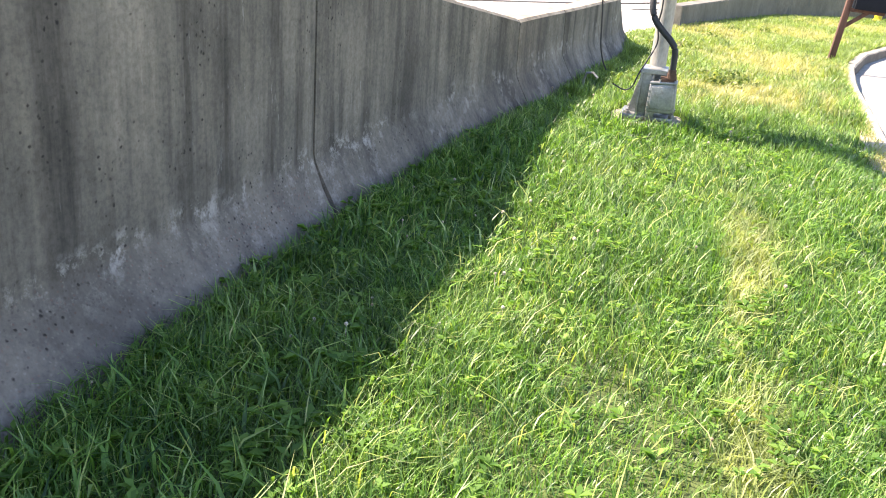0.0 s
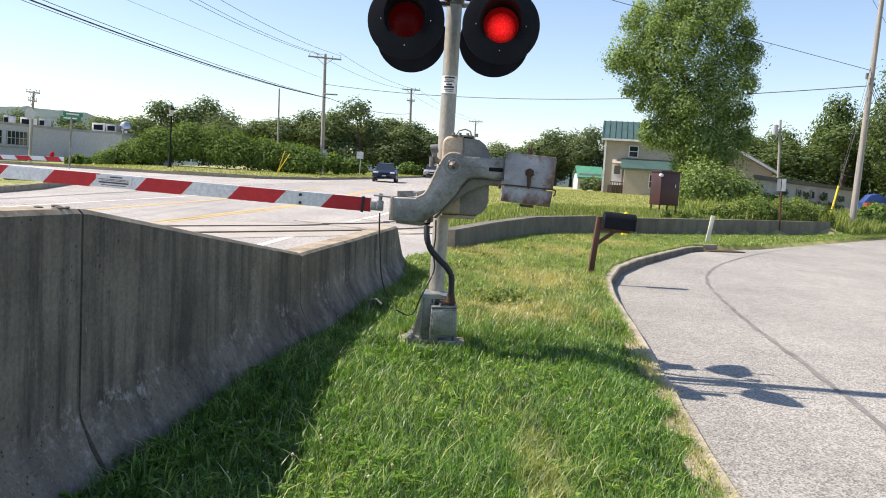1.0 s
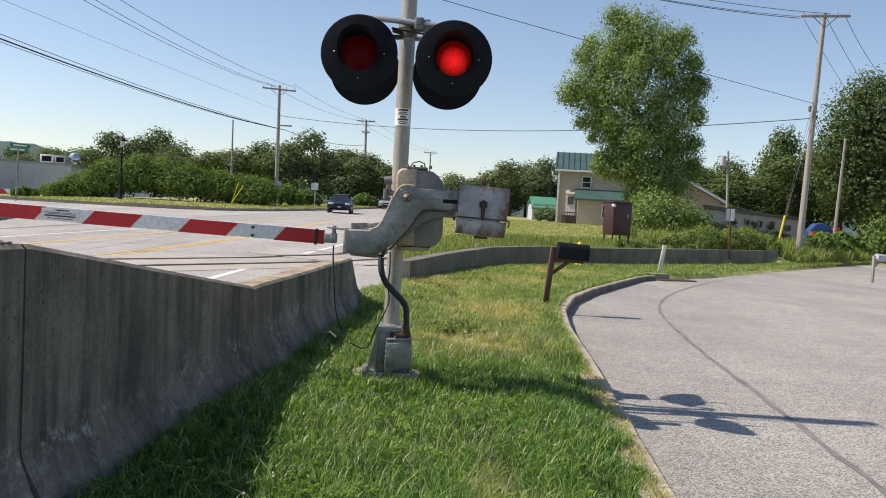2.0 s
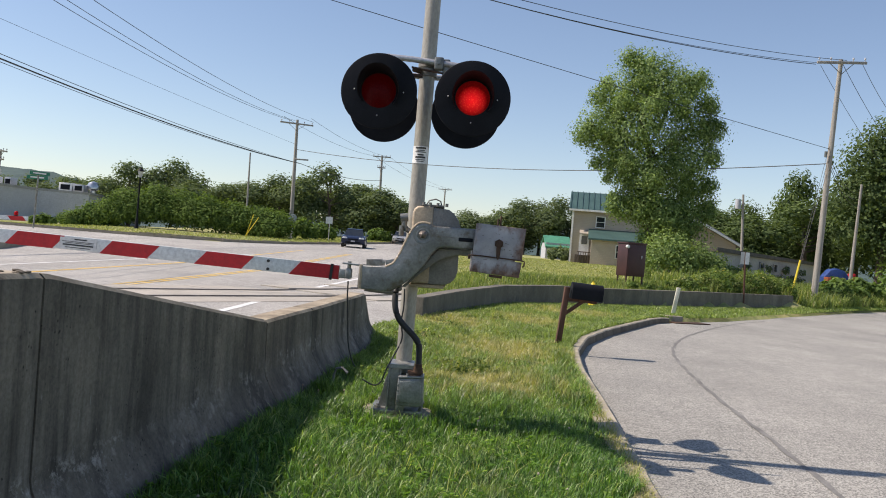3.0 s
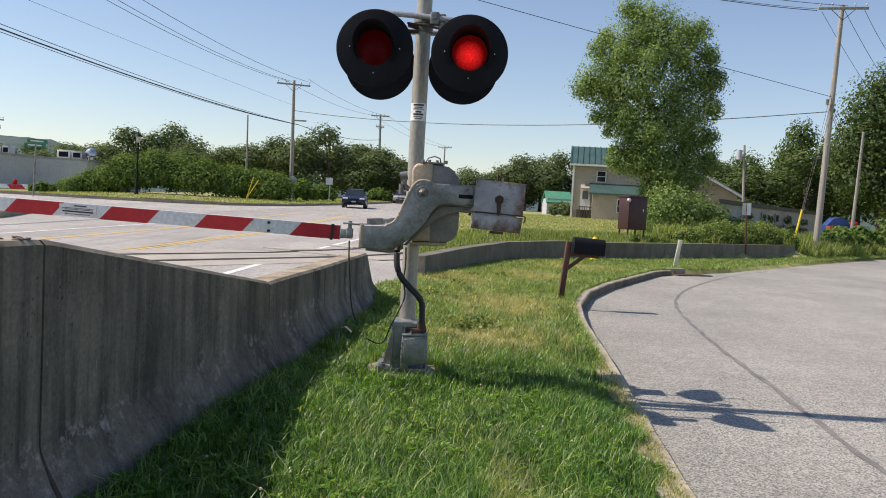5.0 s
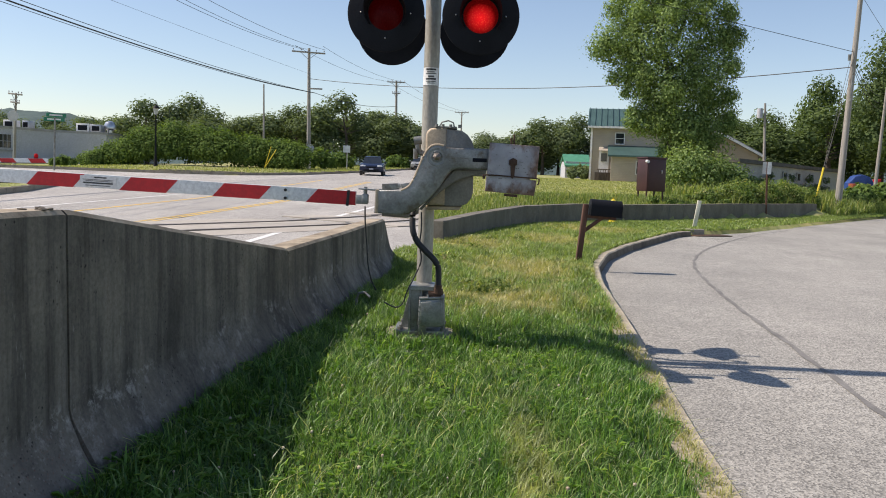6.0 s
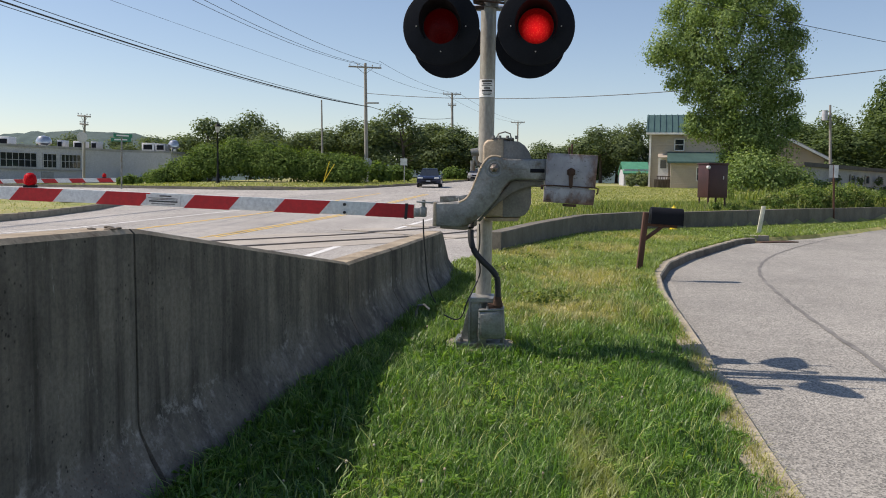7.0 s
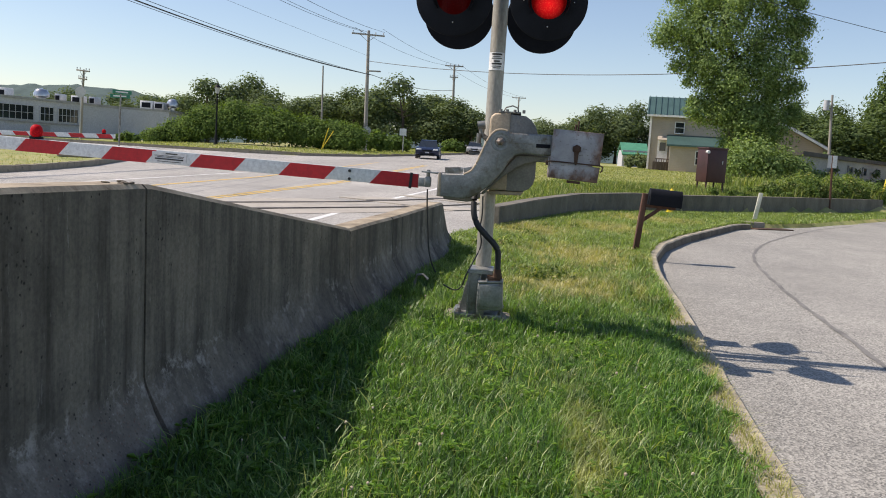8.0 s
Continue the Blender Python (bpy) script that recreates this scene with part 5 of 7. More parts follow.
for i, (x, top) in enumerate(HEDGE):
    g = zl(x, 70.8)
    h = top - g + 0.35
    lobes = [((0, 0, h - min(1.2, h * 0.5)), min(1.2, h * 0.5)), ((0.8, -0.4, h * 0.45), min(1.3, h * 0.48)), ((-0.9, -0.3, h * 0.4), min(1.3, h * 0.45)), ((0, -0.8, h * 0.3), 0.95), ((0.3, 1.2, h * 0.5), 1.2)]
    shrub("hedge_shrub", "dense overgrown green hedge shrub beside the road", (x, 70.8 + 0.4 * math.sin(i * 2.1), g), lobes, 8500, 0.175, LEAF_HEDGE, 70 + i, "overgrown hedge", "hedge")
for i, (x, y, h) in enumerate(((-12.6, 76, 2.0), (-11.4, 80, 1.7), (-7.6, 98, 1.6), (-5.8, 104, 1.5), (-36.5, 78, 1.2))):
    shrub("shrub", "low green shrub on the verge", (x, y, zl(x, y)), [((0, 0, h * 0.5), h * 0.5), ((0.8, 0, h * 0.4), h * 0.4), ((-0.8, 0, h * 0.35), h * 0.4)], 900, 0.3, LEAF_HEDGE, 90 + i, "verge shrubs")
# weeds and bushes above the low wall
rr = random.Random(8)
weed_quads = []
for i in range(30):
    x = 7.0 + 9.5 * (i / 29) ** 0.75
    y = float(low_wall_y(x)) + rr.uniform(0.6, 3.4)
    h = (0.28 + 0.6 * smooth01((x - 8.5) / 4)) * rr.uniform(0.5, 1.3)
    wr = np.random.default_rng(120 + i)
    weed_quads.append(foliage(wr, [((0, 0, h * 0.6), h * 0.4), ((0.25 * h, 0, h * 0.3), h * 0.35), ((-0.3 * h, 0.1, h * 0.3), h * 0.33)], int(260 + 420 * h), 0.085) + np.array((x, y, zl(x, y))))
tagged(new("wall_weeds", quads_mesh("wall_weeds", np.concatenate(weed_quads), LEAF_HEDGE)), "tall straggling weeds behind the low wall", "weeds", kind="stuff")
for i, (x, y, h) in enumerate(((12.2, 46.4, 2.9), (13.9, 47.0, 2.3), (15.6, 49, 1.4), (18.0, 55, 1.1), (10.6, 77, 1.4), (11.4, 76.3, 1.3), (20.5, 58, 0.9), (23, 60, 0.9))):
    shrub("shrub", "leafy green shrub by the buildings", (x, y, zl(x, y)), [((0, 0, h * 0.55), h * 0.45), ((0.7, -0.2, h * 0.4), h * 0.4), ((-0.8, 0, h * 0.4), h * 0.4)], 5200 if i < 3 else 1900, 0.13 if i < 3 else 0.2, LEAF_BIG if i < 4 else LEAF_DARK, 160 + i, "shrubs by the buildings")

for i, (x, off, h) in enumerate(((9.9, 1.6, 0.7), (10.9, 1.2, 0.95), (11.9, 1.8, 1.15), (12.9, 1.1, 0.8), (13.7, 1.6, 1.15), (14.6, 1.2, 1.2), (15.5, 1.9, 1.0), (16.4, 1.3, 0.8))):
    y = float(low_wall_y(x)) + off
    lobes = [((0, 0, h * 0.6), h * 0.42), ((h * 0.5, 0.1, h * 0.42), h * 0.36), ((-h * 0.55, 0, h * 0.38), h * 0.34), ((0.2 * h, -0.2, h * 0.25), h * 0.3)]
    shrub("weed_clump", "bright green clump of tall weeds above the low wall", (x, y, zl(x, y)), lobes, 1500, 0.085, WEED, 400 + i, "weed clumps", "weeds")

# Distant wooded hill
bm = bmesh.new()
hill_x = np.arange(-1300, 1301, 7.0)
rowsh = []
rng = np.random.default_rng(9)
rough_h = np.convolve(rng.normal(size=len(hill_x) + 4), np.ones(5) / 5, mode="valid") * 2.6 + rng.normal(size=len(hill_x)) * 0.45
for j, (yy, f) in enumerate(((690, 0.0), (740, 0.55), (800, 1.0), (900, 0.8))):
    row = []
    for i, x in enumerate(hill_x):
        h = 22 + 25 * math.exp(-((x + 440) / 170) ** 2) + 9 * math.exp(-((x - 300) / 300) ** 2)
        row.append(bm.verts.new((x, yy, 2 + f * (h + rough_h[i]))))
    rowsh.append(row)
for a, b in zip(rowsh, rowsh[1:]):
    for k in range(len(a) - 1):
        bm.faces.new((a[k], a[k + 1], b[k + 1], b[k]))
# Distance haze is mixed into the hill's blue-green colour.
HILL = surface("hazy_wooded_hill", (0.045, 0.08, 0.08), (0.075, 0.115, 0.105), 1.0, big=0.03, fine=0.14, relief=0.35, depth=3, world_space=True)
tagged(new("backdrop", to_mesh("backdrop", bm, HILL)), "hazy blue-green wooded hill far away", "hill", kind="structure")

# Grass island and kerbs beyond the crossing
isl = [(-14.1, 20.5), (-14.0, 24), (-14.4, 28), (-15.6, 33), (-16.6, 35.8), (-17.6, 37.4), (-19.5, 38.6), (-25.4, 40), (-55, 42), (-55, 18), (-20, 16), (-15.2, 18)]
island = thing("traffic_island", "grass island with pale concrete kerb", "traffic island", (-20, 30, 0.2), kind="structure")
bm = bmesh.new()
top = [bm.verts.new((x, y, float(main_z(y)) + 0.16)) for x, y in isl]
bm.faces.new(top)
part("turf", bm, SOIL, island, "mown grass", False)
bm = bmesh.new()
rim = []
for (x0, y0), (x1, y1) in zip(isl, isl[1:] + isl[:1]):
    pieces = max(1, int(math.hypot(x1 - x0, y1 - y0) / 0.8))
    rim += [((x0 + (x1 - x0) * k / pieces, y0 + (y1 - y0) * k / pieces), (x0 + (x1 - x0) * (k + 1) / pieces, y0 + (y1 - y0) * (k + 1) / pieces)) for k in range(pieces)]
for (x0, y0), (x1, y1) in rim:
    d = Vector((x1 - x0, y1 - y0))
    box(bm, ((x0 + x1) / 2, (y0 + y1) / 2, float(main_z((y0 + y1) / 2)) + 0.085), (d.length + 0.05, 0.18, 0.2), (0, 0, math.degrees(math.atan2(d.y, d.x))))
part("kerb_edge", bm, KERB, island, "pale concrete kerb")
bm = bmesh.new()
prism(bm, [(-15.5, 30.0), (-16.6, 34.2), (-24, 37.0), (-24.4, 35.6), (-17.6, 32.6), (-16.4, 29.4)], "z", float(main_z(33)) + 0.1, float(main_z(33)) + 0.172)
part("paving", bm, KERB, island, "strip of concrete paving")
far_kerb = thing("kerb", "low concrete kerb along the far side of the road", "kerb", (-12, 70, 1.2), kind="structure")
ky = list(np.arange(51.8, 57, 0.4)) + list(np.arange(57, 131, 3.0))
kp = [(-70, 51.6), (-46, 51.62), (-30, 51.65)] + [(float(main_left(y)), float(y)) for y in ky]
for (x0, y0), (x1, y1) in zip(kp, kp[1:]):
    d = Vector((x1 - x0, y1 - y0))
    bm = bmesh.new()
    box(bm, ((x0 + x1) / 2 - 0.05, (y0 + y1) / 2 + 0.05, float(main_z((y0 + y1) / 2)) + 0.05), (d.length, 0.2, 0.24), (0, 0, math.degrees(math.atan2(d.y, d.x))))
    part("kerb_stone", bm, KERB, far_kerb)
bm = bmesh.new()
prism(bm, [(-18.6, 52.4), (-13.7, 53.9), (-14.6, 56.2), (-18.4, 57.5)], "z", float(main_z(54)) + 0.05, float(main_z(54)) + 0.19)
tagged(new("pavement", to_mesh("pavement", bm, KERB, False)), "pale concrete corner of pavement", "pavement", kind="structure")


# Poles, wires, signs
def leaning(base, top, f):
    return Vector(base).lerp(Vector(top), f)


def utility_pole(base, top, r, label, arms=(), category="utility pole", insulators=True):
    ob = thing("utility_pole", label, category, base, "utility poles")
    bm = bmesh.new()
    b, t = Vector(base), Vector(top)
    tube(bm, [b - Vector((0, 0, 0.3)), b.lerp(t, 0.33), b.lerp(t, 0.66), t], [r * 1.15, r, r * 0.85, r * 0.7], 12)
    part("pole", bm, POLE_WOOD, ob, "weathered grey wooden pole")
    for f, half, dirn, drop in arms:
        c = b.lerp(t, f)
        d = Vector((math.cos(dirn), math.sin(dirn), drop))
        bm = bmesh.new()
        box(bm, c + Vector((0, -r, 0)), (2 * half, 0.1, 0.13), (0, -math.degrees(drop), math.degrees(dirn)), 0.01)
        arm_ob = part("crossarm", bm, POLE_WOOD, ob)
        for s in (-0.92, -0.45, 0.45, 0.92):
            bm = bmesh.new()
            p = c + d * half * s + Vector((0, -r, 0.06))
            lathe(bm, [(0.02, 0), (0.02, 0.08), (0.05, 0.1), (0.055, 0.15), (0.03, 0.2), (0.0001, 0.2)], Matrix.Translation(p), 8)
            part("insulator", bm, STUCCO, arm_ob)
        for s in (-1, 1):
            bm = bmesh.new()
            tube(bm, [c + Vector((0, -r, -0.6)), c + d * half * 0.5 * s + Vector((0, -r, -0.03))], 0.02, 6)
            part("brace", bm, CAST, arm_ob)
    return ob


rp = utility_pole((19.08, 44, 0.35), (19.52, 44, 12.88), 0.155, "tall leaning wooden utility pole beside the side road", ((0.985, 1.27, 0.0, 0.06),))
bm = bmesh.new()
cyl(bm, (19.24, 43.8, 5.8), (19.28, 43.8, 7.2), 0.045, n=8)
cyl(bm, (19.06, 43.85, 7.8), (19.06, 43.85, 8.1), 0.07, n=10)
part("bracket", bm, CAST, rp)
utility_pole((-13.47, 75, 1.3), (-13.68, 75, 11.9), 0.17, "wooden utility pole with crossarm beside the far kerb", ((0.965, 1.45, 0.35, 0.0),))
bm = bmesh.new()
box(bm, (-13.0, 74.9, 8.45), (1.15, 0.12, 0.12), bevel=0.01)
tagged(new("cable_bracket", to_mesh("cable_bracket", bm, POLE_WOOD)), "wooden cable bracket on the utility pole", "bracket")
utility_pole((-8.2, 105, 2.0), (-8.46, 105, 12.6), 0.17, "distant wooden utility pole with crossarm", ((0.985, 1.1, 0.1, 0.0), (0.86, 0.5, 0.1, 0.0)))
utility_pole((-17.4, 75, 1.3), (-17.55, 75, 8.7), 0.09, "thin bare wooden pole behind the hedge")
utility_pole((-39.5, 75, 1.2), (-39.3, 75, 7.2), 0.12, "thin wooden pole in front of the grey building", ((0.98, 0.7, -0.2, -0.08), (0.86, 0.45, -0.2, -0.1)))
utility_pole((28.45, 60, 1.1), (28.75, 60, 8.5), 0.115, "slim wooden pole on the bank")
tp = utility_pole((24.2, 69.6, 0.9), (23.85, 69.6, 8.05), 0.12, "wooden pole with a grey transformer can")
bm = bmesh.new()
cyl(bm, (23.42, 69.4, 6.85), (23.42, 69.4, 7.6), 0.22, n=16)
part("transformer", bm, STUCCO, tp, "pale grey transformer can")
utility_pole((-0.6, 150, 2.3), (-0.6, 150, 12.6), 0.16, "distant wooden utility pole with crossarm", ((0.985, 1.2, 0.0, 0.0),))


def wire(a, b, sag, r, label="black overhead cable between the poles"):
    a, b = Vector(a), Vector(b)
    bm = bmesh.new()
    n = 24
    tube(bm, [a.lerp(b, i / n) - Vector((0, 0, sag * 4 * (i / n) * (1 - i / n))) for i in range(n + 1)], r, 5)
    tagged(new("overhead_cable", to_mesh("overhead_cable", bm, WIRE)), label, "cable", "overhead cables")


def beyond(a, b, k):
    """The point on the line from a through b, k times as far."""
    return Vector(a) + (Vector(b) - Vector(a)) * k


HUB = (-13.1, 74.9, 8.1)
for (px, py, pz), k, sag, r in (((-17.63, 33, 8.1), 1.5, 0.8, 0.035), ((-17.6, 33, 7.98), 1.5, 0.82, 0.014), ((-17.66, 33, 8.2), 1.5, 0.7, 0.016)):
    wire(HUB, beyond(HUB, (px, py, pz), k), sag, r)
LT = (-13.66, 75, 12.1)
for dx, (px, py, pz), r in ((-0.5, (-16.24, 34, 11.0), 0.014), (-0.2, (-15.72, 34, 11.05), 0.014), (1.4, (-14.6, 34, 11.1), 0.014)):
    wire((LT[0] + dx, 75, 11.8), beyond((LT[0] + dx, 75, 11.8), (px, py, pz), 1.45), 1.1, r)
wire((-13.66, 75, 9.75), beyond((-13.66, 75, 9.75), (-18.31, 34, 9.3), 1.5), 0.15, 0.008)
wire((-13.5, 75, 9.3), (19.25, 44, 7.5), 0.95, 0.024)
for (ax, ay, az), (px, py, pz), r in (((18.2, 43.9, 12.52), (0.92, 30, 11.67), 0.018), ((18.24, 43.9, 12.6), (1.0, 30, 11.66), 0.012), ((19.77, 43.9, 12.84), (1.98, 30, 11.76), 0.014)):
    wire((ax, ay, az), beyond((ax, ay, az), (px, py, pz), 2.2), 1.4, r)
wire((19.35, 44, 8.25), beyond((19.35, 44, 8.25), (-3.97, 30, 9.8), 1.8), 0.12, 0.014)
for a, b, r in (((19.6, 44, 12.7), (25.5, 51, 11.0), 0.014), ((20.6, 44, 12.8), (25.6, 51, 12.6), 0.014), ((18.5, 44, 12.5), (24.8, 51, 10.2), 0.012)):
    wire(a, beyond(a, b, 2.4), 0.6, r)
for dz in (0, 0.5, 0.9):
    wire((19.3, 44, 7.9 - 0.4 * dz), (28.3, 60, 7.9 - dz), 0.4, 0.016)
for dx in (-1.2, 1.2):
    wire((LT[0] + dx, 75, 12.1), (-8.45 + dx * 0.8, 105, 12.5), 0.5, 0.014)
    wire((-8.45 + dx * 0.8, 105, 12.5), (-0.6 + dx * 0.8, 150, 12.6), 0.6, 0.014)
wire(HUB, (-8.3, 105, 9.6), 0.5, 0.025)
# guy wires with a yellow guard
for k, (dx, z) in enumerate(((0.0, 8.6), (0.07, 7.9), (-0.07, 7.2))):
    wire((17.1 + dx, 42.0, 0.6), (19.3, 44.0, z), 0.0, 0.01, "steel guy wire of the utility pole")
bm = bmesh.new()
tube(bm, [(17.08, 41.98, 0.5), (17.62, 42.47, 2.4)], 0.055, 8)
tagged(new("guy_guard", to_mesh("guy_guard", bm, YELLOW)), "yellow plastic guard on the guy wire", "guard")
for a, b in (((-16.0, 68.6, 1.2), (-14.95, 68.6, 2.95)), ((-15.9, 68.5, 1.2), (-15.35, 68.5, 3.15))):
    bm = bmesh.new()
    tube(bm, [a, b], 0.035, 6)
    tagged(new("guy_guard", to_mesh("guy_guard", bm, YELLOW)), "faded yellow guy guard leaning by the hedge", "guard")


def post_sign(name, base, top_z, post_r, post_mat, plates, label, category="sign", lean=0.0):
    ob = thing(name, label, category, base)
    b = Vector(base)
    bm = bmesh.new()
    tube(bm, [b - Vector((0, 0, 0.2)), b + Vector((lean, 0, top_z - b.z))], post_r, 8)
    part("post", bm, post_mat, ob)
    for outline, y_off, mat_, lab in plates:
        bm = bmesh.new()
        prism(bm, outline, "y", b.y + y_off - 0.006, b.y + y_off + 0.006, 0.0)
        part("panel", bm, mat_, ob, lab)
    return ob


def rect(cx, cz, w, h):
    return [(cx - w / 2, cz - h / 2), (cx + w / 2, cz - h / 2), (cx + w / 2, cz + h / 2), (cx - w / 2, cz + h / 2)]


def octagon(cx, cz, r):
    return [(cx + r * math.cos(math.radians(22.5 + 45 * k)), cz + r * math.sin(math.radians(22.5 + 45 * k))) for k in range(8)]


post_sign("road_sign", (12.72, 36, 0.05), 2.4, 0.045, RED_WOOD, ((rect(12.5, 2.13, 0.15, 0.5), -0.06, ALU, "bare metal sign back"), (rect(12.7, 2.13, 0.17, 0.5), -0.06, WHITE, "white sign face")), "small pale metal sign on a dark post", lean=-0.1)
post_sign("road_sign", (-10.4, 77, 1.45), 3.8, 0.04, ALU, ((rect(-10.45, 3.42, 0.62, 0.62), -0.06, WHITE, "plain white square panel"),), "white square sign on a thin post by the road")
post_sign("stop_sign", (-13.1, 73.6, 1.35), 3.6, 0.04, ALU, ((octagon(-13.15, 3.25, 0.38), 0.06, ALU, "bare grey back of the sign"),), "back of an octagonal sign beside the pole")
post_sign("road_sign", (-38.5, 73, 1.2), 5.5, 0.04, ALU, ((octagon(-38.5, 5.1, 0.5), -0.06, ALU, "grey back"),), "grey sign back on a thin post")
ss = thing("street_sign", "green street name sign on a grey post", "sign", (-23.95, 50, 0.75), "street signs")
bm = bmesh.new()
cyl(bm, (-23.95, 50, 0.6), (-23.9, 50, 4.0), 0.05, n=10)
part("post", bm, CAST, ss)
for k, (cx, cz, ang) in enumerate(((-23.95, 3.78, 12), (-23.8, 4.02, 48))):
    bm = bmesh.new()
    box(bm, (cx, 50 - 0.05 * k, cz), (1.15, 0.02, 0.22), (0, 0, ang))
    bl = part("blade", bm, SIGN_GREEN, ss, "green name blade")
    bm = bmesh.new()
    box(bm, (cx, 49.97 - 0.05 * k, cz), (0.75, 0.02, 0.08), (0, 0, ang))
    part("print_line", bm, WHITE, bl)
lamp = thing("street_lamp", "black cast-iron street lamp with lantern head", "street lamp", (-23.0, 64, 1.05))
bm = bmesh.new()
lathe(bm, [(0.22, 1.0), (0.22, 1.25), (0.13, 1.4), (0.12, 1.9), (0.07, 2.1), (0.055, 5.0), (0.09, 5.1)], Matrix.Translation((-23.0, 64, 0)), 12)
part("post", bm, BLACK, lamp)
bm = bmesh.new()
lathe(bm, [(0.1, 5.1), (0.22, 5.55)], Matrix.Translation((-23.0, 64, 0)), 8)
part("lantern", bm, STUCCO, lamp, "frosted lantern glass")
bm = bmesh.new()
lathe(bm, [(0.28, 5.54), (0.18, 5.7), (0.05, 5.78), (0.03, 5.95), (0.0001, 5.95)], Matrix.Translation((-23.0, 64, 0)), 8)
part("cap", bm, BLACK, lamp)


# Roadside things
def mailbox(base, yaw, label, post_mat, lean=5.0, scale_=1.0):
    m = Matrix.Translation(base) @ pose(0, 0, 0, 0, 0, yaw) @ Matrix.Scale(scale_, 4)
    ob = thing("mailbox", label, "mailbox", base, "mailboxes")
    bm = bmesh.new()
    box(bm, (0.03, 0, 0.42), (0.08, 0.08, 1.05), (0, lean, 0), 0.008)
    bmesh.ops.transform(bm, matrix=m, verts=bm.verts)
    part("post", bm, post_mat, ob, "leaning wooden post")
    bm = bmesh.new()
    box(bm, (0.3, 0, 0.755), (0.46, 0.08, 0.05), (0, 3, 0), 0.005)
    box(bm, (0.19, 0, 0.64), (0.36, 0.05, 0.05), (0, -38, 0), 0.005)
    bmesh.ops.transform(bm, matrix=m, verts=bm.verts)
    part("bracket", bm, post_mat, ob)
    bm = bmesh.new()
    r, h0 = 0.1, 0.785
    out = [(-r, h0), (r, h0)] + [(r * math.cos(math.radians(a)), h0 + 0.145 + r * math.sin(math.radians(a))) for a in range(0, 181, 15)]
    prism(bm, out, "x", 0.09, 0.54, 0.0)
    bmesh.ops.transform(bm, matrix=m @ pose(0, 0, 0, 0, 3, 0), verts=bm.verts)
    bx = part("box", bm, BLACK if post_mat is RED_WOOD else STUCCO, ob, "arched metal letter box")
    bm = bmesh.new()
    prism(bm, [(x * 1.04, (z - h0) * 1.02 + h0 - 0.002) for x, z in out], "x", 0.54, 0.556, 0.0)
    bmesh.ops.transform(bm, matrix=m @ pose(0, 0, 0, 0, 3, 0), verts=bm.verts)
    part("door", bm, BLACK if post_mat is RED_WOOD else STUCCO, bx)
    return ob


mailbox((1.91, 13.5, -0.06), 4, "black letter box on a leaning reddish wooden post", RED_WOOD, 5.0, 1.06)
mailbox((15.9, 30.4, -0.1), 20, "grey letter box on a short post by the road", POLE_WOOD, 0.0)
wp = new("marker_post", to_mesh("marker_post", box(bmesh.new(), (7.12, 26.0, 0.36), (0.12, 0.05, 1.0), (0, 8, 0), 0.008), CREAM))
tagged(wp, "cream white leaning marker post beside the drain", "post")
dr = thing("storm_drain", "concrete storm drain slab at the end of the kerb", "drain", (6.5, 24.9, -0.1))
bm = bmesh.new()
box(bm, (6.62, 24.7, -0.05), (0.66, 0.45, 0.22), (0, 0, 28), 0.025)
part("slab", bm, KERB, dr)
bm = bmesh.new()
box(bm, (7.1, 24.5, -0.105), (1.3, 0.5, 0.03), (0, 0, 28), 0.005)
part("grate", bm, RUST, dr, "rusty iron grate")
hy = thing("fire_hydrant", "yellow fire hydrant in front of the low wall", "hydrant", (4.73, 26.9, 0.0))
bm = bmesh.new()
lathe(bm, [(0.15, -0.1), (0.15, 0.03), (0.105, 0.05), (0.1, 0.5), (0.135, 0.52), (0.135, 0.56), (0.12, 0.58), (0.1, 0.66), (0.05, 0.72), (0.025, 0.73), (0.025, 0.78), (0.0001, 0.78)], Matrix.Translation((4.76, 26.9, 0.05)), 18)
part("barrel", bm, YELLOW, hy)
for a in (0, 180, 270):
    bm = bmesh.new()
    q = Vector((math.cos(math.radians(a)), math.sin(math.radians(a)), 0))
    cyl(bm, Vector((4.73, 26.9, 0.42)) + q * 0.08, Vector((4.73, 26.9, 0.42)) + q * 0.17, 0.055, n=12)
    part("outlet", bm, YELLOW, hy)
# brown cabinet
cb = thing("utility_cabinet", "dark brown steel utility cabinet on legs on the lawn", "cabinet", (7.3, 33.2, 0.6))
cz0 = 1.02
bm = bmesh.new()
box(bm, (7.28, 33.3, cz0 + 0.62), (0.86, 0.66, 1.24), (0, 0, 24), 0.015)
cbody = part("body", bm, BROWN_STEEL, cb)
bm = bmesh.new()
box(bm, (7.28, 33.3, cz0 + 1.27), (0.92, 0.72, 0.06), (0, 0, 24), 0.012)
part("lid", bm, BROWN_STEEL, cbody)
bm = bmesh.new()
box(bm, (7.418, 32.99, cz0 + 0.62), (0.78, 0.02, 1.14), (0, 0, 24), 0.004)
dd = part("door", bm, BROWN_STEEL, cbody)
bm = bmesh.new()
box(bm, (7.62, 33.06, cz0 + 0.75), (0.03, 0.04, 0.12), (0, 0, 24), 0.004)
part("handle", bm, CHROME, dd)
for sx in (-0.37, 0.37):
    for sy in (-0.27, 0.27):
        v = Matrix.Rotation(math.radians(24), 2) @ Vector((sx, sy))
        bm = bmesh.new()
        cyl(bm, (7.28 + v.x, 33.3 + v.y, 0.45), (7.28 + v.x, 33.3 + v.y, cz0 + 0.02), 0.035, n=8)
        part("leg", bm, BROWN_STEEL, cb)
bm = bmesh.new()
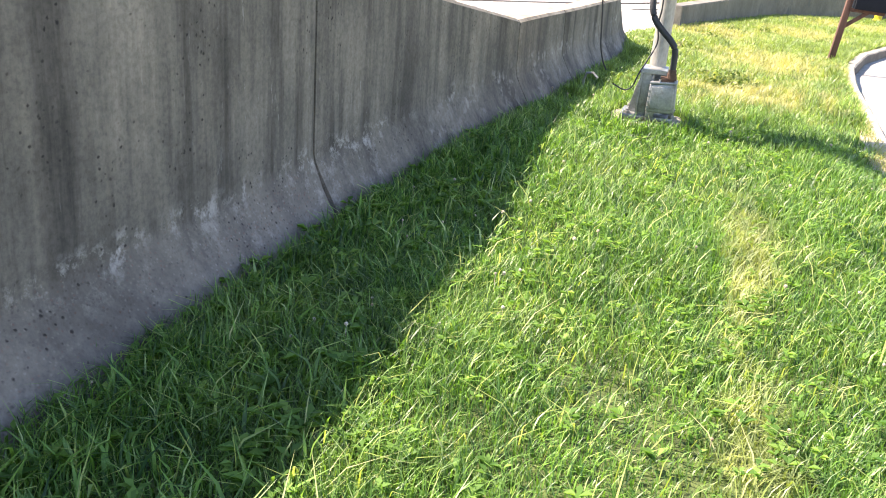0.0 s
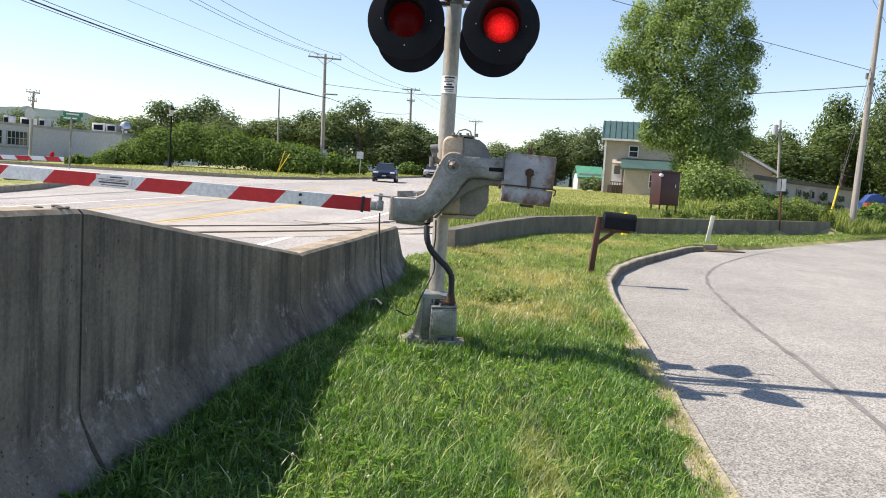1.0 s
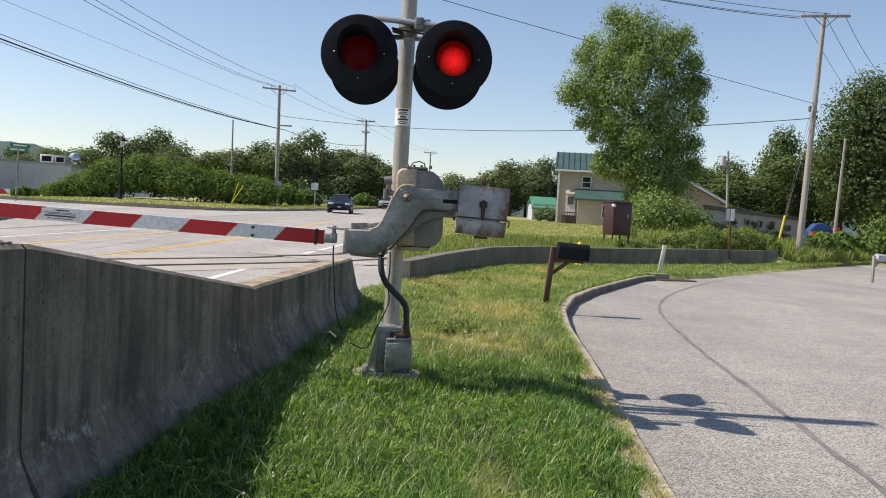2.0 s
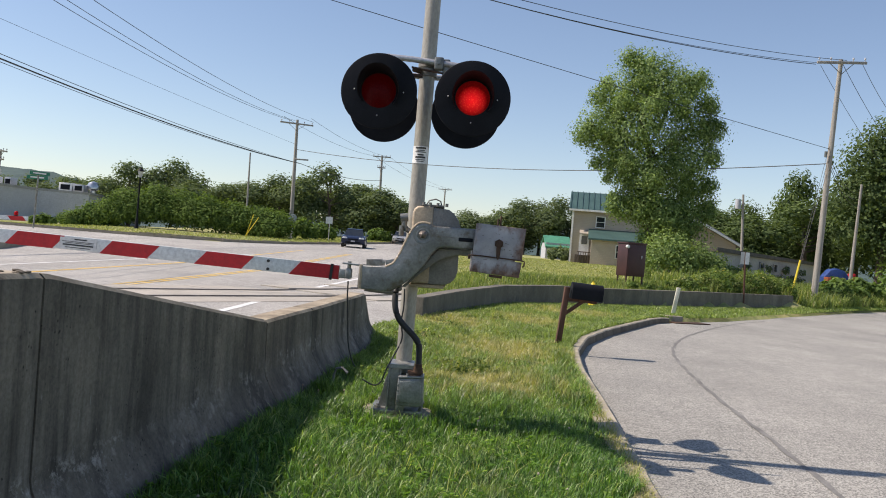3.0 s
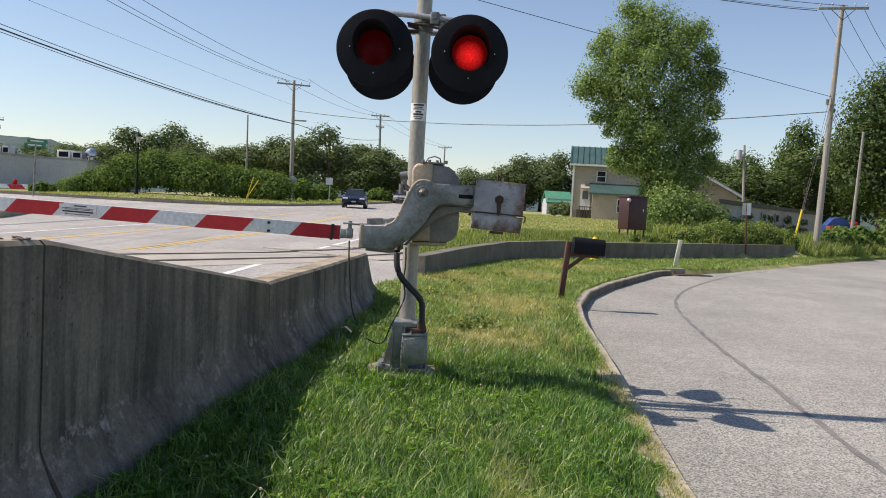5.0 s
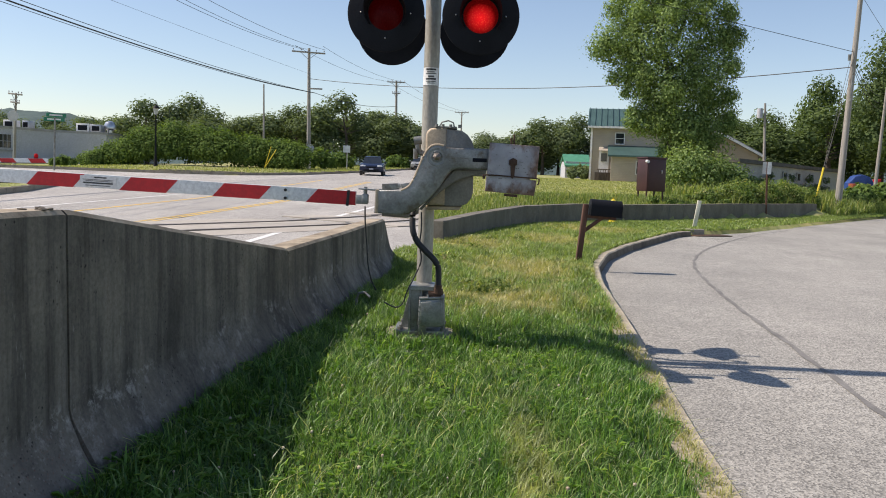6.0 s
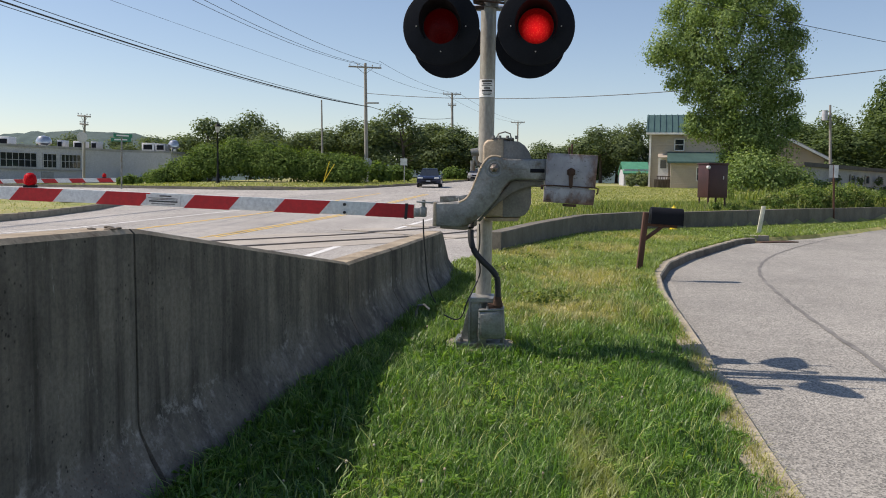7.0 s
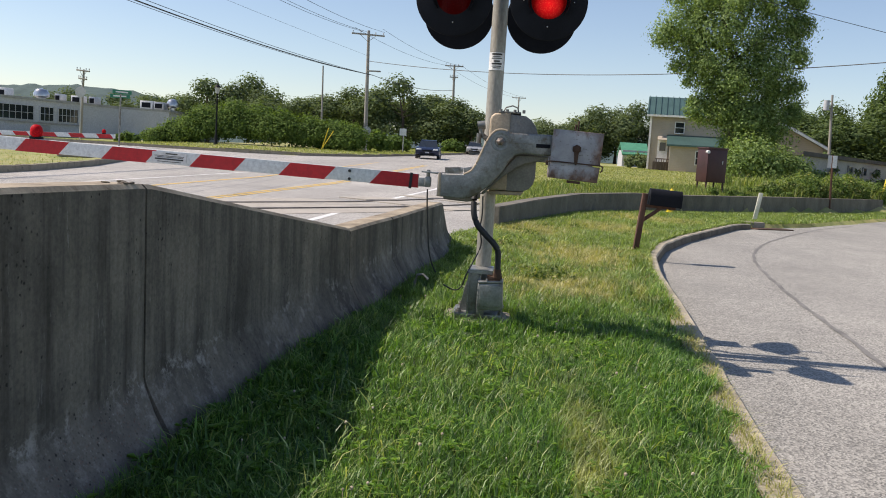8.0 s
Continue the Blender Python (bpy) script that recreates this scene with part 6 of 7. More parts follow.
cyl(bm, (6.98, 32.85, cz0 + 1.13), (7.02, 32.72, cz0 + 1.12), 0.06, n=10)
part("vent_cap", bm, WHITE, cbody, "small white vent cap")
# bent pipe stub at the wall's foot
bm = bmesh.new()
tube(bm, [(-0.93, 8.0, -0.1), (-0.92, 8.0, 0.1), (-0.9, 7.99, 0.16), (-0.84, 7.97, 0.17), (-0.79, 7.95, 0.13)], 0.013, 8)
tagged(new("pipe_stub", to_mesh("pipe_stub", bm, CAST)), "bent grey pipe stub in the grass by the wall", "pipe")


# Buildings
def window(parent, c, w, h, frame_mat, yaw=0.0, bars=(1, 1), deep=0.1):
    """A window with frame bars and a pane, facing -y before yaw."""
    m = Matrix.Translation(c) @ pose(0, 0, 0, 0, 0, yaw)
    bm = bmesh.new()
    box(bm, (0, -0.02, 0), (w, 0.05, h))
    bmesh.ops.transform(bm, matrix=m, verts=bm.verts)
    win = part("window", bm, glass(), parent, "dark glass pane")
    bm = bmesh.new()
    t = 0.07
    for z in (-h / 2, h / 2):
        box(bm, (0, -0.06, z), (w + t, 0.08, t))
    for x in (-w / 2, w / 2):
        box(bm, (x, -0.06, 0), (t, 0.08, h + t))
    for k in range(1, bars[0] + 1):
        box(bm, (-w / 2 + w * k / (bars[0] + 1), -0.055, 0), (0.045, 0.06, h))
    for k in range(1, bars[1] + 1):
        box(bm, (0, -0.055, -h / 2 + h * k / (bars[1] + 1)), (w, 0.06, 0.045))
    bmesh.ops.transform(bm, matrix=m, verts=bm.verts)
    part("frame", bm, frame_mat, win)


house = thing("house", "tan two-storey house with green metal roof", "house", (11.05, 75, 1.3))
house.rotation_euler = (0, 0, radians(-9))
bm = bmesh.new()
prism(bm, [(75.0, 0.9), (75.0, 6.15), (78.6, 7.7), (82.2, 6.15), (82.2, 0.9)], "x", 11.05, 20.5)
part("wall", bm, SIDING, house, "tan lap siding", False)
bm = bmesh.new()
prism(bm, [(74.55, 5.98), (78.6, 7.78), (82.6, 5.98), (82.6, 6.1), (78.6, 7.92), (74.55, 6.1)], "x", 10.65, 20.9)
hroof = part("roof", bm, GREEN_ROOF, house, "green standing-seam metal roof", False)
seam_bm = bmesh.new()
box(seam_bm, (0, 76.57, 7.06), (0.05, 4.44, 0.07), (24.2, 0, 0))
seam_me = to_mesh("seam", seam_bm, GREEN_ROOF, False)
for k in range(21):
    rib = new("seam", seam_me)
    rib.parent = hroof
    rib.location = (10.75 + 0.5 * k, 0, 0)
bm = bmesh.new()
box(bm, (15.8, 74.5, 6.02), (10.3, 0.14, 0.16))
box(bm, (11.02, 74.97, 3.6), (0.16, 0.14, 5.0))
part("gutter", bm, WHITE, house, "pale gutter and corner trim")
bm = bmesh.new()
prism(bm, [(72.4, 0.9), (72.4, 3.55), (75.0, 4.3), (75.0, 0.9)], "x", 12.75, 17.5)
part("wing", bm, SIDING, house, "single-storey tan wing", False)
bm = bmesh.new()
prism(bm, [(72.0, 3.46), (75.0, 4.36), (75.0, 4.5), (72.0, 3.6)], "x", 12.45, 17.9)
part("wing_roof", bm, GREEN_ROOF, house, "green metal wing roof", False)
window(house, (13.42, 74.98, 5.1), 0.75, 0.95, WHITE, bars=(0, 1))
window(house, (15.2, 72.38, 2.6), 0.8, 1.1, WHITE, bars=(0, 1))
bm = bmesh.new()
box(bm, (12.15, 74.95, 3.05), (0.85, 0.08, 1.9))
dr_ = part("door", bm, WHITE, house, "pale door with small panes")
bm = bmesh.new()
box(bm, (12.15, 74.9, 3.45), (0.5, 0.06, 0.7))
part("pane", bm, glass(), dr_)
bm = bmesh.new()
prism(bm, [(74.98, 4.2), (74.2, 3.95), (74.2, 4.02), (74.98, 4.35)], "x", 11.7, 12.65)
part("awning", bm, SIDING, house, "small awning over the door")
bm = bmesh.new()
for k in range(7):
    box(bm, (11.75 + 0.2 * k, 73.6, 1.95), (0.06, 0.06, 0.9))
box(bm, (12.35, 73.6, 2.4), (1.4, 0.08, 0.08))
box(bm, (12.2, 74.3, 1.7), (1.5, 1.3, 0.9))
part("deck_rail", bm, BARK, house, "dark wooden deck and rail")

shed = thing("shed", "small building with a bright green roof", "shed", (10.4, 88, 1.5))
bm = bmesh.new()
box(bm, (11.6, 90, 2.3), (2.4, 4.0, 2.0))
part("wall", bm, STUCCO, shed)
bm = bmesh.new()
prism(bm, [(87.6, 2.75), (90, 3.95), (92.4, 2.75), (92.4, 2.9), (90, 4.1), (87.6, 2.9)], "x", 10.3, 13.0)
part("roof", bm, surface("dull_green_sheet", (0.04, 0.2, 0.12), (0.07, 0.28, 0.17), 0.7, world_space=True), shed, "bright green sheet roof", False)
barn = thing("outbuilding", "tan shingled outbuilding with a low gable", "building", (18, 70, 1.2))
bm = bmesh.new()
prism(bm, [(17.4, 0.8), (17.4, 4.3), (21.0, 5.65), (24.4, 4.0), (24.4, 0.8)], "y", 72.0, 78.0)
part("wall", bm, SHINGLE, barn, "tan shingled gable", False)
bm = bmesh.new()
prism(bm, [(17.0, 4.2), (21.0, 5.72), (24.9, 3.8), (24.9, 4.0), (21.0, 5.92), (17.0, 4.4)], "y", 71.7, 78.3)
part("roof", bm, GREY_ROOF, barn, "pale grey roof", False)
bm = bmesh.new()
prism(bm, [(17.0, 4.14), (21.0, 5.64), (24.9, 3.72), (24.9, 3.9), (21.0, 5.84), (17.0, 4.3)], "y", 71.6, 71.69)
part("fascia", bm, WHITE, barn, "white fascia board", False)
low = thing("low_building", "long low grey block building with vines", "building", (25.2, 66, 1.2))
LOW_MID, LOW_YAW = Vector((25.2, 66.0)), 52.8
LOW_D = Vector((math.cos(math.radians(LOW_YAW)), math.sin(math.radians(LOW_YAW))))
LOW_N = Vector((LOW_D.y, -LOW_D.x))
c = LOW_MID - LOW_N * 1.2
bm = bmesh.new()
box(bm, (c.x, c.y, 1.6), (25.0, 2.4, 2.7), (0, 0, LOW_YAW))
part("wall", bm, STUCCO_TAN, low, "grey block wall")
bm = bmesh.new()
box(bm, (c.x, c.y, 3.03), (25.4, 2.9, 0.26), (0, 0, LOW_YAW))
part("roof", bm, DARK_ROOF, low, "flat dark roof edge")
for k in range(4):
    q = LOW_MID + LOW_D * (-6.0 + 3.4 * k) + LOW_N * 0.02
    window(low, (q.x, q.y, 2.25), 0.9, 0.6, STUCCO_TAN, LOW_YAW, (0, 0))
for i in range(11):
    q = LOW_MID + LOW_D * (-8.5 + 1.6 * i) + LOW_N * 0.3
    shrub("vine", "dark vine climbing the block wall", (q.x, q.y, 0.9), [((0, 0, 0.4), 0.45), ((0.1, 0, 0.8 + 0.45 * math.sin(i * 2)), 0.32)], 240, 0.17, LEAF_DARK, 230 + i, "vines on the wall", "vine")

plant = thing("factory", "long flat-roofed pale grey industrial building", "factory", (-50, 95, 1.0))
outline = [(-58.0, 67.6), (-47.3, 90), (-45.5, 95), (-40.5, 97), (-40.5, 114), (-64, 114), (-70, 70)]
bm = bmesh.new()
prism(bm, outline, "z", 0.4, 4.7)
part("wall", bm, STUCCO, plant, "pale grey rendered wall", False)
bm = bmesh.new()
cxo, cyo = -53.0, 95.0
prism(bm, [(cxo + (x - cxo) * 1.012, cyo + (y - cyo) * 1.012) for x, y in outline], "z", 4.6, 4.86)
part("roof", bm, GREY_ROOF, plant, "grey roof edge", False)
fa, fb = Vector((-58.0, 67.6)), Vector((-47.3, 90))
fyaw = math.degrees(math.atan2(fb.y - fa.y, fb.x - fa.x))
for s0, s1, nb in ((0.42, 0.58, 3), (0.61, 0.77, 5), (0.80, 0.862, 2), (0.885, 0.98, 4)):
    c = fa.lerp(fb, (s0 + s1) / 2)
    window(plant, (c.x, c.y, 3.3), (s1 - s0) * (fb - fa).length, 1.45, STUCCO, fyaw, (nb, 1))
bm = bmesh.new()
c = fa.lerp(fb, 0.65)
box(bm, (c.x + 0.03, c.y - 0.02, 2.35), ((fb - fa).length * 0.68, 0.2, 0.14), (0, 0, fyaw))
part("sill_band", bm, GREY_ROOF, plant)
c = fa.lerp(fb, 0.82)
bm = bmesh.new()
box(bm, (c.x, c.y, 1.5), (1.4, 0.12, 1.3), (0, 0, fyaw))
part("door", bm, GREY_ROOF, plant, "grey door")
for i, (x, y, w, h) in enumerate(((-57.5, 92, 2.2, 1.6), (-51.9, 94, 0.9, 1.3), (-50.0, 94.5, 1.6, 1.2), (-48.4, 95, 1.0, 1.2), (-43.6, 98.5, 2.0, 1.3), (-42.1, 98.5, 1.6, 1.2))):
    ru = thing("roof_unit", "pale metal ventilation unit on the flat roof", "vent unit", (x, y, 4.86), "roof units")
    bm = bmesh.new()
    w, h = 0.75 * w, 0.75 * h
    box(bm, (x, y, 4.84 + h / 2), (w, 1.4, h), bevel=0.04)
    ub = part("casing", bm, WHITE if i % 2 == 0 else ALU, ru)
    bm = bmesh.new()
    box(bm, (x, y - 0.72, 4.84 + h / 2), (w * 0.7, 0.04, h * 0.6))
    part("grille", bm, BLACK, ub)
for x, y, r in ((-53.6, 93, 0.85), (-38.9 - 2.2, 99.5, 0.7)):
    bm = bmesh.new()
    lathe(bm, [(r * 0.5, 4.8), (r * 0.5, 5.2), (r, 5.4), (r, 5.75), (r * 0.7, 6.15), (0.0001, 6.3)], Matrix.Translation((x, y, 0)), 18)
    tagged(new("roof_fan", to_mesh("roof_fan", bm, CHROME)), "shiny domed roof fan on the factory", "roof fan", "roof fans")

# Heap under a blue sheet, and red machinery beyond the bank
bm = bmesh.new()
prism(bm, [(29.3, 0.6), (29.35, 1.95), (29.8, 2.5), (30.3, 2.62), (30.9, 2.45), (31.25, 2.0), (31.3, 0.6)], "y", 66, 66.9, 0.08)
tagged(new("covered_heap", to_mesh("covered_heap", bm, BLUE)), "heap covered with a bright blue sheet", "tarpaulin")
bm = bmesh.new()
box(bm, (31.75, 67.0, 1.3), (0.5, 1.6, 1.5), bevel=0.1)
box(bm, (31.7, 66.6, 2.15), (0.3, 0.9, 0.35), bevel=0.08)
tagged(new("machine", to_mesh("machine", bm, RED_STRIPE)), "red machine parked behind the bank", "machine")
bm = bmesh.new()
prism(bm, [(29.2, 0.7), (29.1, 1.9), (30.5, 1.9), (30.4, 0.7)], "y", 64.9, 65.6, 0.03)
tagged(new("skip", to_mesh("skip", bm, surface("faded_orange_paint", (0.3, 0.07, 0.03), (0.42, 0.12, 0.06), 0.7, stain=(0.12, 0.06, 0.04)))), "faded orange steel skip in front of the blue sheet", "skip")
bm = bmesh.new()
prism(bm, [(28.0, 1.2), (28.0, 2.6), (31.0, 3.4), (34.0, 2.6), (34.0, 1.2)], "y", 80, 88)
tagged(new("outbuilding", to_mesh("outbuilding", bm, surface("red_brown_roof", (0.2, 0.09, 0.06), (0.28, 0.13, 0.09), 0.9, world_space=True), False)), "small outbuilding with a reddish roof", "building")


# Cars on the far road
def car(at, yaw, paint, label):
    m = Matrix.Translation(at) @ pose(0, 0, 0, 0, 0, yaw)
    ob = thing("car", label, "car", at, "cars on the road")

    def add(name, bm, mat_, parent, lab="", smooth=True):
        bmesh.ops.transform(bm, matrix=m, verts=bm.verts)
        return part(name, bm, mat_, parent, lab, smooth)
    bm = bmesh.new()
    prism(bm, [(-2.25, 0.35), (-2.28, 0.62), (-2.1, 0.76), (-1.15, 0.92), (0.9, 0.98), (2.05, 0.98), (2.25, 0.8), (2.25, 0.4), (1.9, 0.25), (-1.9, 0.25)], "x", -0.88, 0.88, 0.08)
    body = add("body", bm, paint, ob)
    bm = bmesh.new()
    a = [(-1.15, 0.9, 0.76), (-0.45, 1.4, 0.58), (0.75, 1.43, 0.58), (1.55, 0.96, 0.74)]
    vs = [[bm.verts.new((s * w, y, z)) for s in (-1, 1)] for y, z, w in a]
    for p_, q_ in zip(vs, vs[1:]):
        bm.faces.new((p_[0], p_[1], q_[1], q_[0]))
    bm.faces.new([v[0] for v in vs])
    bm.faces.new([v[1] for v in vs][::-1])
    add("windows", bm, glass(), body, "dark car windows", False)
    bm = bmesh.new()
    prism(bm, [(-0.5, 1.385), (-0.4, 1.42), (0.2, 1.455), (0.75, 1.44), (0.85, 1.385)], "x", -0.58, 0.58, 0.02)
    add("roof", bm, paint, body)
    for s in (-1, 1):
        bm = bmesh.new()
        box(bm, (s * 0.62, -2.18, 0.68), (0.38, 0.14, 0.14), bevel=0.04)
        add("headlight", bm, WHITE, body, "clear headlight")
        bm = bmesh.new()
        box(bm, (s * 0.98, -0.75, 0.98), (0.16, 0.1, 0.12), bevel=0.03)
        add("mirror", bm, paint, body)
        for yy in (-1.38, 1.38):
            bm = bmesh.new()
            cyl(bm, (s * 0.7, yy, 0.32), (s * 0.9, yy, 0.32), 0.32, n=20)
            wh = add("wheel", bm, RUBBER, ob, "black tyre")
            bm = bmesh.new()
            cyl(bm, (s * 0.89, yy, 0.32), (s * 0.915, yy, 0.32), 0.2, n=14)
            add("rim", bm, ALU, wh)
    bm = bmesh.new()
    box(bm, (0, -2.27, 0.6), (0.75, 0.05, 0.13), bevel=0.02)
    box(bm, (0, -2.25, 0.4), (1.1, 0.06, 0.12), bevel=0.02)
    add("grille", bm, BLACK, body)
    bm = bmesh.new()
    box(bm, (0, -2.30, 0.47), (0.3, 0.02, 0.1))
    add("plate", bm, STUCCO, body)


car((-6.9, 66, float(main_z(66)) - 0.02), 3, CAR_BLUE, "dark blue sedan driving towards the crossing")
car((-4.9, 96, float(main_z(96)) - 0.02), 2, CAR_SILVER, "silver sedan farther along the road")

# Loose rubble on the wall's joint
rr = random.Random(21)
for i in range(7):
    bm = bmesh.new()
    yy = 3.72 + rr.uniform(-0.12, 0.05)
    xx = float(wall_toe(yy)) - rr.uniform(0.2, 0.33)
    s = rr.uniform(0.007, 0.016)
    bmesh.ops.create_icosphere(bm, subdivisions=1, radius=s, matrix=Matrix.Translation((xx, yy, float(wall_top(yy)) + s * 0.25)) @ pose(0, 0, 0, 2 * i, 3, 70 * i) @ Matrix.Diagonal((1.9, 1.2, 0.5, 1)))
    tagged(new("rubble", to_mesh("rubble", bm, KERB_STONE, False)), "crumb of broken concrete on the wall top", "rubble", "rubble on the wall")


# Grass
def blades(name, rng, x, y, height, width, label, material=GRASS, lean=0.95):
    n = len(x)
    z = land(x, y)
    a = rng.uniform(0, math.tau, n)
    h = height * (0.5 + 0.9 * rng.random(n))
    w = width * (0.6 + 0.8 * rng.random(n))
    bend = h * lean * (0.2 + rng.random(n))
    dx, dy = np.cos(a), np.sin(a)
    sx, sy = -dy * w / 2, dx * w / 2
    base = np.stack([x, y, z - 0.01], 1)
    side = np.stack([sx, sy, np.zeros(n)], 1)
    mid = base + np.stack([dx * bend * 0.35, dy * bend * 0.35, h * 0.62], 1)
    tip = base + np.stack([dx * bend, dy * bend, h * (1 - 0.25 * rng.random(n))], 1)
    v = np.stack([base - side, base + side, mid + side * 0.8, mid - side * 0.8, tip], 1).reshape(-1, 3)
    me = bpy.data.meshes.new(name)
    me.vertices.add(5 * n)
    me.vertices.foreach_set("co", v.astype(np.float32).ravel())
    k = 5 * np.arange(n)[:, None]
    me.loops.add(7 * n)
    me.loops.foreach_set("vertex_index", (k + np.array([0, 1, 2, 3, 3, 2, 4])).astype(np.int32).ravel())
    me.polygons.add(2 * n)
    me.polygons.foreach_set("loop_start", (7 * np.arange(n)[:, None] + np.array([0, 4])).astype(np.int32).ravel())
    me.polygons.foreach_set("loop_total", np.tile(np.array([4, 3], dtype=np.int32), n))
    me.materials.append(material)
    me.update(calc_edges=True)
    return tagged(new(name, me), label, "grass", kind="stuff")


def blade_width(y):
    return lerp_line(y, [0.6, 3, 6, 10, 16, 28], [0.0042, 0.0045, 0.0058, 0.0085, 0.012, 0.018])


def lawn_points(rng, n, y0, y1, x_most=99.0):
    """Even scatter over the lawn between the wall and the kerb, clear of the footing."""
    ys = np.linspace(y0, y1, 400)
    share = (kerb_x(ys) - lerp_line(ys, [0, 11.3, 16.8, 28], [-1.9, -0.8, -0.4, 5.2])) / blade_width(ys) ** 1.3
    share = np.cumsum(share)
    y = np.interp(rng.random(n) * share[-1], share, ys)
    lo = np.where(y < 11.3, wall_toe(y) - 0.03, np.where(y < 16.8, main_right(y) + 0.03, np.interp(y, [16.8, 20, 24.3, 26.8, 28.3], [-0.3, 0.55, 1.9, 3.8, 5.4])))
    hi = np.minimum(kerb_x(y) - 0.14 - 0.05 * (1 - smooth01((y - 7.5) / 2)) + np.where(y < 8, 0.07, 0.02) * np.sin(9 * y), x_most)
    x = lo + (hi - lo) * rng.random(n)
    keep = (np.abs(x - MX + 0.03) > 0.33) | (np.abs(y - MY) > 0.30)
    clump = np.sin(5.1 * x + 2 * np.sin(3 * y)) * np.sin(4.3 * y + 1.7 * np.sin(4 * x))
    keep &= rng.random(n) < 0.78 + 0.3 * clump
    return x[keep], y[keep]


rng = np.random.default_rng(5)
for k in range(3):
    px, py = lawn_points(rng, 130000, 0.2, 28.0)
    w = blade_width(py)
    tall = 1 + 0.3 * np.sin(2.3 * px + 1.1) * np.sin(1.9 * py) + 0.16 * np.sin(6.1 * px + 2 * np.sin(2.2 * py))
    blades("lawn_grass", rng, px, py, 0.082 * tall * rng.uniform(0.7, 1.25, len(px)), w, "uneven mown green lawn grass with dry patches")
px, py = lawn_points(rng, 42000, -9.0, 0.6)
blades("lawn_grass", rng, px, py, 0.09, 0.0095, "mown green lawn grass behind the walker")
# long pale blades lying over the near lawn, and broader ones by the wall
px, py = lawn_points(rng, 2600, 0.8, 6.0)
blades("long_grass", rng, px, py, 0.13, 0.0055, "long bent pale blades over the mown lawn", STRAW, lean=1.7)
y = rng.uniform(0.8, 7.0, 3600)
x = wall_toe(y) + flare_out(y) + 0.04 + 0.75 * rng.random(3600) ** 1.4
blades("long_grass", rng, x, y, 0.12, 0.011, "broad lush blades in the strip beside the wall", lean=1.2)
# long grass along the wall's foot, round the mast and on the kerb's back
y = rng.uniform(0.6, 11.2, 9000)
y += 0.2 * np.sin(7 * y)
x = wall_toe(y) + flare_out(y) + 0.03 + np.abs(rng.normal(0, 0.14, 9000))
blades("long_grass", rng, x, y, 0.11, 0.006, "long dark grass along the foot of the wall", lean=0.7)
a = rng.uniform(0, math.tau, 2600)
r = 0.34 + np.abs(rng.normal(0, 0.12, 2600))
blades("long_grass", rng, MX + r * np.cos(a), MY + r * np.sin(a), 0.12, 0.007, "long grass round the mast footing", lean=0.7)
y = rng.uniform(8, 24, 9000)
x = kerb_x(y) - 0.15 - np.abs(rng.normal(0, 0.1, 9000))
blades("long_grass", rng, x, y, 0.12, 0.012, "long grass behind the kerb", lean=0.7)
t = rng.uniform(0, 1, 26000)
x = np.interp(t, np.linspace(0, 1, 9), [p[0] for p in LW])
y = np.interp(t, np.linspace(0, 1, 9), [p[1] for p in LW])
d = rng.uniform(0.25, 3.5, 26000)
gx_, gy_ = x - 0.6 * d, y + 0.75 * d
ok = gx_ > main_right(gy_) + 0.15
blades("long_grass", rng, gx_[ok], gy_[ok], 0.2, 0.016, "tall dry grass and weeds above the low wall", WEED, lean=0.5)
d = rng.uniform(0.2, 1.2, 26000)
blades("long_grass", rng, x + 0.6 * d, y - 0.75 * d, 0.11, 0.014, "rough grass at the foot of the low wall", lean=0.5)
x = rng.uniform(8.0, 17.5, 7000)
y = low_wall_y(x) + 0.3 + 3.5 * rng.random(7000)
blades("tall_weeds", rng, x, y, 0.16 + 0.55 * smooth01((x - 9) / 2.5) * (0.5 + 0.5 * np.sin(3.3 * x) * np.sin(2.1 * y)), 0.02, "straggling tall weed stems behind the low wall", WEED, lean=0.6)
y = rng.uniform(40.5, 62, 14000)
x = kerb_x(y) - 0.6 - 9 * rng.random(14000) ** 1.5
blades("tall_weeds", rng, x, y, 0.5 * (1 + 0.5 * np.sin(1.1 * x) * np.sin(0.9 * y)), 0.035, "rough tall grass and weeds on the roadside bank", WEED, lean=0.6)
y = np.concatenate([rng.uniform(1.0, 13.0, 5200), rng.uniform(1.0, 7.6, 3000)])
x = kerb_x(y) - np.concatenate([0.1 + np.abs(rng.normal(0, 0.07, 5200)), 0.06 + rng.normal(0, 0.05, 3000)])
blades("dry_fringe", rng, x, y, 0.07, 0.006, "dry straw-coloured grass fringe along the kerb", DRY_GRASS, lean=1.2)
# the verge between the low wall and the side road, and the house lawn
y = rng.uniform(24.5, 58, 44000)
x0 = kerb_x(y) - 0.05
x1 = np.interp(y, [24.5, 28.3, 34, 40, 58], [2.0, 5.4, 10.7, 16.4, 30])
x = x1 + (x0 - x1) * rng.random(44000)
blades("verge_grass", rng, x, y, 0.1, 0.018, "rough green verge beside the side road", lean=0.5)
y = rng.uniform(27, 76, 52000)
x = rng.uniform(-1.5, 20, 52000)
ok = (y > low_wall_y(x) + 1.0) & (x > main_right(y) + 0.2) & ~((x > 11) & (y > 72))
blades("house_lawn", rng, x[ok], y[ok], 0.07, 0.04, "sunlit mown lawn rising to the house", MOWN, lean=0.8)
y = 52.0 + 58 * rng.random(24000) ** 1.5
x = main_left(y) - 0.35 - rng.random(24000) * np.where(y < 66, 26, 9)
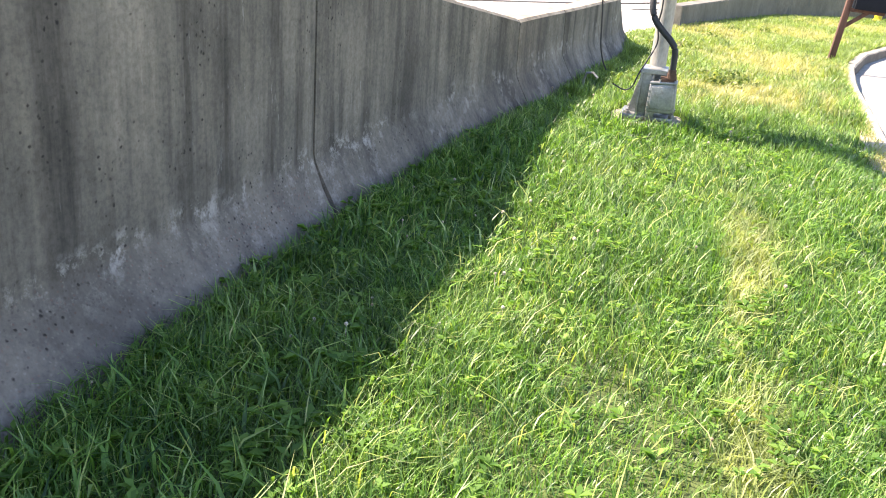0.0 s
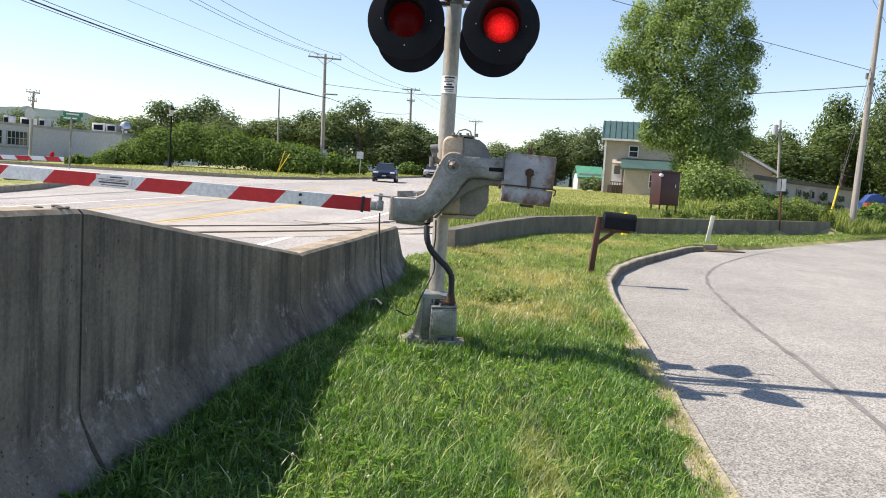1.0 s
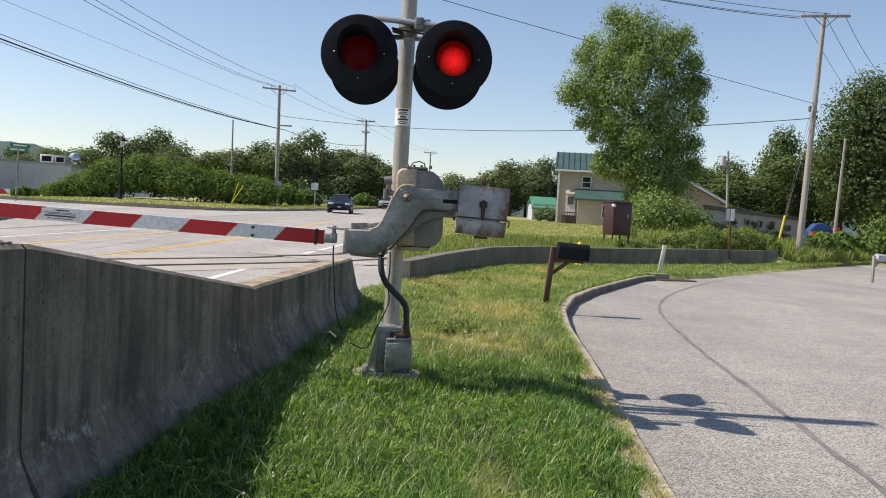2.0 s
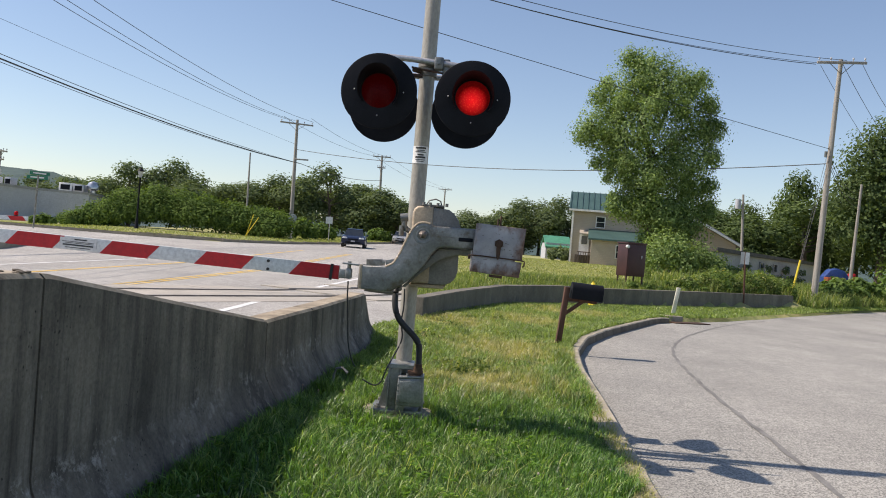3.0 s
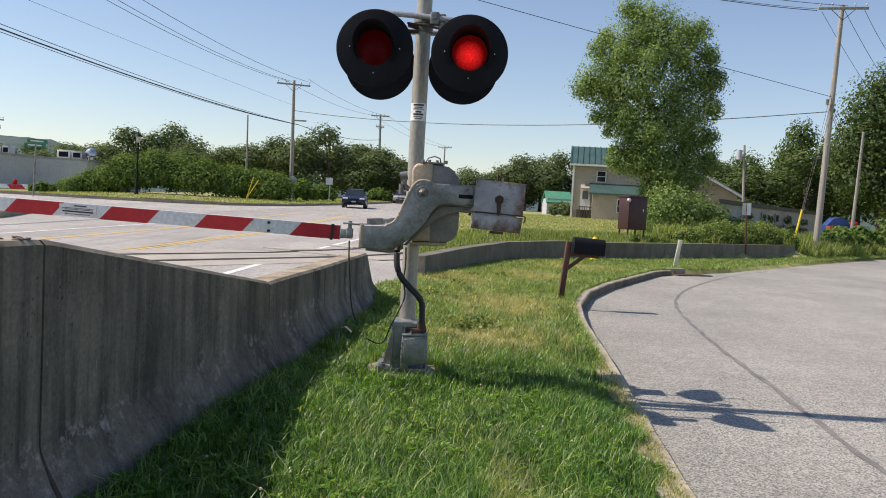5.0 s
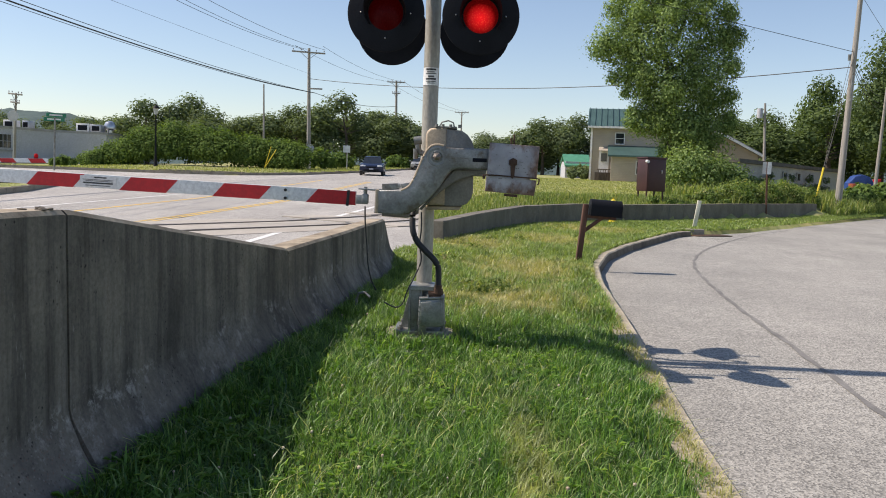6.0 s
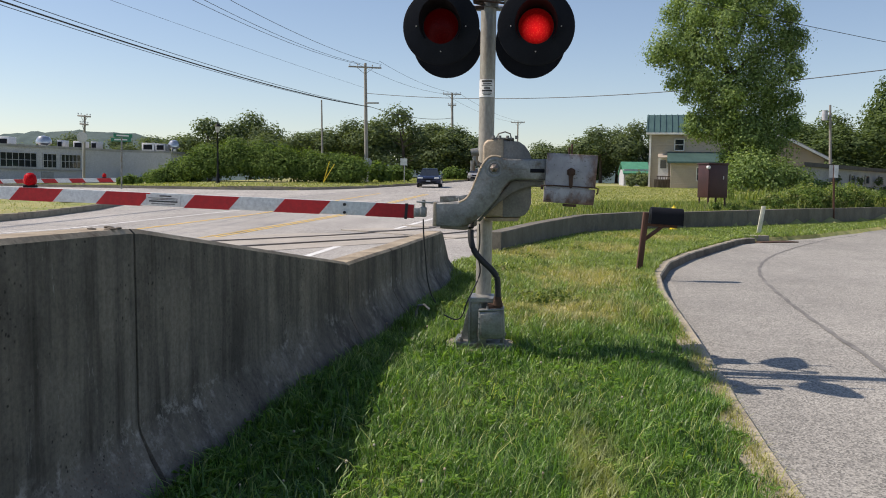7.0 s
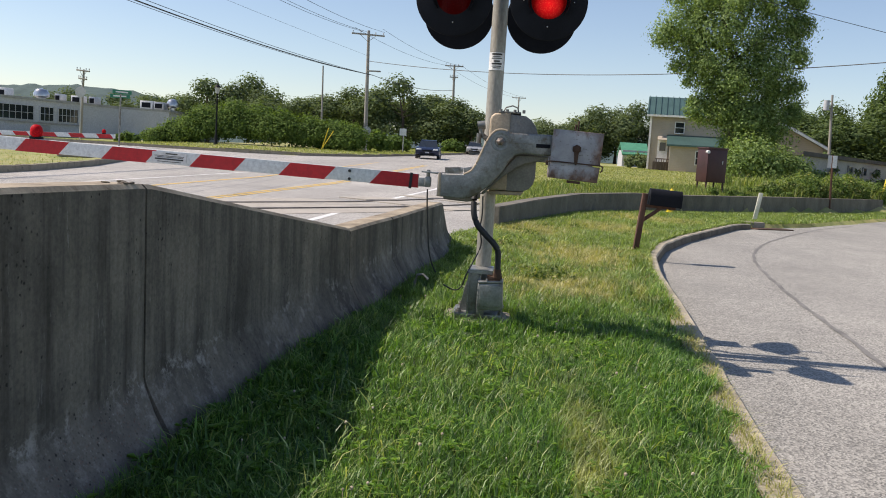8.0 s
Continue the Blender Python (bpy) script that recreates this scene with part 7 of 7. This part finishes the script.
blades("verge_grass", rng, x, y + 0.3, 0.11, 0.04, "dry verge grass past the far kerb", MOWN, lean=0.5)
x, y = rng.uniform(-40, -14.3, 14000), rng.uniform(20, 41, 14000)
ok = (x < np.interp(y, [20.5, 24, 28, 33, 35.8, 37.4, 38.6, 40], [-14.4, -14.3, -14.7, -15.9, -16.9, -17.9, -19.8, -25.7]))
ok &= ~((y > 29) & (y < 38) & (np.abs(y - (31 + (-16 - x) * 0.68)) < 1.0))
x, y = x[ok], y[ok]
isl_grass = blades("island_grass", rng, x, y, 0.06, 0.02, "short sunlit grass on the traffic island", MOWN)
co = np.empty(len(isl_grass.data.vertices) * 3, dtype=np.float32)
isl_grass.data.vertices.foreach_get("co", co)
co = co.reshape(-1, 3)
co[:, 2] += np.repeat(main_z(y) + 0.16 - land(x, y), 5)
isl_grass.data.vertices.foreach_set("co", co.ravel())

# Broad-leaved weeds and clover heads in the lawn
px, py = lawn_points(rng, 2000, 0.8, 7.0)
n = len(px)
rows = []
for i in range(n):
    k = int(rng.integers(4, 8))
    z = float(land(px[i], py[i]))
    s = rng.uniform(0.010, 0.034) * (1.5 if px[i] < -0.9 else 1.0)
    for j in range(k):
        a = rng.uniform(0, math.tau)
        d, e = np.array([math.cos(a), math.sin(a), 0]), np.array([-math.sin(a), math.cos(a), 0])
        b = np.array([px[i], py[i], z + 0.035 + 0.03 * rng.random()])
        up = np.array([0, 0, 1.0])
        rows.append([b, b + d * s * 0.6 - e * s * 0.35 + up * s * 0.5, b + d * s * 1.5 + up * s * 0.45, b + d * s * 0.6 + e * s * 0.35 + up * s * 0.5])
WEEDLEAF = leafy("weed_leaves", (0.06, 0.15, 0.03), (0.18, 0.33, 0.065), (0.32, 0.46, 0.11), 0.45)
tagged(new("lawn_weeds", quads_mesh("lawn_weeds", np.array(rows), WEEDLEAF)), "broad-leaved weeds scattered through the lawn", "weeds", kind="stuff")
tufts = []
for i, (x, y, h) in enumerate(((0.25, 9.4, 0.22), (0.45, 9.7, 0.2), (0.15, 9.9, 0.16), (-0.6, 8.6, 0.18), (-0.5, 11.8, 0.2), (-0.2, 13.0, 0.18), (0.2, 15.2, 0.2), (0.6, 17.2, 0.22), (1.2, 18.0, 0.2), (1.55, 13.2, 0.14))):
    h *= 0.75
    tufts.append(foliage(np.random.default_rng(300 + i), [((0, 0, h * 0.55), h * 0.6), ((0.12, 0.05, h * 0.4), h * 0.5), ((-0.12, 0, h * 0.4), h * 0.5), ((0.25, -0.1, h * 0.3), h * 0.35)], 130, 0.042, 0.5, True) + np.array((x, y, float(land(x, y)))))
tagged(new("weed_tufts", quads_mesh("weed_tufts", np.concatenate(tufts), WEED)), "darker leafy weed tufts in the dry lawn", "weeds", kind="stuff")
px, py = lawn_points(rng, 70, 1.0, 7.5)
bm = bmesh.new()
for x, y in zip(px, py):
    z = float(land(x, y)) + rng.uniform(0.05, 0.1)
    bmesh.ops.create_icosphere(bm, subdivisions=1, radius=rng.uniform(0.006, 0.011), matrix=Matrix.Translation((x, y, z)))
    cyl(bm, (x, y, z - 0.09), (x, y, z), 0.0012, n=4)
CLOVER = surface("clover_heads", (0.36, 0.24, 0.15), (0.62, 0.56, 0.44), 1.0, big=6)
tagged(new("clover_flowers", to_mesh("clover_flowers", bm, CLOVER)), "small pale clover heads in the grass", "flowers", kind="stuff")
